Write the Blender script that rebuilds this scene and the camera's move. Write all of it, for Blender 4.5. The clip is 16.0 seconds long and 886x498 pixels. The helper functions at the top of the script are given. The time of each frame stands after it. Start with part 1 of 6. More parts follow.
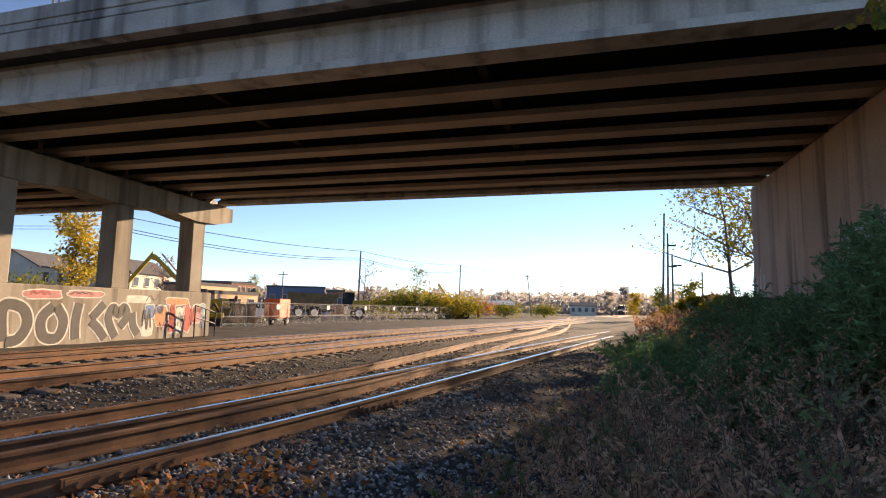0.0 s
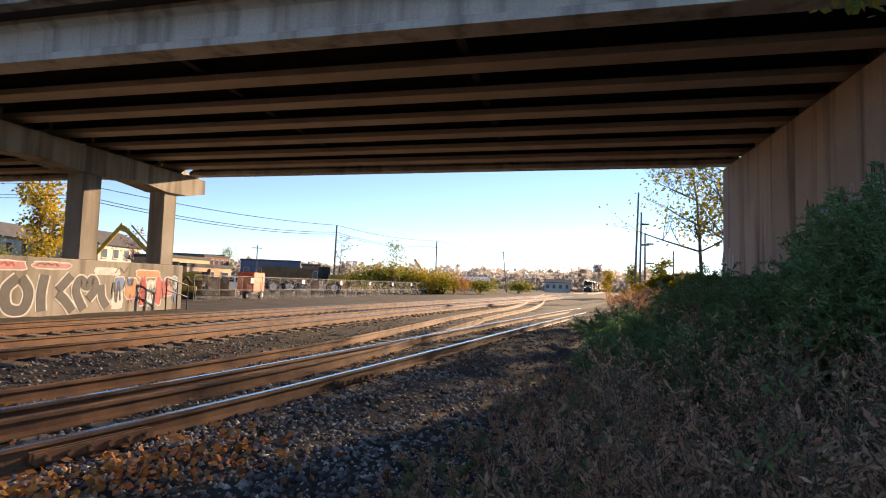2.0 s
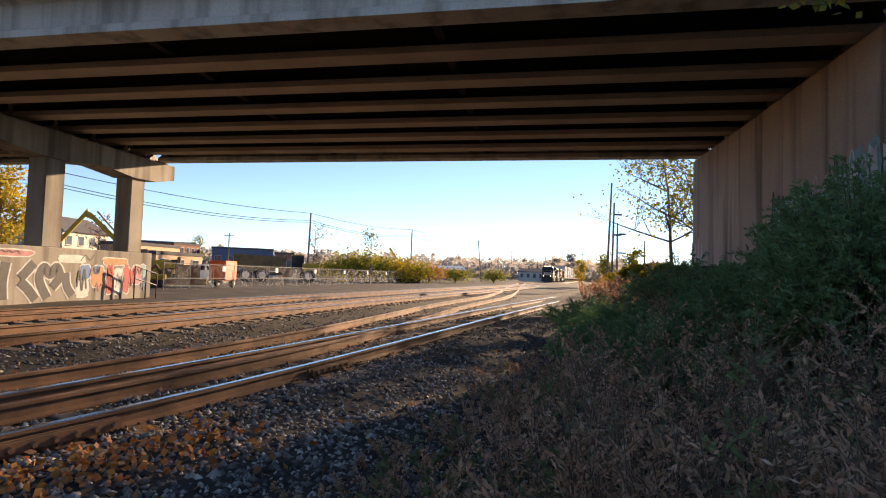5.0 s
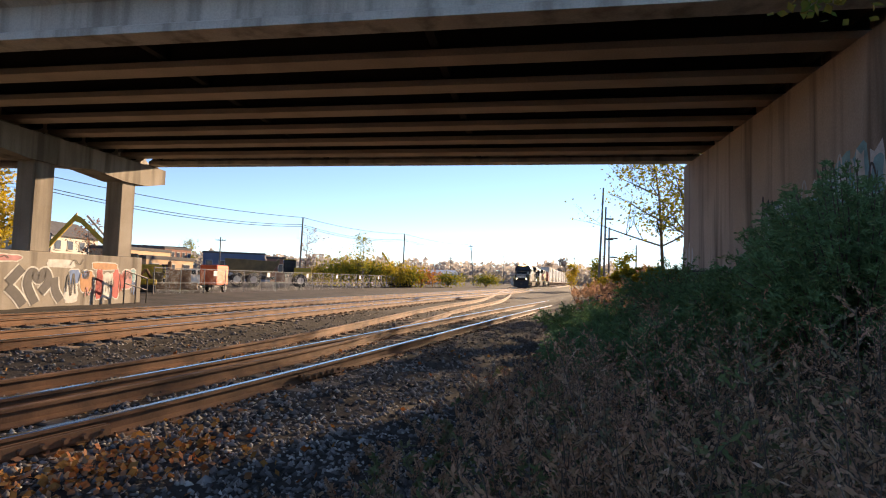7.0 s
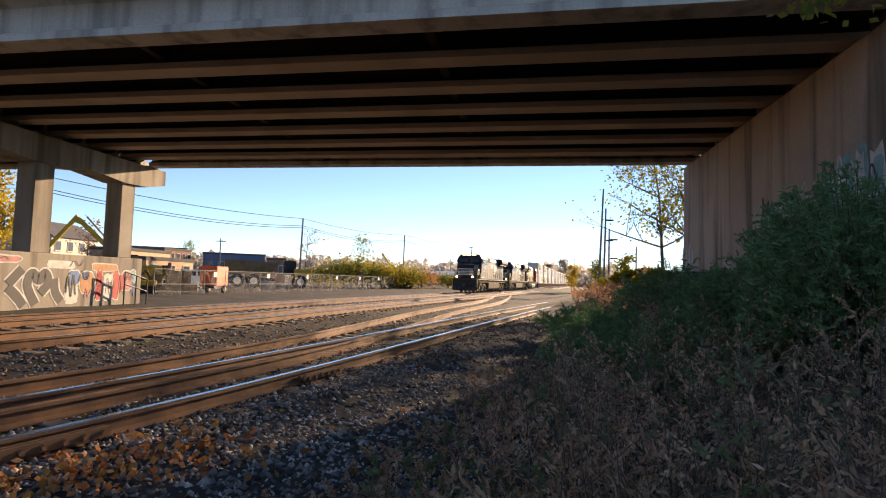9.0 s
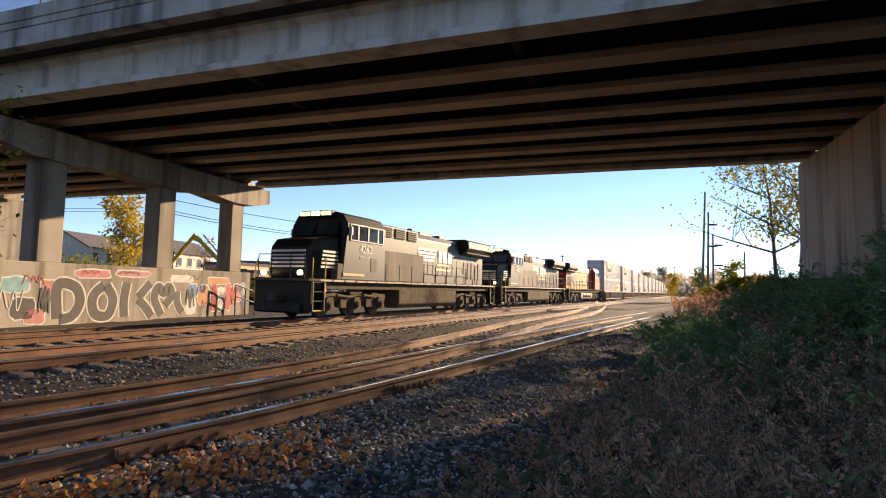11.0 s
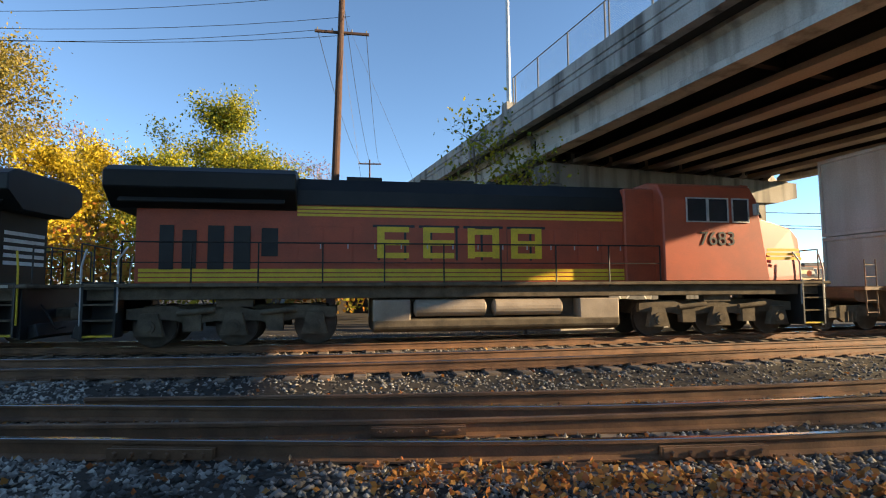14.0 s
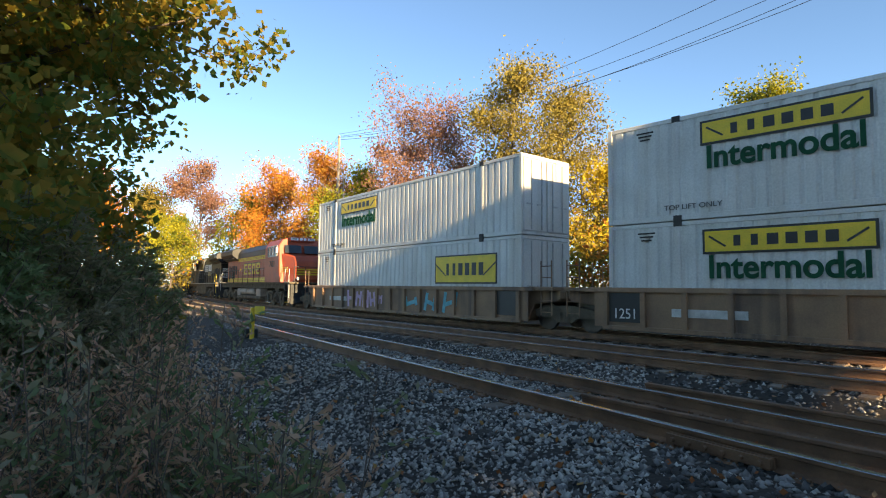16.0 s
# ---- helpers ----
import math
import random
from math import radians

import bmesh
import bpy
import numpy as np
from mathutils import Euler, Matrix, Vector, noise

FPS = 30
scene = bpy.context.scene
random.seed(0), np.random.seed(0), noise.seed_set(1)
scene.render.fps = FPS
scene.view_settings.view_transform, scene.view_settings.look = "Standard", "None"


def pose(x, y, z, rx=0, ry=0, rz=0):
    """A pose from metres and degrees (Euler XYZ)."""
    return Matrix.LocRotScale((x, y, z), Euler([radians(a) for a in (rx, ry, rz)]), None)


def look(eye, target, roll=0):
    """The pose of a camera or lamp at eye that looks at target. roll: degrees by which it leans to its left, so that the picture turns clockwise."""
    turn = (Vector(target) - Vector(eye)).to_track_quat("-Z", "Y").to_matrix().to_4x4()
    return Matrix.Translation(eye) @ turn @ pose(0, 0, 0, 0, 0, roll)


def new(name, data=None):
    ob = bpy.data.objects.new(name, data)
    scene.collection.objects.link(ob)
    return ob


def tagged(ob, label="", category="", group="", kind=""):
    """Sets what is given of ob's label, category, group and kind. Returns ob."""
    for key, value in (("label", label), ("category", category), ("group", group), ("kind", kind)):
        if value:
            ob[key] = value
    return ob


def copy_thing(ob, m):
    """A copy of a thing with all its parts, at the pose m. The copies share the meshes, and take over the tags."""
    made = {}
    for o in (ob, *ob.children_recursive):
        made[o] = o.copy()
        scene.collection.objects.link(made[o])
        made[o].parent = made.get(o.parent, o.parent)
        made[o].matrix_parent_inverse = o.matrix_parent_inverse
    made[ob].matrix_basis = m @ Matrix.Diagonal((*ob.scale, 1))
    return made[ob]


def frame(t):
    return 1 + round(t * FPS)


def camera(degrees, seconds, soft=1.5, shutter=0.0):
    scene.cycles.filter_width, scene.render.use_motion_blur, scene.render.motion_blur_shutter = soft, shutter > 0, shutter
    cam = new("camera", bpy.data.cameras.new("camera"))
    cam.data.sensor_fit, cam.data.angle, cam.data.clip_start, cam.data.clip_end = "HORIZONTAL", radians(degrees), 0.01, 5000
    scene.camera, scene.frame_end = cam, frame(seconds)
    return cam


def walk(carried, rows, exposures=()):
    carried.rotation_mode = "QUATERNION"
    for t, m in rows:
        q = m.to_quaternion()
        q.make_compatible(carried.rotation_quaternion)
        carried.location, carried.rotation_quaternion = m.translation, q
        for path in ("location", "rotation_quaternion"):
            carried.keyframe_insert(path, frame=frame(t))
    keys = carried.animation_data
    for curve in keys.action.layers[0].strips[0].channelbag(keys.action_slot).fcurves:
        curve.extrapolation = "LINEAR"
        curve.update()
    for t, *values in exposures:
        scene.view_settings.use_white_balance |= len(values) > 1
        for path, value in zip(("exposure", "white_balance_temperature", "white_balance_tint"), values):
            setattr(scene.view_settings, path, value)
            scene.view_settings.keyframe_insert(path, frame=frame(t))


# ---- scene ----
cam = camera(78.5, 16.0, soft=1.1)
GROW = 1.133      # true size of the place over the units of its plan; the train is built at true size
EYE = 1.2 * GROW
TURNS = [(0.0, -0.10, 6.28, -1.10), (0.5, -0.73, 5.41, -1.32), (1.0, -1.50, 4.78, -1.43), (1.5, -2.11, 4.27, -1.57),
         (2.0, -2.63, 3.77, -1.67), (2.5, -3.15, 3.37, -1.78), (3.0, -3.73, 3.03, -1.82), (3.5, -4.19, 2.73, -1.88),
         (4.0, -4.67, 2.54, -1.86), (6.5, -5.79, 3.08, -1.78), (7.0, -6.05, 3.16, -1.75), (7.5, -6.22, 3.18, -1.76),
         (8.0, -6.34, 3.22, -1.77), (10.5, -1.77, 3.79, -1.72), (11.0, 3.45, 4.12, -1.28), (11.5, 11.34, 4.26, -0.78),
         (12.0, 19.50, 3.95, -0.29), (12.5, 22.46, 3.54, -0.02), (13.0, 24.05, 3.68, 0.31), (13.5, 35.07, 4.44, 0.43),
         (14.0, 54.98, 4.49, 0.41), (14.5, 79.00, 4.30, -0.03), (15.0, 94.53, 4.20, -0.32), (15.5, 101.76, 4.04, -0.23),
         (16.0, 108.31, 4.11, -0.65)]
walk(cam, [(t, pose(0, 0, EYE, 90 + p, r, y)) for t, y, p, r in TURNS], [(0.0, 1.3, 8400, 19), (10.5, 1.2, 8300, 18), (12.0, 1.2, 8000, 14), (14.0, 1.62, 8100, 5), (16.0, 1.9, 8900, 5)])

# ---- world and sun ----
SUN_AZ, SUN_EL = 37.6, 14.2     # degrees clockwise from +y, and above the horizon
world = bpy.data.worlds.new("sky")
scene.world = world
world.use_nodes = True
wt = world.node_tree
sky = wt.nodes.new("ShaderNodeTexSky")
sky.sky_type = "NISHITA"
sky.sun_disc = False
sky.sun_elevation, sky.sun_rotation = radians(SUN_EL), radians(SUN_AZ)
sky.air_density, sky.dust_density, sky.ozone_density = 0.65, 0.0, 4.0
wt.links.new(sky.outputs[0], wt.nodes["Background"].inputs[0])
wt.nodes["Background"].inputs[1].default_value = 0.12
sun = new("sun", bpy.data.lights.new("sun", "SUN"))
sun.data.energy, sun.data.angle, sun.data.color = 5.0, radians(0.55), (1.0, 0.83, 0.62)
sd = Vector((math.sin(radians(SUN_AZ)) * math.cos(radians(SUN_EL)), math.cos(radians(SUN_AZ)) * math.cos(radians(SUN_EL)), math.sin(radians(SUN_EL))))
sun.matrix_basis = look(tuple(sd * 50), (0, 0, 0))


# ---- materials ----
def mat(name, color, rough=0.8, metal=0.0, color2=None, scale=3.0, fine=60.0, bump=0.15, streak=None, rand=0.0, spec=0.5):
    """A surface with two scales of colour change, fine relief and, with streak, vertical stains."""
    m = bpy.data.materials.new(name)
    m.use_nodes = True
    nt = m.node_tree
    N, L = nt.nodes, nt.links
    b = N["Principled BSDF"]
    b.inputs["Roughness"].default_value, b.inputs["Metallic"].default_value = rough, metal
    b.inputs["Specular IOR Level"].default_value = spec
    tc = N.new("ShaderNodeTexCoord")
    src = tc.outputs["Object"]
    n1 = N.new("ShaderNodeTexNoise")
    n1.inputs["Scale"].default_value, n1.inputs["Detail"].default_value = scale, 5
    L.new(src, n1.inputs["Vector"])
    n2 = N.new("ShaderNodeTexNoise")
    n2.inputs["Scale"].default_value, n2.inputs["Detail"].default_value = fine, 3
    L.new(src, n2.inputs["Vector"])
    mx = N.new("ShaderNodeMix")
    mx.data_type = "RGBA"
    c2 = color2 or tuple(c * 0.65 for c in color)
    mx.inputs["A"].default_value, mx.inputs["B"].default_value = (*color, 1), (*c2, 1)
    rp = N.new("ShaderNodeMapRange")
    rp.inputs["From Min"].default_value, rp.inputs["From Max"].default_value = 0.35, 0.7
    L.new(n1.outputs["Fac"], rp.inputs["Value"])
    L.new(rp.outputs[0], mx.inputs["Factor"])
    out = mx.outputs["Result"]
    if streak:
        mp = N.new("ShaderNodeMapping")
        mp.inputs["Scale"].default_value = (1.6, 1.6, 0.10)
        L.new(src, mp.inputs["Vector"])
        n3 = N.new("ShaderNodeTexNoise")
        n3.inputs["Scale"].default_value, n3.inputs["Detail"].default_value = 1.0, 4
        L.new(mp.outputs[0], n3.inputs["Vector"])
        r3 = N.new("ShaderNodeMapRange")
        r3.inputs["From Min"].default_value, r3.inputs["From Max"].default_value = 0.48, 0.68
        r3.inputs["To Max"].default_value = 0.88
        L.new(n3.outputs["Fac"], r3.inputs["Value"])
        m3 = N.new("ShaderNodeMix")
        m3.data_type = "RGBA"
        L.new(r3.outputs[0], m3.inputs["Factor"])
        L.new(out, m3.inputs["A"])
        m3.inputs["B"].default_value = (*streak, 1)
        out = m3.outputs["Result"]
    hv = N.new("ShaderNodeHueSaturation")
    vm = N.new("ShaderNodeMapRange")
    vm.inputs["To Min"].default_value, vm.inputs["To Max"].default_value = 0.75, 1.25
    L.new(n2.outputs["Fac"], vm.inputs["Value"])
    val = vm.outputs[0]
    if rand:
        oi = N.new("ShaderNodeObjectInfo")
        ge = N.new("ShaderNodeNewGeometry")
        ad = N.new("ShaderNodeMath")
        ad.operation = "ADD"
        L.new(oi.outputs["Random"], ad.inputs[0])
        L.new(ge.outputs["Random Per Island"], ad.inputs[1])
        fr = N.new("ShaderNodeMath")
        fr.operation = "FRACT"
        L.new(ad.outputs[0], fr.inputs[0])
        rr = N.new("ShaderNodeMapRange")
        rr.inputs["To Min"].default_value, rr.inputs["To Max"].default_value = 1 - rand, 1 + rand
        L.new(fr.outputs[0], rr.inputs["Value"])
        mu = N.new("ShaderNodeMath")
        mu.operation = "MULTIPLY"
        L.new(val, mu.inputs[0])
        L.new(rr.outputs[0], mu.inputs[1])
        val = mu.outputs[0]
    L.new(val, hv.inputs["Value"])
    L.new(out, hv.inputs["Color"])
    L.new(hv.outputs[0], b.inputs["Base Color"])
    if bump:
        bp = N.new("ShaderNodeBump")
        bp.inputs["Strength"].default_value, bp.inputs["Distance"].default_value = bump, 0.02
        L.new(n2.outputs["Fac"], bp.inputs["Height"])
        L.new(bp.outputs[0], b.inputs["Normal"])
    return m


def glow(name, color, power):
    m = bpy.data.materials.new(name)
    m.use_nodes = True
    b = m.node_tree.nodes["Principled BSDF"]
    b.inputs["Base Color"].default_value = (*color, 1)
    b.inputs["Emission Color"].default_value, b.inputs["Emission Strength"].default_value = (*color, 1), power
    return m


CONCRETE = mat("weathered concrete", (0.36, 0.32, 0.27), 0.9, color2=(0.25, 0.215, 0.175), scale=0.5, fine=25, streak=(0.11, 0.09, 0.07), bump=0.3)
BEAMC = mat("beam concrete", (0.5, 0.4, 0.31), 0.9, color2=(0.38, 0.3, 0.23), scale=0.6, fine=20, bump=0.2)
# shade under the bridge put into the colour, for deck, diaphragms and webs
SHADE_DARK = mat("deck concrete darkened for shade", (0.045, 0.035, 0.027), 0.95, color2=(0.025, 0.02, 0.016), scale=0.5, fine=20, bump=0.2)
FASCIA = mat("pale fascia concrete", (0.6, 0.56, 0.5), 0.9, color2=(0.47, 0.43, 0.38), scale=0.6, fine=22, streak=(0.24, 0.21, 0.18), bump=0.25)
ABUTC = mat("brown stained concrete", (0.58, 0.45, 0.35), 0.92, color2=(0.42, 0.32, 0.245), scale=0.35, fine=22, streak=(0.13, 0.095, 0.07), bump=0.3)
PARAPET = mat("parapet concrete", (0.44, 0.41, 0.37), 0.9, color2=(0.27, 0.25, 0.225), scale=0.8, fine=25, streak=(0.09, 0.08, 0.07), bump=0.3)
RAILTOP = mat("polished rail head", (0.55, 0.53, 0.5), 0.2, 1.0, scale=2, fine=40, bump=0.02)
RUST = mat("rusty steel", (0.24, 0.115, 0.055), 0.7, 0.0, color2=(0.12, 0.058, 0.03), scale=3, fine=50, bump=0.2)
TIE = mat("creosoted timber", (0.24, 0.175, 0.125), 0.9, color2=(0.13, 0.095, 0.07), scale=4, fine=50, bump=0.4, rand=0.3)
GROUND = mat("dark gravelly soil", (0.065, 0.053, 0.042), 0.95, spec=0.2, color2=(0.03, 0.025, 0.02), scale=0.7, fine=16, bump=1.0)
STONE = mat("ballast stone", (0.22, 0.195, 0.17), 0.9, spec=0.3, color2=(0.07, 0.062, 0.055), scale=2, fine=50, bump=0.2, rand=0.85)
NSBLACK = mat("black locomotive paint", (0.008, 0.0078, 0.0075), 0.45, spec=0.3, color2=(0.016, 0.0145, 0.0125), scale=1.2, fine=30, bump=0.05, rand=0.0)
DUST = mat("dusty underframe", (0.16, 0.124, 0.086), 0.9, spec=0.1, color2=(0.085, 0.066, 0.048), scale=3, fine=30, bump=0.2)
ORANGE = mat("faded orange paint", (0.46, 0.075, 0.028), 0.5, color2=(0.33, 0.06, 0.025), scale=1.5, fine=30, bump=0.05)
YELLOW = mat("yellow paint", (0.78, 0.5, 0.03), 0.5, color2=(0.62, 0.42, 0.03), scale=3, fine=30, bump=0.05)
WHITEP = mat("white paint", (0.72, 0.71, 0.68), 0.5, color2=(0.55, 0.53, 0.5), scale=3, fine=30, bump=0.05)
BLACKP = mat("black paint", (0.02, 0.02, 0.02), 0.5, scale=3, bump=0.05)
GREENP = mat("dark green lettering paint", (0.003, 0.075, 0.035), 0.7, spec=0.15, scale=3, bump=0.05)
CONTAINER = mat("off-white container paint", (0.58, 0.57, 0.53), 0.5, color2=(0.48, 0.465, 0.425), scale=0.8, fine=20, streak=(0.46, 0.42, 0.36), bump=0.06)
WELL = mat("brown well car paint", (0.31, 0.175, 0.095), 0.75, color2=(0.2, 0.115, 0.07), scale=1.2, fine=25, streak=(0.09, 0.06, 0.045), bump=0.15)


# ---- helpers of this scene ----
def box(bm, c, s, rz=0.0, rx=0.0, ry=0.0):
    m = Matrix.Translation(c) @ Euler((rx, ry, rz)).to_matrix().to_4x4() @ Matrix.Diagonal((s[0], s[1], s[2], 1))
    return bmesh.ops.create_cube(bm, size=1.0, matrix=m)["verts"]


def cyl(bm, a, b, r, r2=None, n=10):
    a, b = Vector(a), Vector(b)
    d = b - a
    m = Matrix.Translation((a + b) / 2) @ d.to_track_quat("Z", "Y").to_matrix().to_4x4()
    bmesh.ops.create_cone(bm, cap_ends=True, segments=n, radius1=r, radius2=r if r2 is None else r2, depth=d.length, matrix=m)


def extrude(bm, prof, axis, a, b):
    """A closed profile of 2D points swept straight from a to b along x or y (points are the two other axes)."""
    def pt(u, v, s):
        return (s, u, v) if axis == "x" else (u, s, v)
    A = [bm.verts.new(pt(u, v, a)) for u, v in prof]
    B = [bm.verts.new(pt(u, v, b)) for u, v in prof]
    n = len(prof)
    bm.faces.new(A[::-1])
    bm.faces.new(B)
    for i in range(n):
        bm.faces.new((A[i], A[(i + 1) % n], B[(i + 1) % n], B[i]))
    bmesh.ops.recalc_face_normals(bm, faces=bm.faces[:])


def bevel(bm, w=0.02, seg=1):
    bmesh.ops.bevel(bm, geom=bm.edges[:], offset=w, segments=seg, affect="EDGES", clamp_overlap=True)


def mesh_of(name, bm, *mats):
    me = bpy.data.meshes.new(name)
    bm.to_mesh(me)
    bm.free()
    for m in mats:
        me.materials.append(m)
    return me


def part(name, bm, material, parent, label=""):
    ob = new(name, mesh_of(name, bm, *(material if isinstance(material, tuple) else (material,))))
    ob.parent = parent
    return tagged(ob, label)


def thing(name, label, category, group="", kind="", at=None):
    ob = new(name)
    if at is not None:
        ob.matrix_basis = at
    return tagged(ob, label, category, group, kind)


def words(text, size, material, name, parent, m, extr=0.004, squash=1.0, bold=0.0):
    """Lettering as a mesh, standing in the local xz plane and facing -y."""
    cu = bpy.data.curves.new(name, "FONT")
    cu.body, cu.size, cu.extrude, cu.offset = text, size, extr, bold
    cu.align_x, cu.align_y = "CENTER", "CENTER"
    tmp = bpy.data.objects.new(name, cu)
    me = bpy.data.meshes.new_from_object(tmp)
    bpy.data.objects.remove(tmp)
    me.materials.clear()
    me.materials.append(material)
    ob = new(name, me)
    ob.parent = parent
    ob.matrix_basis = m @ pose(0, 0, 0, 90, 0, 0) @ Matrix.Diagonal((squash, 1, 1, 1))
    return ob


def smooth_line(ctrl, step=0.5, passes=60):
    P = np.array(ctrl, float)
    s = np.r_[0, np.cumsum(np.hypot(*np.diff(P, axis=0).T))]
    m = np.array([(P[min(i + 1, len(P) - 1)] - P[max(i - 1, 0)]) / (s[min(i + 1, len(P) - 1)] - s[max(i - 1, 0)]) for i in range(len(P))])
    out = []
    for i in range(len(P) - 1):
        h = s[i + 1] - s[i]
        for j in range(max(2, int(h / step))):
            u = j / max(2, int(h / step))
            out.append((2*u**3 - 3*u*u + 1) * P[i] + (u**3 - 2*u*u + u) * h * m[i] + (3*u*u - 2*u**3) * P[i + 1] + (u**3 - u*u) * h * m[i + 1])
    Q = np.array(out + [P[-1]])
    S = np.r_[0, np.cumsum(np.hypot(*np.diff(Q, axis=0).T))]
    g = np.arange(0, S[-1], step)
    Q = np.stack([np.interp(g, S, Q[:, 0]), np.interp(g, S, Q[:, 1])], 1)
    for _ in range(passes):
        Q[1:-1] = (Q[:-2] + 2 * Q[1:-1] + Q[2:]) / 4
    return Q


def shifted(Q, d):
    T = np.gradient(Q, axis=0)
    T /= np.hypot(*T.T)[:, None]
    return Q + d * np.stack([-T[:, 1], T[:, 0]], 1)


# ---- the lines of the tracks, in plan ----
MAIN_FAR = smooth_line([(244, 660), (128, 363), (72.9, 221.8), (47.9, 157.6), (23.6, 92.6), (15.4, 73.0), (-4.0, 26.4), (-7.3, 18.0), (-12.6, 5.4),
                        (-16.1, 0.0), (-26.0, -15.2), (-31.0, -22.1), (-48, -43), (-90, -92), (-150, -155)])
MAIN_NEAR = shifted(MAIN_FAR, 3.6)
GAUGE = 1.435 / GROW
SIDING = smooth_line([(30, 71), (13, 38), (6.5, 25), (2.7, 17), (-0.44, 10.2), (-2, 6.9), (-3.0, 4.95), (-4.2, 3.1), (-5.6, 1.4), (-7.4, -0.9),
                      (-9.9, -4.1), (-15.9, -11.6), (-27.5, -25.5), (-50, -51), (-110, -115)], passes=20)
CROSSOVER = smooth_line([(26, 108), (14.0, 62), (7.2, 36), (2.4, 22.6), (-0.9, 12.0), (-2.0, 9.1), (-3.35, 6.3), (-5.0, 3.4), (-6.1, 1.7), (-7.4, -0.2)], passes=12)


# ---- ground ----
RAIL_Z, TIE_Z = 0.0, -0.17      # rail head, and top of the ties


def line_dist(x, y, Q):
    return float(np.sqrt(((Q - (x, y)) ** 2).sum(1).min()))


GRID_LINES = [MAIN_FAR[::2], MAIN_NEAR[::2], SIDING[::2], CROSSOVER[::2]]


def ground_z(x, y):
    """Height of the ground: level ballast along the tracks, lower path beside them, an earth bank towards the abutment."""
    d = min(line_dist(x, y, Q) for Q in GRID_LINES)
    z = -0.21 - 0.22 * min(1.0, max(0.0, (d - 1.35) / 1.5))
    z += 0.05 * noise.noise((x * 0.35, y * 0.35, 0)) + 0.025 * noise.noise((x * 1.7, y * 1.7, 3))
    u = x - (1.6 + 0.2 * y)                       # distance to the right of the foot of the bank
    if u > 0 and y > -6 and x < 60:
        k = min(1.0, u / 9.0)
        z += 2.6 * k * k * (3 - 2 * k) * min(1.0, (y + 6) / 6) * (1.0 if y < 24 else max(0.15, 1 - (y - 24) / 20))
    return z


def grid_axis(fine, lo, hi, edge):
    a = list(np.arange(lo, hi + 1e-6, fine))
    d, p, n = fine, lo, hi
    left, right = [], []
    while n < edge:
        d *= 1.22
        n += d
        right.append(n)
    d = fine
    while p > -edge:
        d *= 1.22
        p -= d
        left.append(p)
    return left[::-1] + a + right


gx, gy = grid_axis(0.4, -24, 12, 2500), grid_axis(0.4, -14, 34, 2500)
verts = [(x, y, ground_z(x, y)) if abs(x) < 70 and abs(y) < 120 else (x, y, -0.45) for y in gy for x in gx]
nx = len(gx)
faces = [(j * nx + i, j * nx + i + 1, (j + 1) * nx + i + 1, (j + 1) * nx + i) for j in range(len(gy) - 1) for i in range(nx - 1)]
me = bpy.data.meshes.new("ground")
me.from_pydata(verts, [], faces)
me.materials.append(GROUND)
for p in me.polygons:
    p.use_smooth = True
tagged(new("ground", me), "dark gravelly soil with fallen leaves and an earth bank", "ground", kind="structure")

# ---- tracks ----
RAIL_PROFILE = [(-0.07, -0.172), (0.07, -0.172), (0.07, -0.155), (0.012, -0.13), (0.012, -0.045), (0.037, -0.035), (0.037, -0.006), (0.03, 0.0),
                (-0.03, 0.0), (-0.037, -0.006), (-0.037, -0.035), (-0.012, -0.045), (-0.012, -0.13), (-0.07, -0.155)]


def clip_line(Q, keep):
    idx = [i for i in range(len(Q)) if keep(*Q[i])]
    return Q[idx[0]:idx[-1] + 1]


def rail(Q, d, z, parent, shine):
    """One rail of standard section swept along the line Q, d to its left."""
    P = shifted(Q, d)
    T = np.gradient(P, axis=0)
    T /= np.hypot(*T.T)[:, None]
    n = len(RAIL_PROFILE)
    vs = [(p[0] - t[1] * u, p[1] + t[0] * u, z + v) for p, t in zip(P, T) for u, v in RAIL_PROFILE]
    fs = [(i * n + j, i * n + (j + 1) % n, (i + 1) * n + (j + 1) % n, (i + 1) * n + j) for i in range(len(P) - 1) for j in range(n)]
    fs += [tuple(range(n)), tuple(range((len(P) - 1) * n, len(P) * n))]
    me = bpy.data.meshes.new("rail")
    me.from_pydata(vs, [], fs)
    me.materials.append(RUST)
    me.materials.append(RAILTOP)
    if shine:
        for k, f in enumerate(me.polygons):
            if k < (len(P) - 1) * n and k % n in (6, 7, 8):
                f.material_index = 1
    me.update()
    ob = new("rail", me)
    ob.parent = parent
    return tagged(ob, "rusty rail with a polished head" if shine else "rusty rail")


tb = bmesh.new()
box(tb, (0, 0, -0.09), (2.3, 0.21, 0.18))
bevel(tb, 0.012)
TIE_MESH = mesh_of("tie", tb, TIE)
tb = bmesh.new()
box(tb, (0, 0, 0.006), (0.36, 0.2, 0.02))
for sx in (-0.11, 0.11):
    for sy in (-0.06, 0.06):
        box(tb, (sx, sy, 0.022), (0.03, 0.03, 0.03))
PLATE_MESH = mesh_of("tie_plate", tb, RUST)


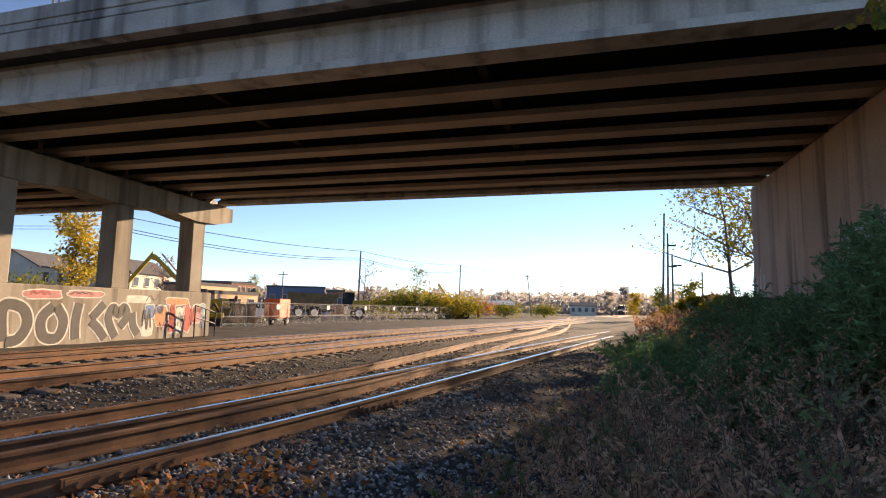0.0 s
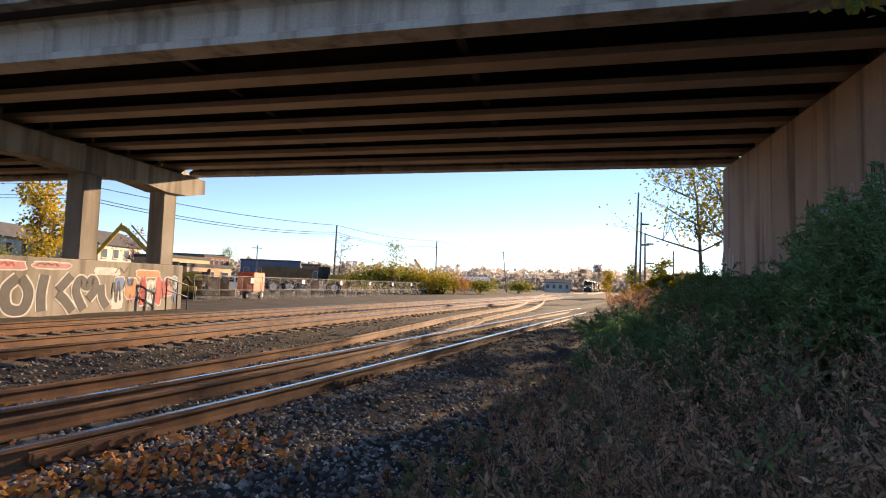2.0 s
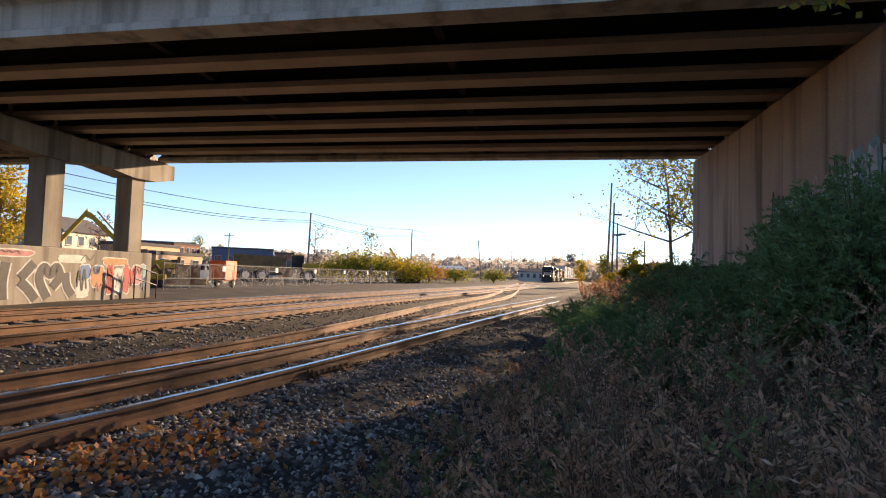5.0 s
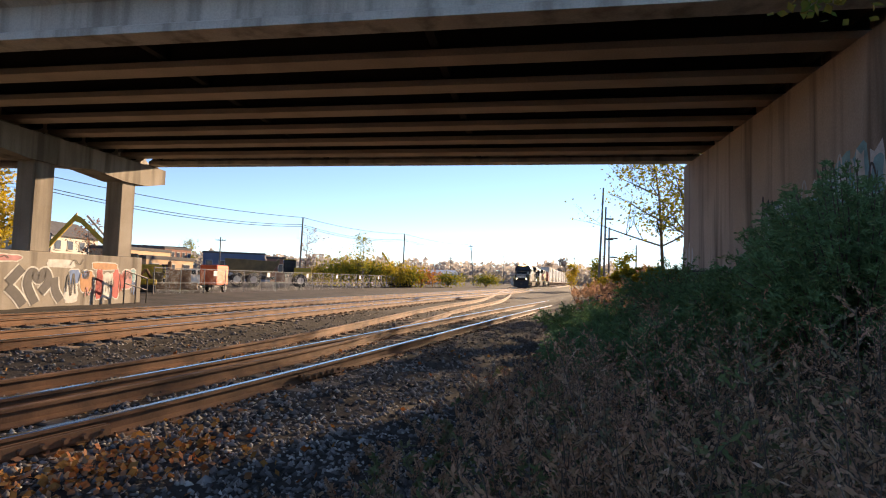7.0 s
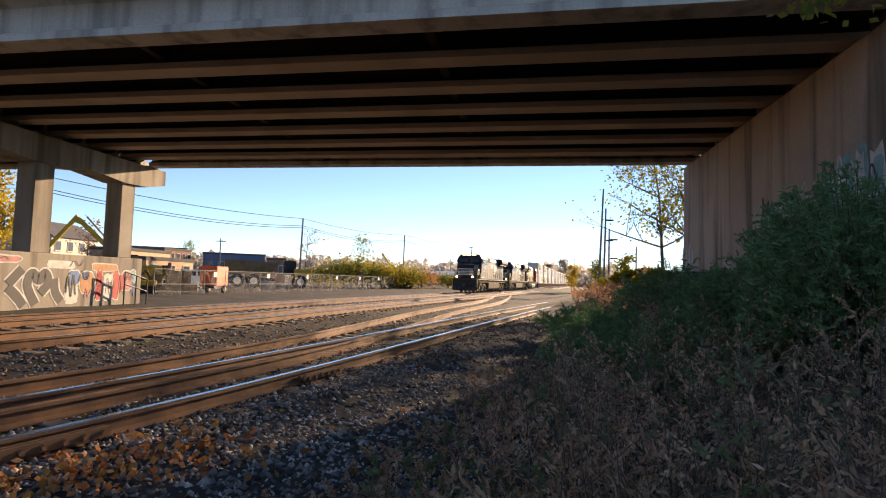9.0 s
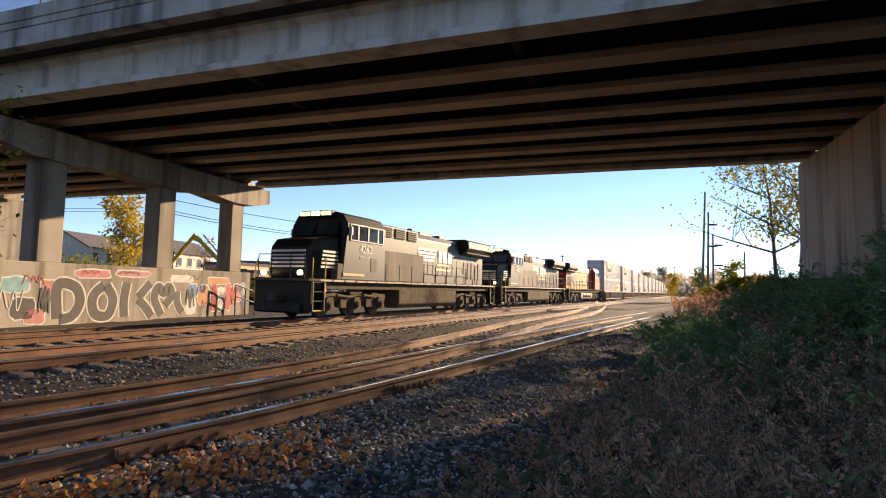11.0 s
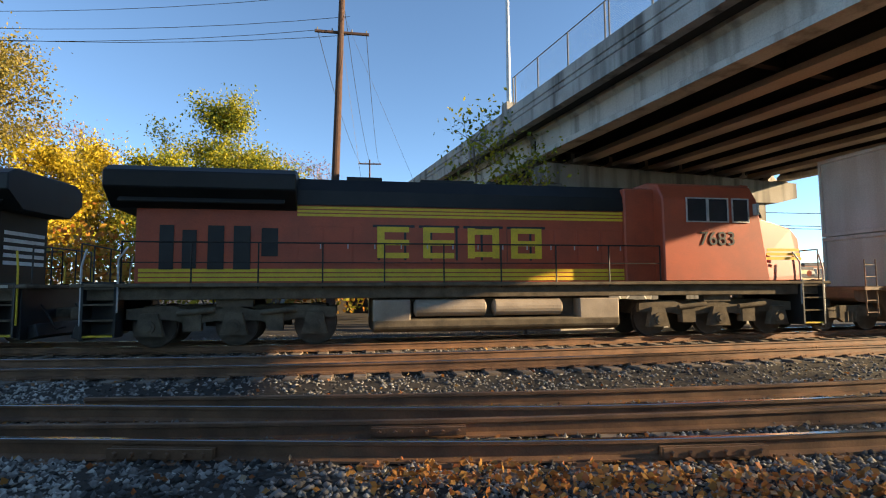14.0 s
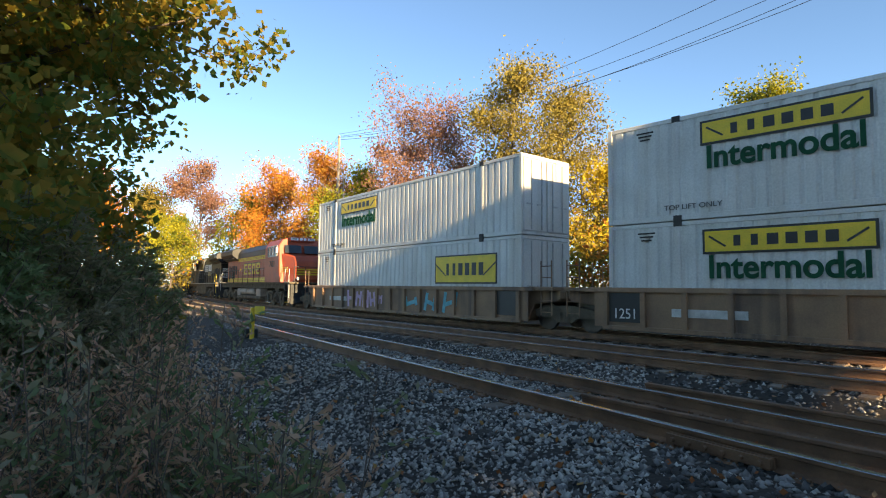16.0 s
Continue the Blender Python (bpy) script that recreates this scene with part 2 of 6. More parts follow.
def track(label, Q, z, gauge, near, shine, tie_len=1.0, skip=None):
    """Two rails on timber ties with tie plates."""
    ob = thing("railway_track", label, "railway track")
    half = gauge / 2 + 0.035
    rail(Q, half, z, ob, shine)
    rail(Q, -half, z, ob, shine)
    S = np.r_[0, np.cumsum(np.hypot(*np.diff(Q, axis=0).T))]
    T = np.gradient(Q, axis=0)
    rest = []
    for k, s in enumerate(np.arange(0.3, S[-1], 0.55)):
        x, y = np.interp(s, S, Q[:, 0]), np.interp(s, S, Q[:, 1])
        if skip and skip(x, y):
            continue
        a = math.atan2(np.interp(s, S, T[:, 1]), np.interp(s, S, T[:, 0])) + radians(random.uniform(-1.5, 1.5)) - math.pi / 2
        m = Matrix.Translation((x + random.uniform(-0.04, 0.04), y, z - 0.172 + random.uniform(-0.012, 0))) @ Matrix.Rotation(a, 4, "Z")
        if near(x, y):
            t = new("tie", TIE_MESH)
            t.parent, t.matrix_basis = ob, m @ Matrix.Diagonal((tie_len * random.uniform(0.97, 1.03), random.uniform(0.9, 1.1), 1, 1))
            for d in (-half, half):
                p = new("tie_plate", PLATE_MESH)
                p.parent, p.matrix_basis = ob, m @ Matrix.Translation((d, 0, 0.002))
        elif math.hypot(x, y) < 130:
            rest.append(m)
    if rest:
        vs, fs = [], []
        base = [tuple(v.co) for v in TIE_MESH.vertices]
        pol = [tuple(p.vertices) for p in TIE_MESH.polygons]
        for m in rest:
            o = len(vs)
            vs += [tuple(m @ Vector(v)) for v in base]
            fs += [tuple(o + i for i in f) for f in pol]
        me = bpy.data.meshes.new("far_tie")
        me.from_pydata(vs, [], fs)
        me.materials.append(TIE)
        t = new("far_tie", me)
        t.parent = ob
        tagged(t, "distant timber ties", kind="stuff")
    return ob


track("far main railway track carrying the freight train", clip_line(MAIN_FAR, lambda x, y: True), RAIL_Z, GAUGE, lambda x, y: -26 < x < 4 and -8 < y < 40, True)
track("near main railway track with polished rails on dark ballast", clip_line(MAIN_NEAR, lambda x, y: True), RAIL_Z, GAUGE, lambda x, y: -24 < x < 6 and -8 < y < 40, True)
track("siding track with worn timber ties beside the path", clip_line(SIDING, lambda x, y: y > -90), RAIL_Z - 0.03, GAUGE, lambda x, y: -22 < x < 6 and -20 < y < 24, True)
track("rusty crossover track merging into the siding", CROSSOVER, RAIL_Z - 0.035, GAUGE, lambda x, y: y < 30, False, 1.0, skip=lambda x, y: y < 9)

# ---- bridge ----
SOFFIT = 6.8
PA, PB = Vector((-16.75, 16.3, 0)), Vector((-12.85, 30.9, 0))      # pier line, near and far fascia
AA, AB = Vector((9.55, 8.75, 0)), Vector((13.2, 23.5, 0))         # abutment line
AX = (AA - PA).normalized()                                        # along the bridge
SK = (PB - PA).normalized()                                        # along the pier
bridge_w = (PB - PA).length
B_RZ = math.atan2(AX.y, AX.x)
S_RZ = math.atan2(SK.y, SK.x)
bridge = thing("road_bridge", "concrete girder road bridge with stained parapets over the railway", "bridge")


def skew_prism(bm, prof, u0, u1, ends):
    """A section of (along the pier, height) points swept along the bridge between two skewed ends."""
    A = [bm.verts.new(PA + SK * u + AX * u0 + Vector((0, 0, z))) for u, z in prof]
    B = [bm.verts.new(PA + SK * u + AX * u1 + Vector((0, 0, z))) for u, z in prof]
    n = len(prof)
    bm.faces.new(A[::-1])
    bm.faces.new(B)
    for i in range(n):
        bm.faces.new((A[i], A[(i + 1) % n], B[(i + 1) % n], B[i]))
    bmesh.ops.recalc_face_normals(bm, faces=bm.faces[:])


SPAN = (AA - PA).length
N_BEAM = 8
I_BEAM = [(-0.33, 0), (0.33, 0), (0.33, 0.18), (0.1, 0.32), (0.1, 0.95), (0.28, 1.08), (0.28, 1.2), (-0.28, 1.2), (-0.28, 1.08), (-0.1, 0.95), (-0.1, 0.32), (-0.33, 0.18)]
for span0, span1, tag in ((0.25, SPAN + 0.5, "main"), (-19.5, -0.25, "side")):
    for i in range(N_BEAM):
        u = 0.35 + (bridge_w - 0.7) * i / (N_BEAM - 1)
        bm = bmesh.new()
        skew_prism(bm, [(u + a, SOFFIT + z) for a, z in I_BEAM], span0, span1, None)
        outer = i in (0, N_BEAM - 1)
        for f in bm.faces:                            # shade between the girders, painted dark on inner webs only
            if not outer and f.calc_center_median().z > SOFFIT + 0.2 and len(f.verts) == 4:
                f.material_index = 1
        part("girder", bm, (FASCIA if outer else BEAMC, SHADE_DARK), bridge, "pale concrete fascia girder" if outer else "brown-grey concrete girder with shade painted on its web")
    for i in range(N_BEAM - 1):                       # cross diaphragms between the girders
        u = 0.35 + (bridge_w - 0.7) * (i + 0.5) / (N_BEAM - 1)
        for f in ((0.02, 0.36, 0.64, 0.985) if tag == "main" else (0.03, 0.5, 0.97)):
            bm = bmesh.new()
            c = PA + SK * u + AX * (span0 + (span1 - span0) * f)
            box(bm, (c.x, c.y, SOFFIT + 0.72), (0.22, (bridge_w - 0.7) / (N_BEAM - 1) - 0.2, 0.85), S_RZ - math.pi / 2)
            part("diaphragm", bm, SHADE_DARK, bridge)
# the whole slab takes the dark that stands for shade beneath it
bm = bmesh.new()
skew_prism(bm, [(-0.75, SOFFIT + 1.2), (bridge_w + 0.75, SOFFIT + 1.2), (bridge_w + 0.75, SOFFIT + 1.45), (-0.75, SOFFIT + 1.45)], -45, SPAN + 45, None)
part("deck", bm, SHADE_DARK, bridge, "concrete road deck")
for u0, sgn in ((-0.75, 1), (bridge_w + 0.75, -1)):
    bm = bmesh.new()
    skew_prism(bm, [(u0 - 0.06 * sgn, SOFFIT + 1.12), (u0 + 0.3 * sgn, SOFFIT + 1.12), (u0 + 0.3 * sgn, SOFFIT + 2.35), (u0 + 0.02 * sgn, SOFFIT + 2.35),
                    (u0 + 0.02 * sgn, SOFFIT + 1.98), (u0 + 0.06 * sgn, SOFFIT + 1.96), (u0 + 0.06 * sgn, SOFFIT + 1.9), (u0 + 0.02 * sgn, SOFFIT + 1.88),
                    (u0 + 0.02 * sgn, SOFFIT + 1.74), (u0 + 0.06 * sgn, SOFFIT + 1.72), (u0 + 0.06 * sgn, SOFFIT + 1.66), (u0 - 0.06 * sgn, SOFFIT + 1.62)], -45, SPAN + 45, None)
    part("parapet", bm, PARAPET, bridge, "stained concrete parapet with two grooves")

# pier: crash wall, columns and hammerhead cap
pier = thing("bridge_pier", "concrete bridge pier with a graffiti-covered crash wall", "bridge pier")
bm = bmesh.new()
c = (PA + PB) / 2
WALL_L, WALL_T = 12.6, 1.1
wall_c = Vector((-14.4, 22.9, 0))
box(bm, (wall_c.x, wall_c.y, 0.6), (WALL_L, WALL_T, 2.4), S_RZ)
bevel(bm, 0.03)
part("crash_wall", bm, CONCRETE, pier, "concrete crash wall painted with graffiti")
for cx, cy in ((-12.95, 27.9), (-14.66, 23.55), (-16.55, 18.75)):
    bm = bmesh.new()
    q = PA + SK * (Vector((cx, cy, 0)) - PA).dot(SK)
    w = wall_c + SK * (q - wall_c).dot(SK)
    box(bm, (w.x, w.y, 3.65), (0.95, 0.85, 3.75), S_RZ)
    bevel(bm, 0.05)
    part("column", bm, CONCRETE, pier, "square concrete column")
bm = bmesh.new()
prof = []
cl = 14.4
for a, z in ((-cl / 2, 5.75), (-cl / 2, 6.5), (cl / 2, 6.5), (cl / 2, 5.75), (cl / 2 - 1.3, 5.45), (4.3, 5.4), (2.4, 5.6), (0.8, 5.4), (-0.8, 5.4), (-2.4, 5.6), (-4.3, 5.4), (-cl / 2 + 1.3, 5.45)):
    prof.append((a, z))
extrude(bm, [(p[0], p[1]) for p in prof], "y", -0.6, 0.6)
bmesh.ops.transform(bm, matrix=Matrix.Translation((wall_c.x + 0.1, wall_c.y + 0.4, 0)) @ Matrix.Rotation(S_RZ, 4, "Z"), verts=bm.verts[:])
part("cap", bm, CONCRETE, pier, "concrete pier cap")
for i in range(N_BEAM):
    u = 0.35 + (bridge_w - 0.7) * i / (N_BEAM - 1)
    q = PA + SK * u
    bm = bmesh.new()
    box(bm, (q.x, q.y, 6.65), (0.5, 0.9, 0.3), S_RZ - math.pi / 2)
    part("bearing", bm, DUST, pier)

# abutments
for base, name_, off, length in ((AA, "near", 0, 1), (PA - AX * 20, "far", 0, 1)):
    ab = thing("bridge_abutment", "stained concrete bridge abutment wall" + (" behind green bushes" if name_ == "near" else " with red graffiti on its face"), "abutment")
    d = 1 if name_ == "near" else -1
    bm = bmesh.new()
    mid = base + SK * (bridge_w / 2 - 0.4) + AX * (0.9 * d)
    box(bm, (mid.x, mid.y, 3.0), (bridge_w + 1.0, 1.8, 7.4), S_RZ)
    bevel(bm, 0.04)
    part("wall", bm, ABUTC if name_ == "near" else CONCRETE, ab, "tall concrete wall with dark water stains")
    bm = bmesh.new()
    mid2 = base + SK * (bridge_w / 2) + AX * (1.35 * d)
    box(bm, (mid2.x, mid2.y, 7.4), (bridge_w + 0.6, 0.9, 1.4), S_RZ)
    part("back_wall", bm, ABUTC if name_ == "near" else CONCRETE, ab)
    # approach fill behind the wall
    bm = bmesh.new()
    vs = []
    for u, z in ((-10, -0.6), (-0.6, 7.9), (bridge_w - 0.2, 7.9), (bridge_w + 0.2, -0.6)):
        for l in (1.5, 46):
            q = base + SK * u + AX * (l * d)
            vs.append(bm.verts.new((q.x, q.y, z)))
    for i in range(3):
        bm.faces.new((vs[2 * i], vs[2 * i + 2], vs[2 * i + 3], vs[2 * i + 1]))
    bm.faces.new((vs[0], vs[2], vs[4], vs[6]))
    bmesh.ops.recalc_face_normals(bm, faces=bm.faces[:])
    fill = new("embankment", mesh_of("embankment", bm, GROUND))
    tagged(fill, "earth embankment carrying the bridge approach", "embankment", kind="structure")


# ---- the train ----
SPEED = 22.4
TRAIN_LINE = MAIN_FAR * GROW
TRACK_S = np.r_[0, np.cumsum(np.hypot(*np.diff(TRAIN_LINE, axis=0).T))]
FRONT_AT_11 = float(TRACK_S[((TRAIN_LINE - (-8.1, 20.7)) ** 2).sum(1).argmin()])


def on_track(s):
    return Vector((np.interp(s, TRACK_S, TRAIN_LINE[:, 0]), np.interp(s, TRACK_S, TRAIN_LINE[:, 1]), 0))


def car_pose(t, back, half):
    """Pose of a vehicle whose middle is `back` metres behind the front of the train; local +x points forward."""
    s = FRONT_AT_11 + SPEED * (t - 11.0) - back
    a, b = on_track(s + half), on_track(s - half)
    d = a - b
    c = (a + b) / 2
    return Matrix.Translation((c.x, c.y, RAIL_Z)) @ Matrix.Rotation(math.atan2(d.y, d.x), 4, "Z")


MOVING = []
GLASSD = mat("dark window glass", (0.02, 0.025, 0.03), 0.08, 0.0, color2=(0.03, 0.035, 0.04), scale=2, bump=0)
GRILLE = mat("dark grille", (0.025, 0.024, 0.022), 0.7, scale=2, fine=40, bump=0.1)
NSGREY = mat("dusty lower body paint", (0.1, 0.085, 0.065), 0.7, spec=0.2, color2=(0.05, 0.043, 0.034), scale=0.9, fine=25, streak=(0.19, 0.155, 0.115), bump=0.08)
LAMP = glow("lit headlamp", (1.0, 0.85, 0.55), 5.0)
NUMGLOW = glow("lit number board", (1.0, 0.78, 0.35), 1.6)
WHEELM = mat("worn wheel steel", (0.10, 0.075, 0.055), 0.6, 0.3, scale=4, fine=40, bump=0.1)
GOLD = mat("gold stripe paint", (0.5, 0.38, 0.12), 0.55, color2=(0.36, 0.28, 0.12), scale=2, fine=30, bump=0.05)
PALESILL = mat("dusty pale sill stripe", (0.5, 0.45, 0.36), 0.7, color2=(0.36, 0.32, 0.25), scale=2, fine=30, bump=0.05)
TANKP = mat("dusty pale reservoir paint", (0.36, 0.28, 0.21), 0.75, color2=(0.25, 0.19, 0.14), scale=2, fine=30, bump=0.08)
SILVER = mat("worn silver handrail paint", (0.5, 0.49, 0.46), 0.5, 0.2, scale=4, fine=40, bump=0.05)


def rolling(ob, back, half=7.0, flip=False, lift=0.0):
    MOVING.append((ob, back, half, flip, lift))
    return ob


def pipe(bm, pts, r=0.02, n=6):
    for a, b in zip(pts, pts[1:]):
        cyl(bm, a, b, r, n=n)


def truck(parent, x, wheel_r=0.53, axles=(-2.0, 0.0, 2.0)):
    """A six-wheel locomotive truck with cast side frames and journal boxes."""
    bm = bmesh.new()
    for s in (-1, 1):
        y = 1.08 * s
        L = axles[-1] + 0.55
        prof = [(-L, 0.72), (-L, 0.98), (-1.5, 1.06), (-1.0, 0.9), (-0.5, 0.92), (0.0, 1.04), (0.5, 0.92), (1.0, 0.9), (1.5, 1.06), (L, 0.98), (L, 0.72),
                (1.55, 0.70), (1.0, 0.58), (0.5, 0.66), (-0.5, 0.66), (-1.0, 0.58), (-1.55, 0.70)]
        b2 = bmesh.new()
        extrude(b2, prof, "y", y - 0.09, y + 0.09)
        me = bpy.data.meshes.new("tmp")
        b2.to_mesh(me)
        b2.free()
        bm.from_mesh(me)
        bpy.data.meshes.remove(me)
        for a in (-1.0, 1.0):
            box(bm, (a, y + 0.05 * s, 0.62), (0.42, 0.26, 0.42))
            cyl(bm, (a - 0.35, y + 0.2 * s, 0.86), (a + 0.55, y + 0.2 * s, 0.94), 0.07)
        box(bm, (0, y, 1.12), (0.9, 0.24, 0.22))
    box(bm, (0, 0, 0.85), (4.6, 1.5, 0.4))
    bmesh.ops.translate(bm, vec=(x, 0, 0), verts=bm.verts[:])
    tr = part("truck", bm, DUST, parent, "dusty cast-steel truck frame")
    for a in axles:
        bm = bmesh.new()
        for s in (-1, 1):
            y = 0.76 * s
            cyl(bm, (x + a, y - 0.065, wheel_r), (x + a, y + 0.065, wheel_r), wheel_r, n=28)
            cyl(bm, (x + a, y - 0.09 * s, wheel_r), (x + a, y - 0.06 * s, wheel_r), wheel_r + 0.03, n=28)
        cyl(bm, (x + a, -0.8, wheel_r), (x + a, 0.8, wheel_r), 0.1)
        part("wheelset", bm, WHEELM, tr, "pair of worn steel wheels")
        for s in (-1, 1):
            bm = bmesh.new()
            prof = [(-0.34, 0.30), (0.34, 0.30), (0.3, 0.46), (0.2, 0.86), (-0.2, 0.86), (-0.3, 0.46)]
            y = 1.2 * s
            extrude(bm, prof, "y", y - 0.1, y + 0.1)
            cyl(bm, (0, y, 0.53), (0, y + 0.16 * s, 0.53), 0.17, n=16)
            cyl(bm, (0, y, 0.53), (0, y + 0.2 * s, 0.53), 0.1, n=12)
            bmesh.ops.translate(bm, vec=(x + a, 0, 0), verts=bm.verts[:])
            part("journal_box", bm, DUST, tr)


def railing(parent, x0, x1, y, z, h=1.02, step=1.55, m=None):
    bm = bmesh.new()
    n = max(1, round(abs(x1 - x0) / step))
    for i in range(n + 1):
        x = x0 + (x1 - x0) * i / n
        cyl(bm, (x, y, z - 0.15), (x, y, z + h), 0.022, n=6)
    cyl(bm, (x0, y, z + h), (x1, y, z + h), 0.02, n=6)
    cyl(bm, (x0, y, z + h * 0.5), (x1, y, z + h * 0.5), 0.014, n=6)
    part("handrail", bm, m or BLACKP, parent, "thin steel handrail")


def ladder_steps(parent, x, s, stripe):
    """A corner stepwell with open treads."""
    bm = bmesh.new()
    for xx in (x - 0.36, x + 0.36):
        box(bm, (xx, 1.28 * s, 0.98), (0.05, 0.5, 1.35))
    box(bm, (x, 1.02 * s, 0.98), (0.72, 0.04, 1.35))
    st = part("stepwell", bm, BLACKP, parent)
    for i in range(4):
        bm = bmesh.new()
        box(bm, (x, 1.32 * s, 0.34 + i * 0.38), (0.68, 0.36, 0.04))
        part("step", bm, stripe if i in (0,) else DUST, st)


def side_text(text, size, material, parent, x, z, y=1.56, squash=1.0, bold=0.0):
    for s in (1, -1):
        words(text, size, material, "road_number" if text.isdigit() else "lettering", parent, pose(x, y * s, z, 0, 0, 180 if s > 0 else 0), 0.004, squash, bold)


def loco(label, number, back, flip=False, orange=False, extra=None):
    paint = ORANGE if orange else NSBLACK
    lower = ORANGE if orange else NSGREY
    ob = thing("diesel_locomotive", label, "locomotive", "freight train vehicles")
    # frame, walkway, tank
    bm = bmesh.new()
    box(bm, (0, 0, 1.36), (20.6, 2.7, 0.32))
    box(bm, (0, 0, 1.56), (21.2, 3.06, 0.1))
    bevel(bm, 0.02)
    part("frame", bm, DUST, ob, "dusty steel frame")
    if not orange:
        for s in (1, -1):
            for i in range(24):
                bm = bmesh.new()
                box(bm, (-9.8 + i * 0.84, 1.535 * s, 1.56), (0.72, 0.012, 0.075))
                part("reflective_stripe", bm, PALESILL, ob)
    bm = bmesh.new()
    tank = [(-1.2, 0.28), (1.2, 0.28), (1.42, 0.5), (1.42, 1.2), (-1.42, 1.2), (-1.42, 0.5)]
    if orange:
        extrude(bm, tank[:1] + [(1.2, 0.28), (1.42, 0.4), (1.42, 0.62), (0.9, 0.68), (0.9, 1.2), (-0.9, 1.2), (-0.9, 0.68), (-1.42, 0.62), (-1.42, 0.4)], "x", -3.4, 3.6)
    else:
        extrude(bm, tank, "x", -3.7, 3.4)
    bevel(bm, 0.04)
    tk = part("fuel_tank", bm, DUST, ob, "dusty fuel tank")
    if orange:
        for s in (1, -1):
            for cx, w in ((3.0, 1.2), (-2.9, 1.0)):
                bm = bmesh.new()
                box(bm, (cx, 1.15 * s, 0.85), (w, 0.5, 0.6))
                bevel(bm, 0.03)
                part("battery_box", bm, TANKP, tk)
            for cx in (-1.3, 0.9):
                bm = bmesh.new()
                cyl(bm, (cx - 0.95, 1.22 * s, 0.92), (cx + 0.95, 1.22 * s, 0.92), 0.23, n=18)
                for e in (-0.95, 0.95):
                    cyl(bm, (cx + e * 0.985, 1.22 * s, 0.92), (cx + e * 1.05, 1.22 * s, 0.92), 0.23, 0.15, n=18)
                part("air_tank", bm, TANKP, tk, "cylindrical air reservoir")
    for x in (-6.9, 6.9):
        truck(ob, x)
    # pilots, couplers
    for e in (1, -1):
        bm = bmesh.new()
        box(bm, (10.35 * e, 0, 0.88), (0.12, 2.8, 1.3))
        box(bm, (10.5 * e, 0, 0.42), (0.3, 2.3, 0.34), 0, 0, -0.3 * e)
        bevel(bm, 0.02)
        part("pilot", bm, BLACKP, ob, "black pilot plate")
        bm = bmesh.new()
        box(bm, (10.7 * e, 0, 0.86), (0.75, 0.22, 0.26))
        box(bm, (11.0 * e, 0.06 * e, 0.86), (0.26, 0.34, 0.32))
        bevel(bm, 0.03)
        part("coupler", bm, DUST, ob)
        bm = bmesh.new()
        for yy in (-0.7, 0.7):
            pipe(bm, [(10.42 * e, yy, 1.1), (10.62 * e, yy * 0.95, 0.75), (10.75 * e, yy * 0.85, 0.45), (10.9 * e, yy * 0.6, 0.5)], 0.025)
        part("air_hose", bm, BLACKP, ob)
        for s in (1, -1):
            ladder_steps(ob, 9.95 * e, s, YELLOW)
            bm = bmesh.new()
            pipe(bm, [(10.36 * e, 1.48 * s, 0.6), (10.36 * e, 1.5 * s, 2.0), (10.28 * e, 1.45 * s, 2.45)], 0.025)
            part("grab_iron", bm, SILVER if orange else YELLOW, ob)
            bm = bmesh.new()
            pipe(bm, [(9.55 * e, 1.5 * s, 0.9), (9.55 * e, 1.5 * s, 2.2), (9.4 * e, 1.4 * s, 2.5)], 0.025)
            part("grab_iron", bm, SILVER if orange else YELLOW, ob)
        bm = bmesh.new()
        pipe(bm, [(10.5 * e, -1.2, 1.6), (10.5 * e, -1.2, 2.6), (10.5 * e, 1.2, 2.6), (10.5 * e, 1.2, 1.6)], 0.02)
        pipe(bm, [(10.5 * e, -0.5, 1.6), (10.5 * e, -0.5, 2.6)], 0.02)
        pipe(bm, [(10.5 * e, 0.5, 1.6), (10.5 * e, 0.5, 2.6)], 0.02)
        part("end_railing", bm, BLACKP, ob)
    # nose and cab
    bm = bmesh.new()
    nose = [(7.7, 1.6), (10.0, 1.6), (10.12, 1.8), (10.05, 2.95), (9.75, 3.28), (8.4, 3.5), (7.7, 3.5)]
    extrude(bm, nose, "y", -1.38, 1.38)
    for v in bm.verts:
        if v.co.x > 9.5:
            v.co.y *= 0.72
    bevel(bm, 0.05)
    part("nose", bm, paint, ob, "sloped locomotive nose")
    bm = bmesh.new()
    cabp = [(-1.53, 1.6), (1.53, 1.6), (1.53, 4.05), (1.25, 4.5), (0.7, 4.66), (-0.7, 4.66), (-1.25, 4.5), (-1.53, 4.05)]
    extrude(bm, cabp, "x", 5.0, 8.5)
    for v in bm.verts:
        if v.co.x > 8.0 and v.co.z > 4.0:
            v.co.x -= 0.35
    bevel(bm, 0.04)
    cab = part("cab", bm, paint, ob)
    for y0 in (-0.66, 0.66):
        bm = bmesh.new()
        box(bm, (8.42, y0, 3.83), (0.05, 1.12, 0.58), 0, 0, -radians(24))
        part("windscreen", bm, GLASSD, cab, "dark windscreen pane")
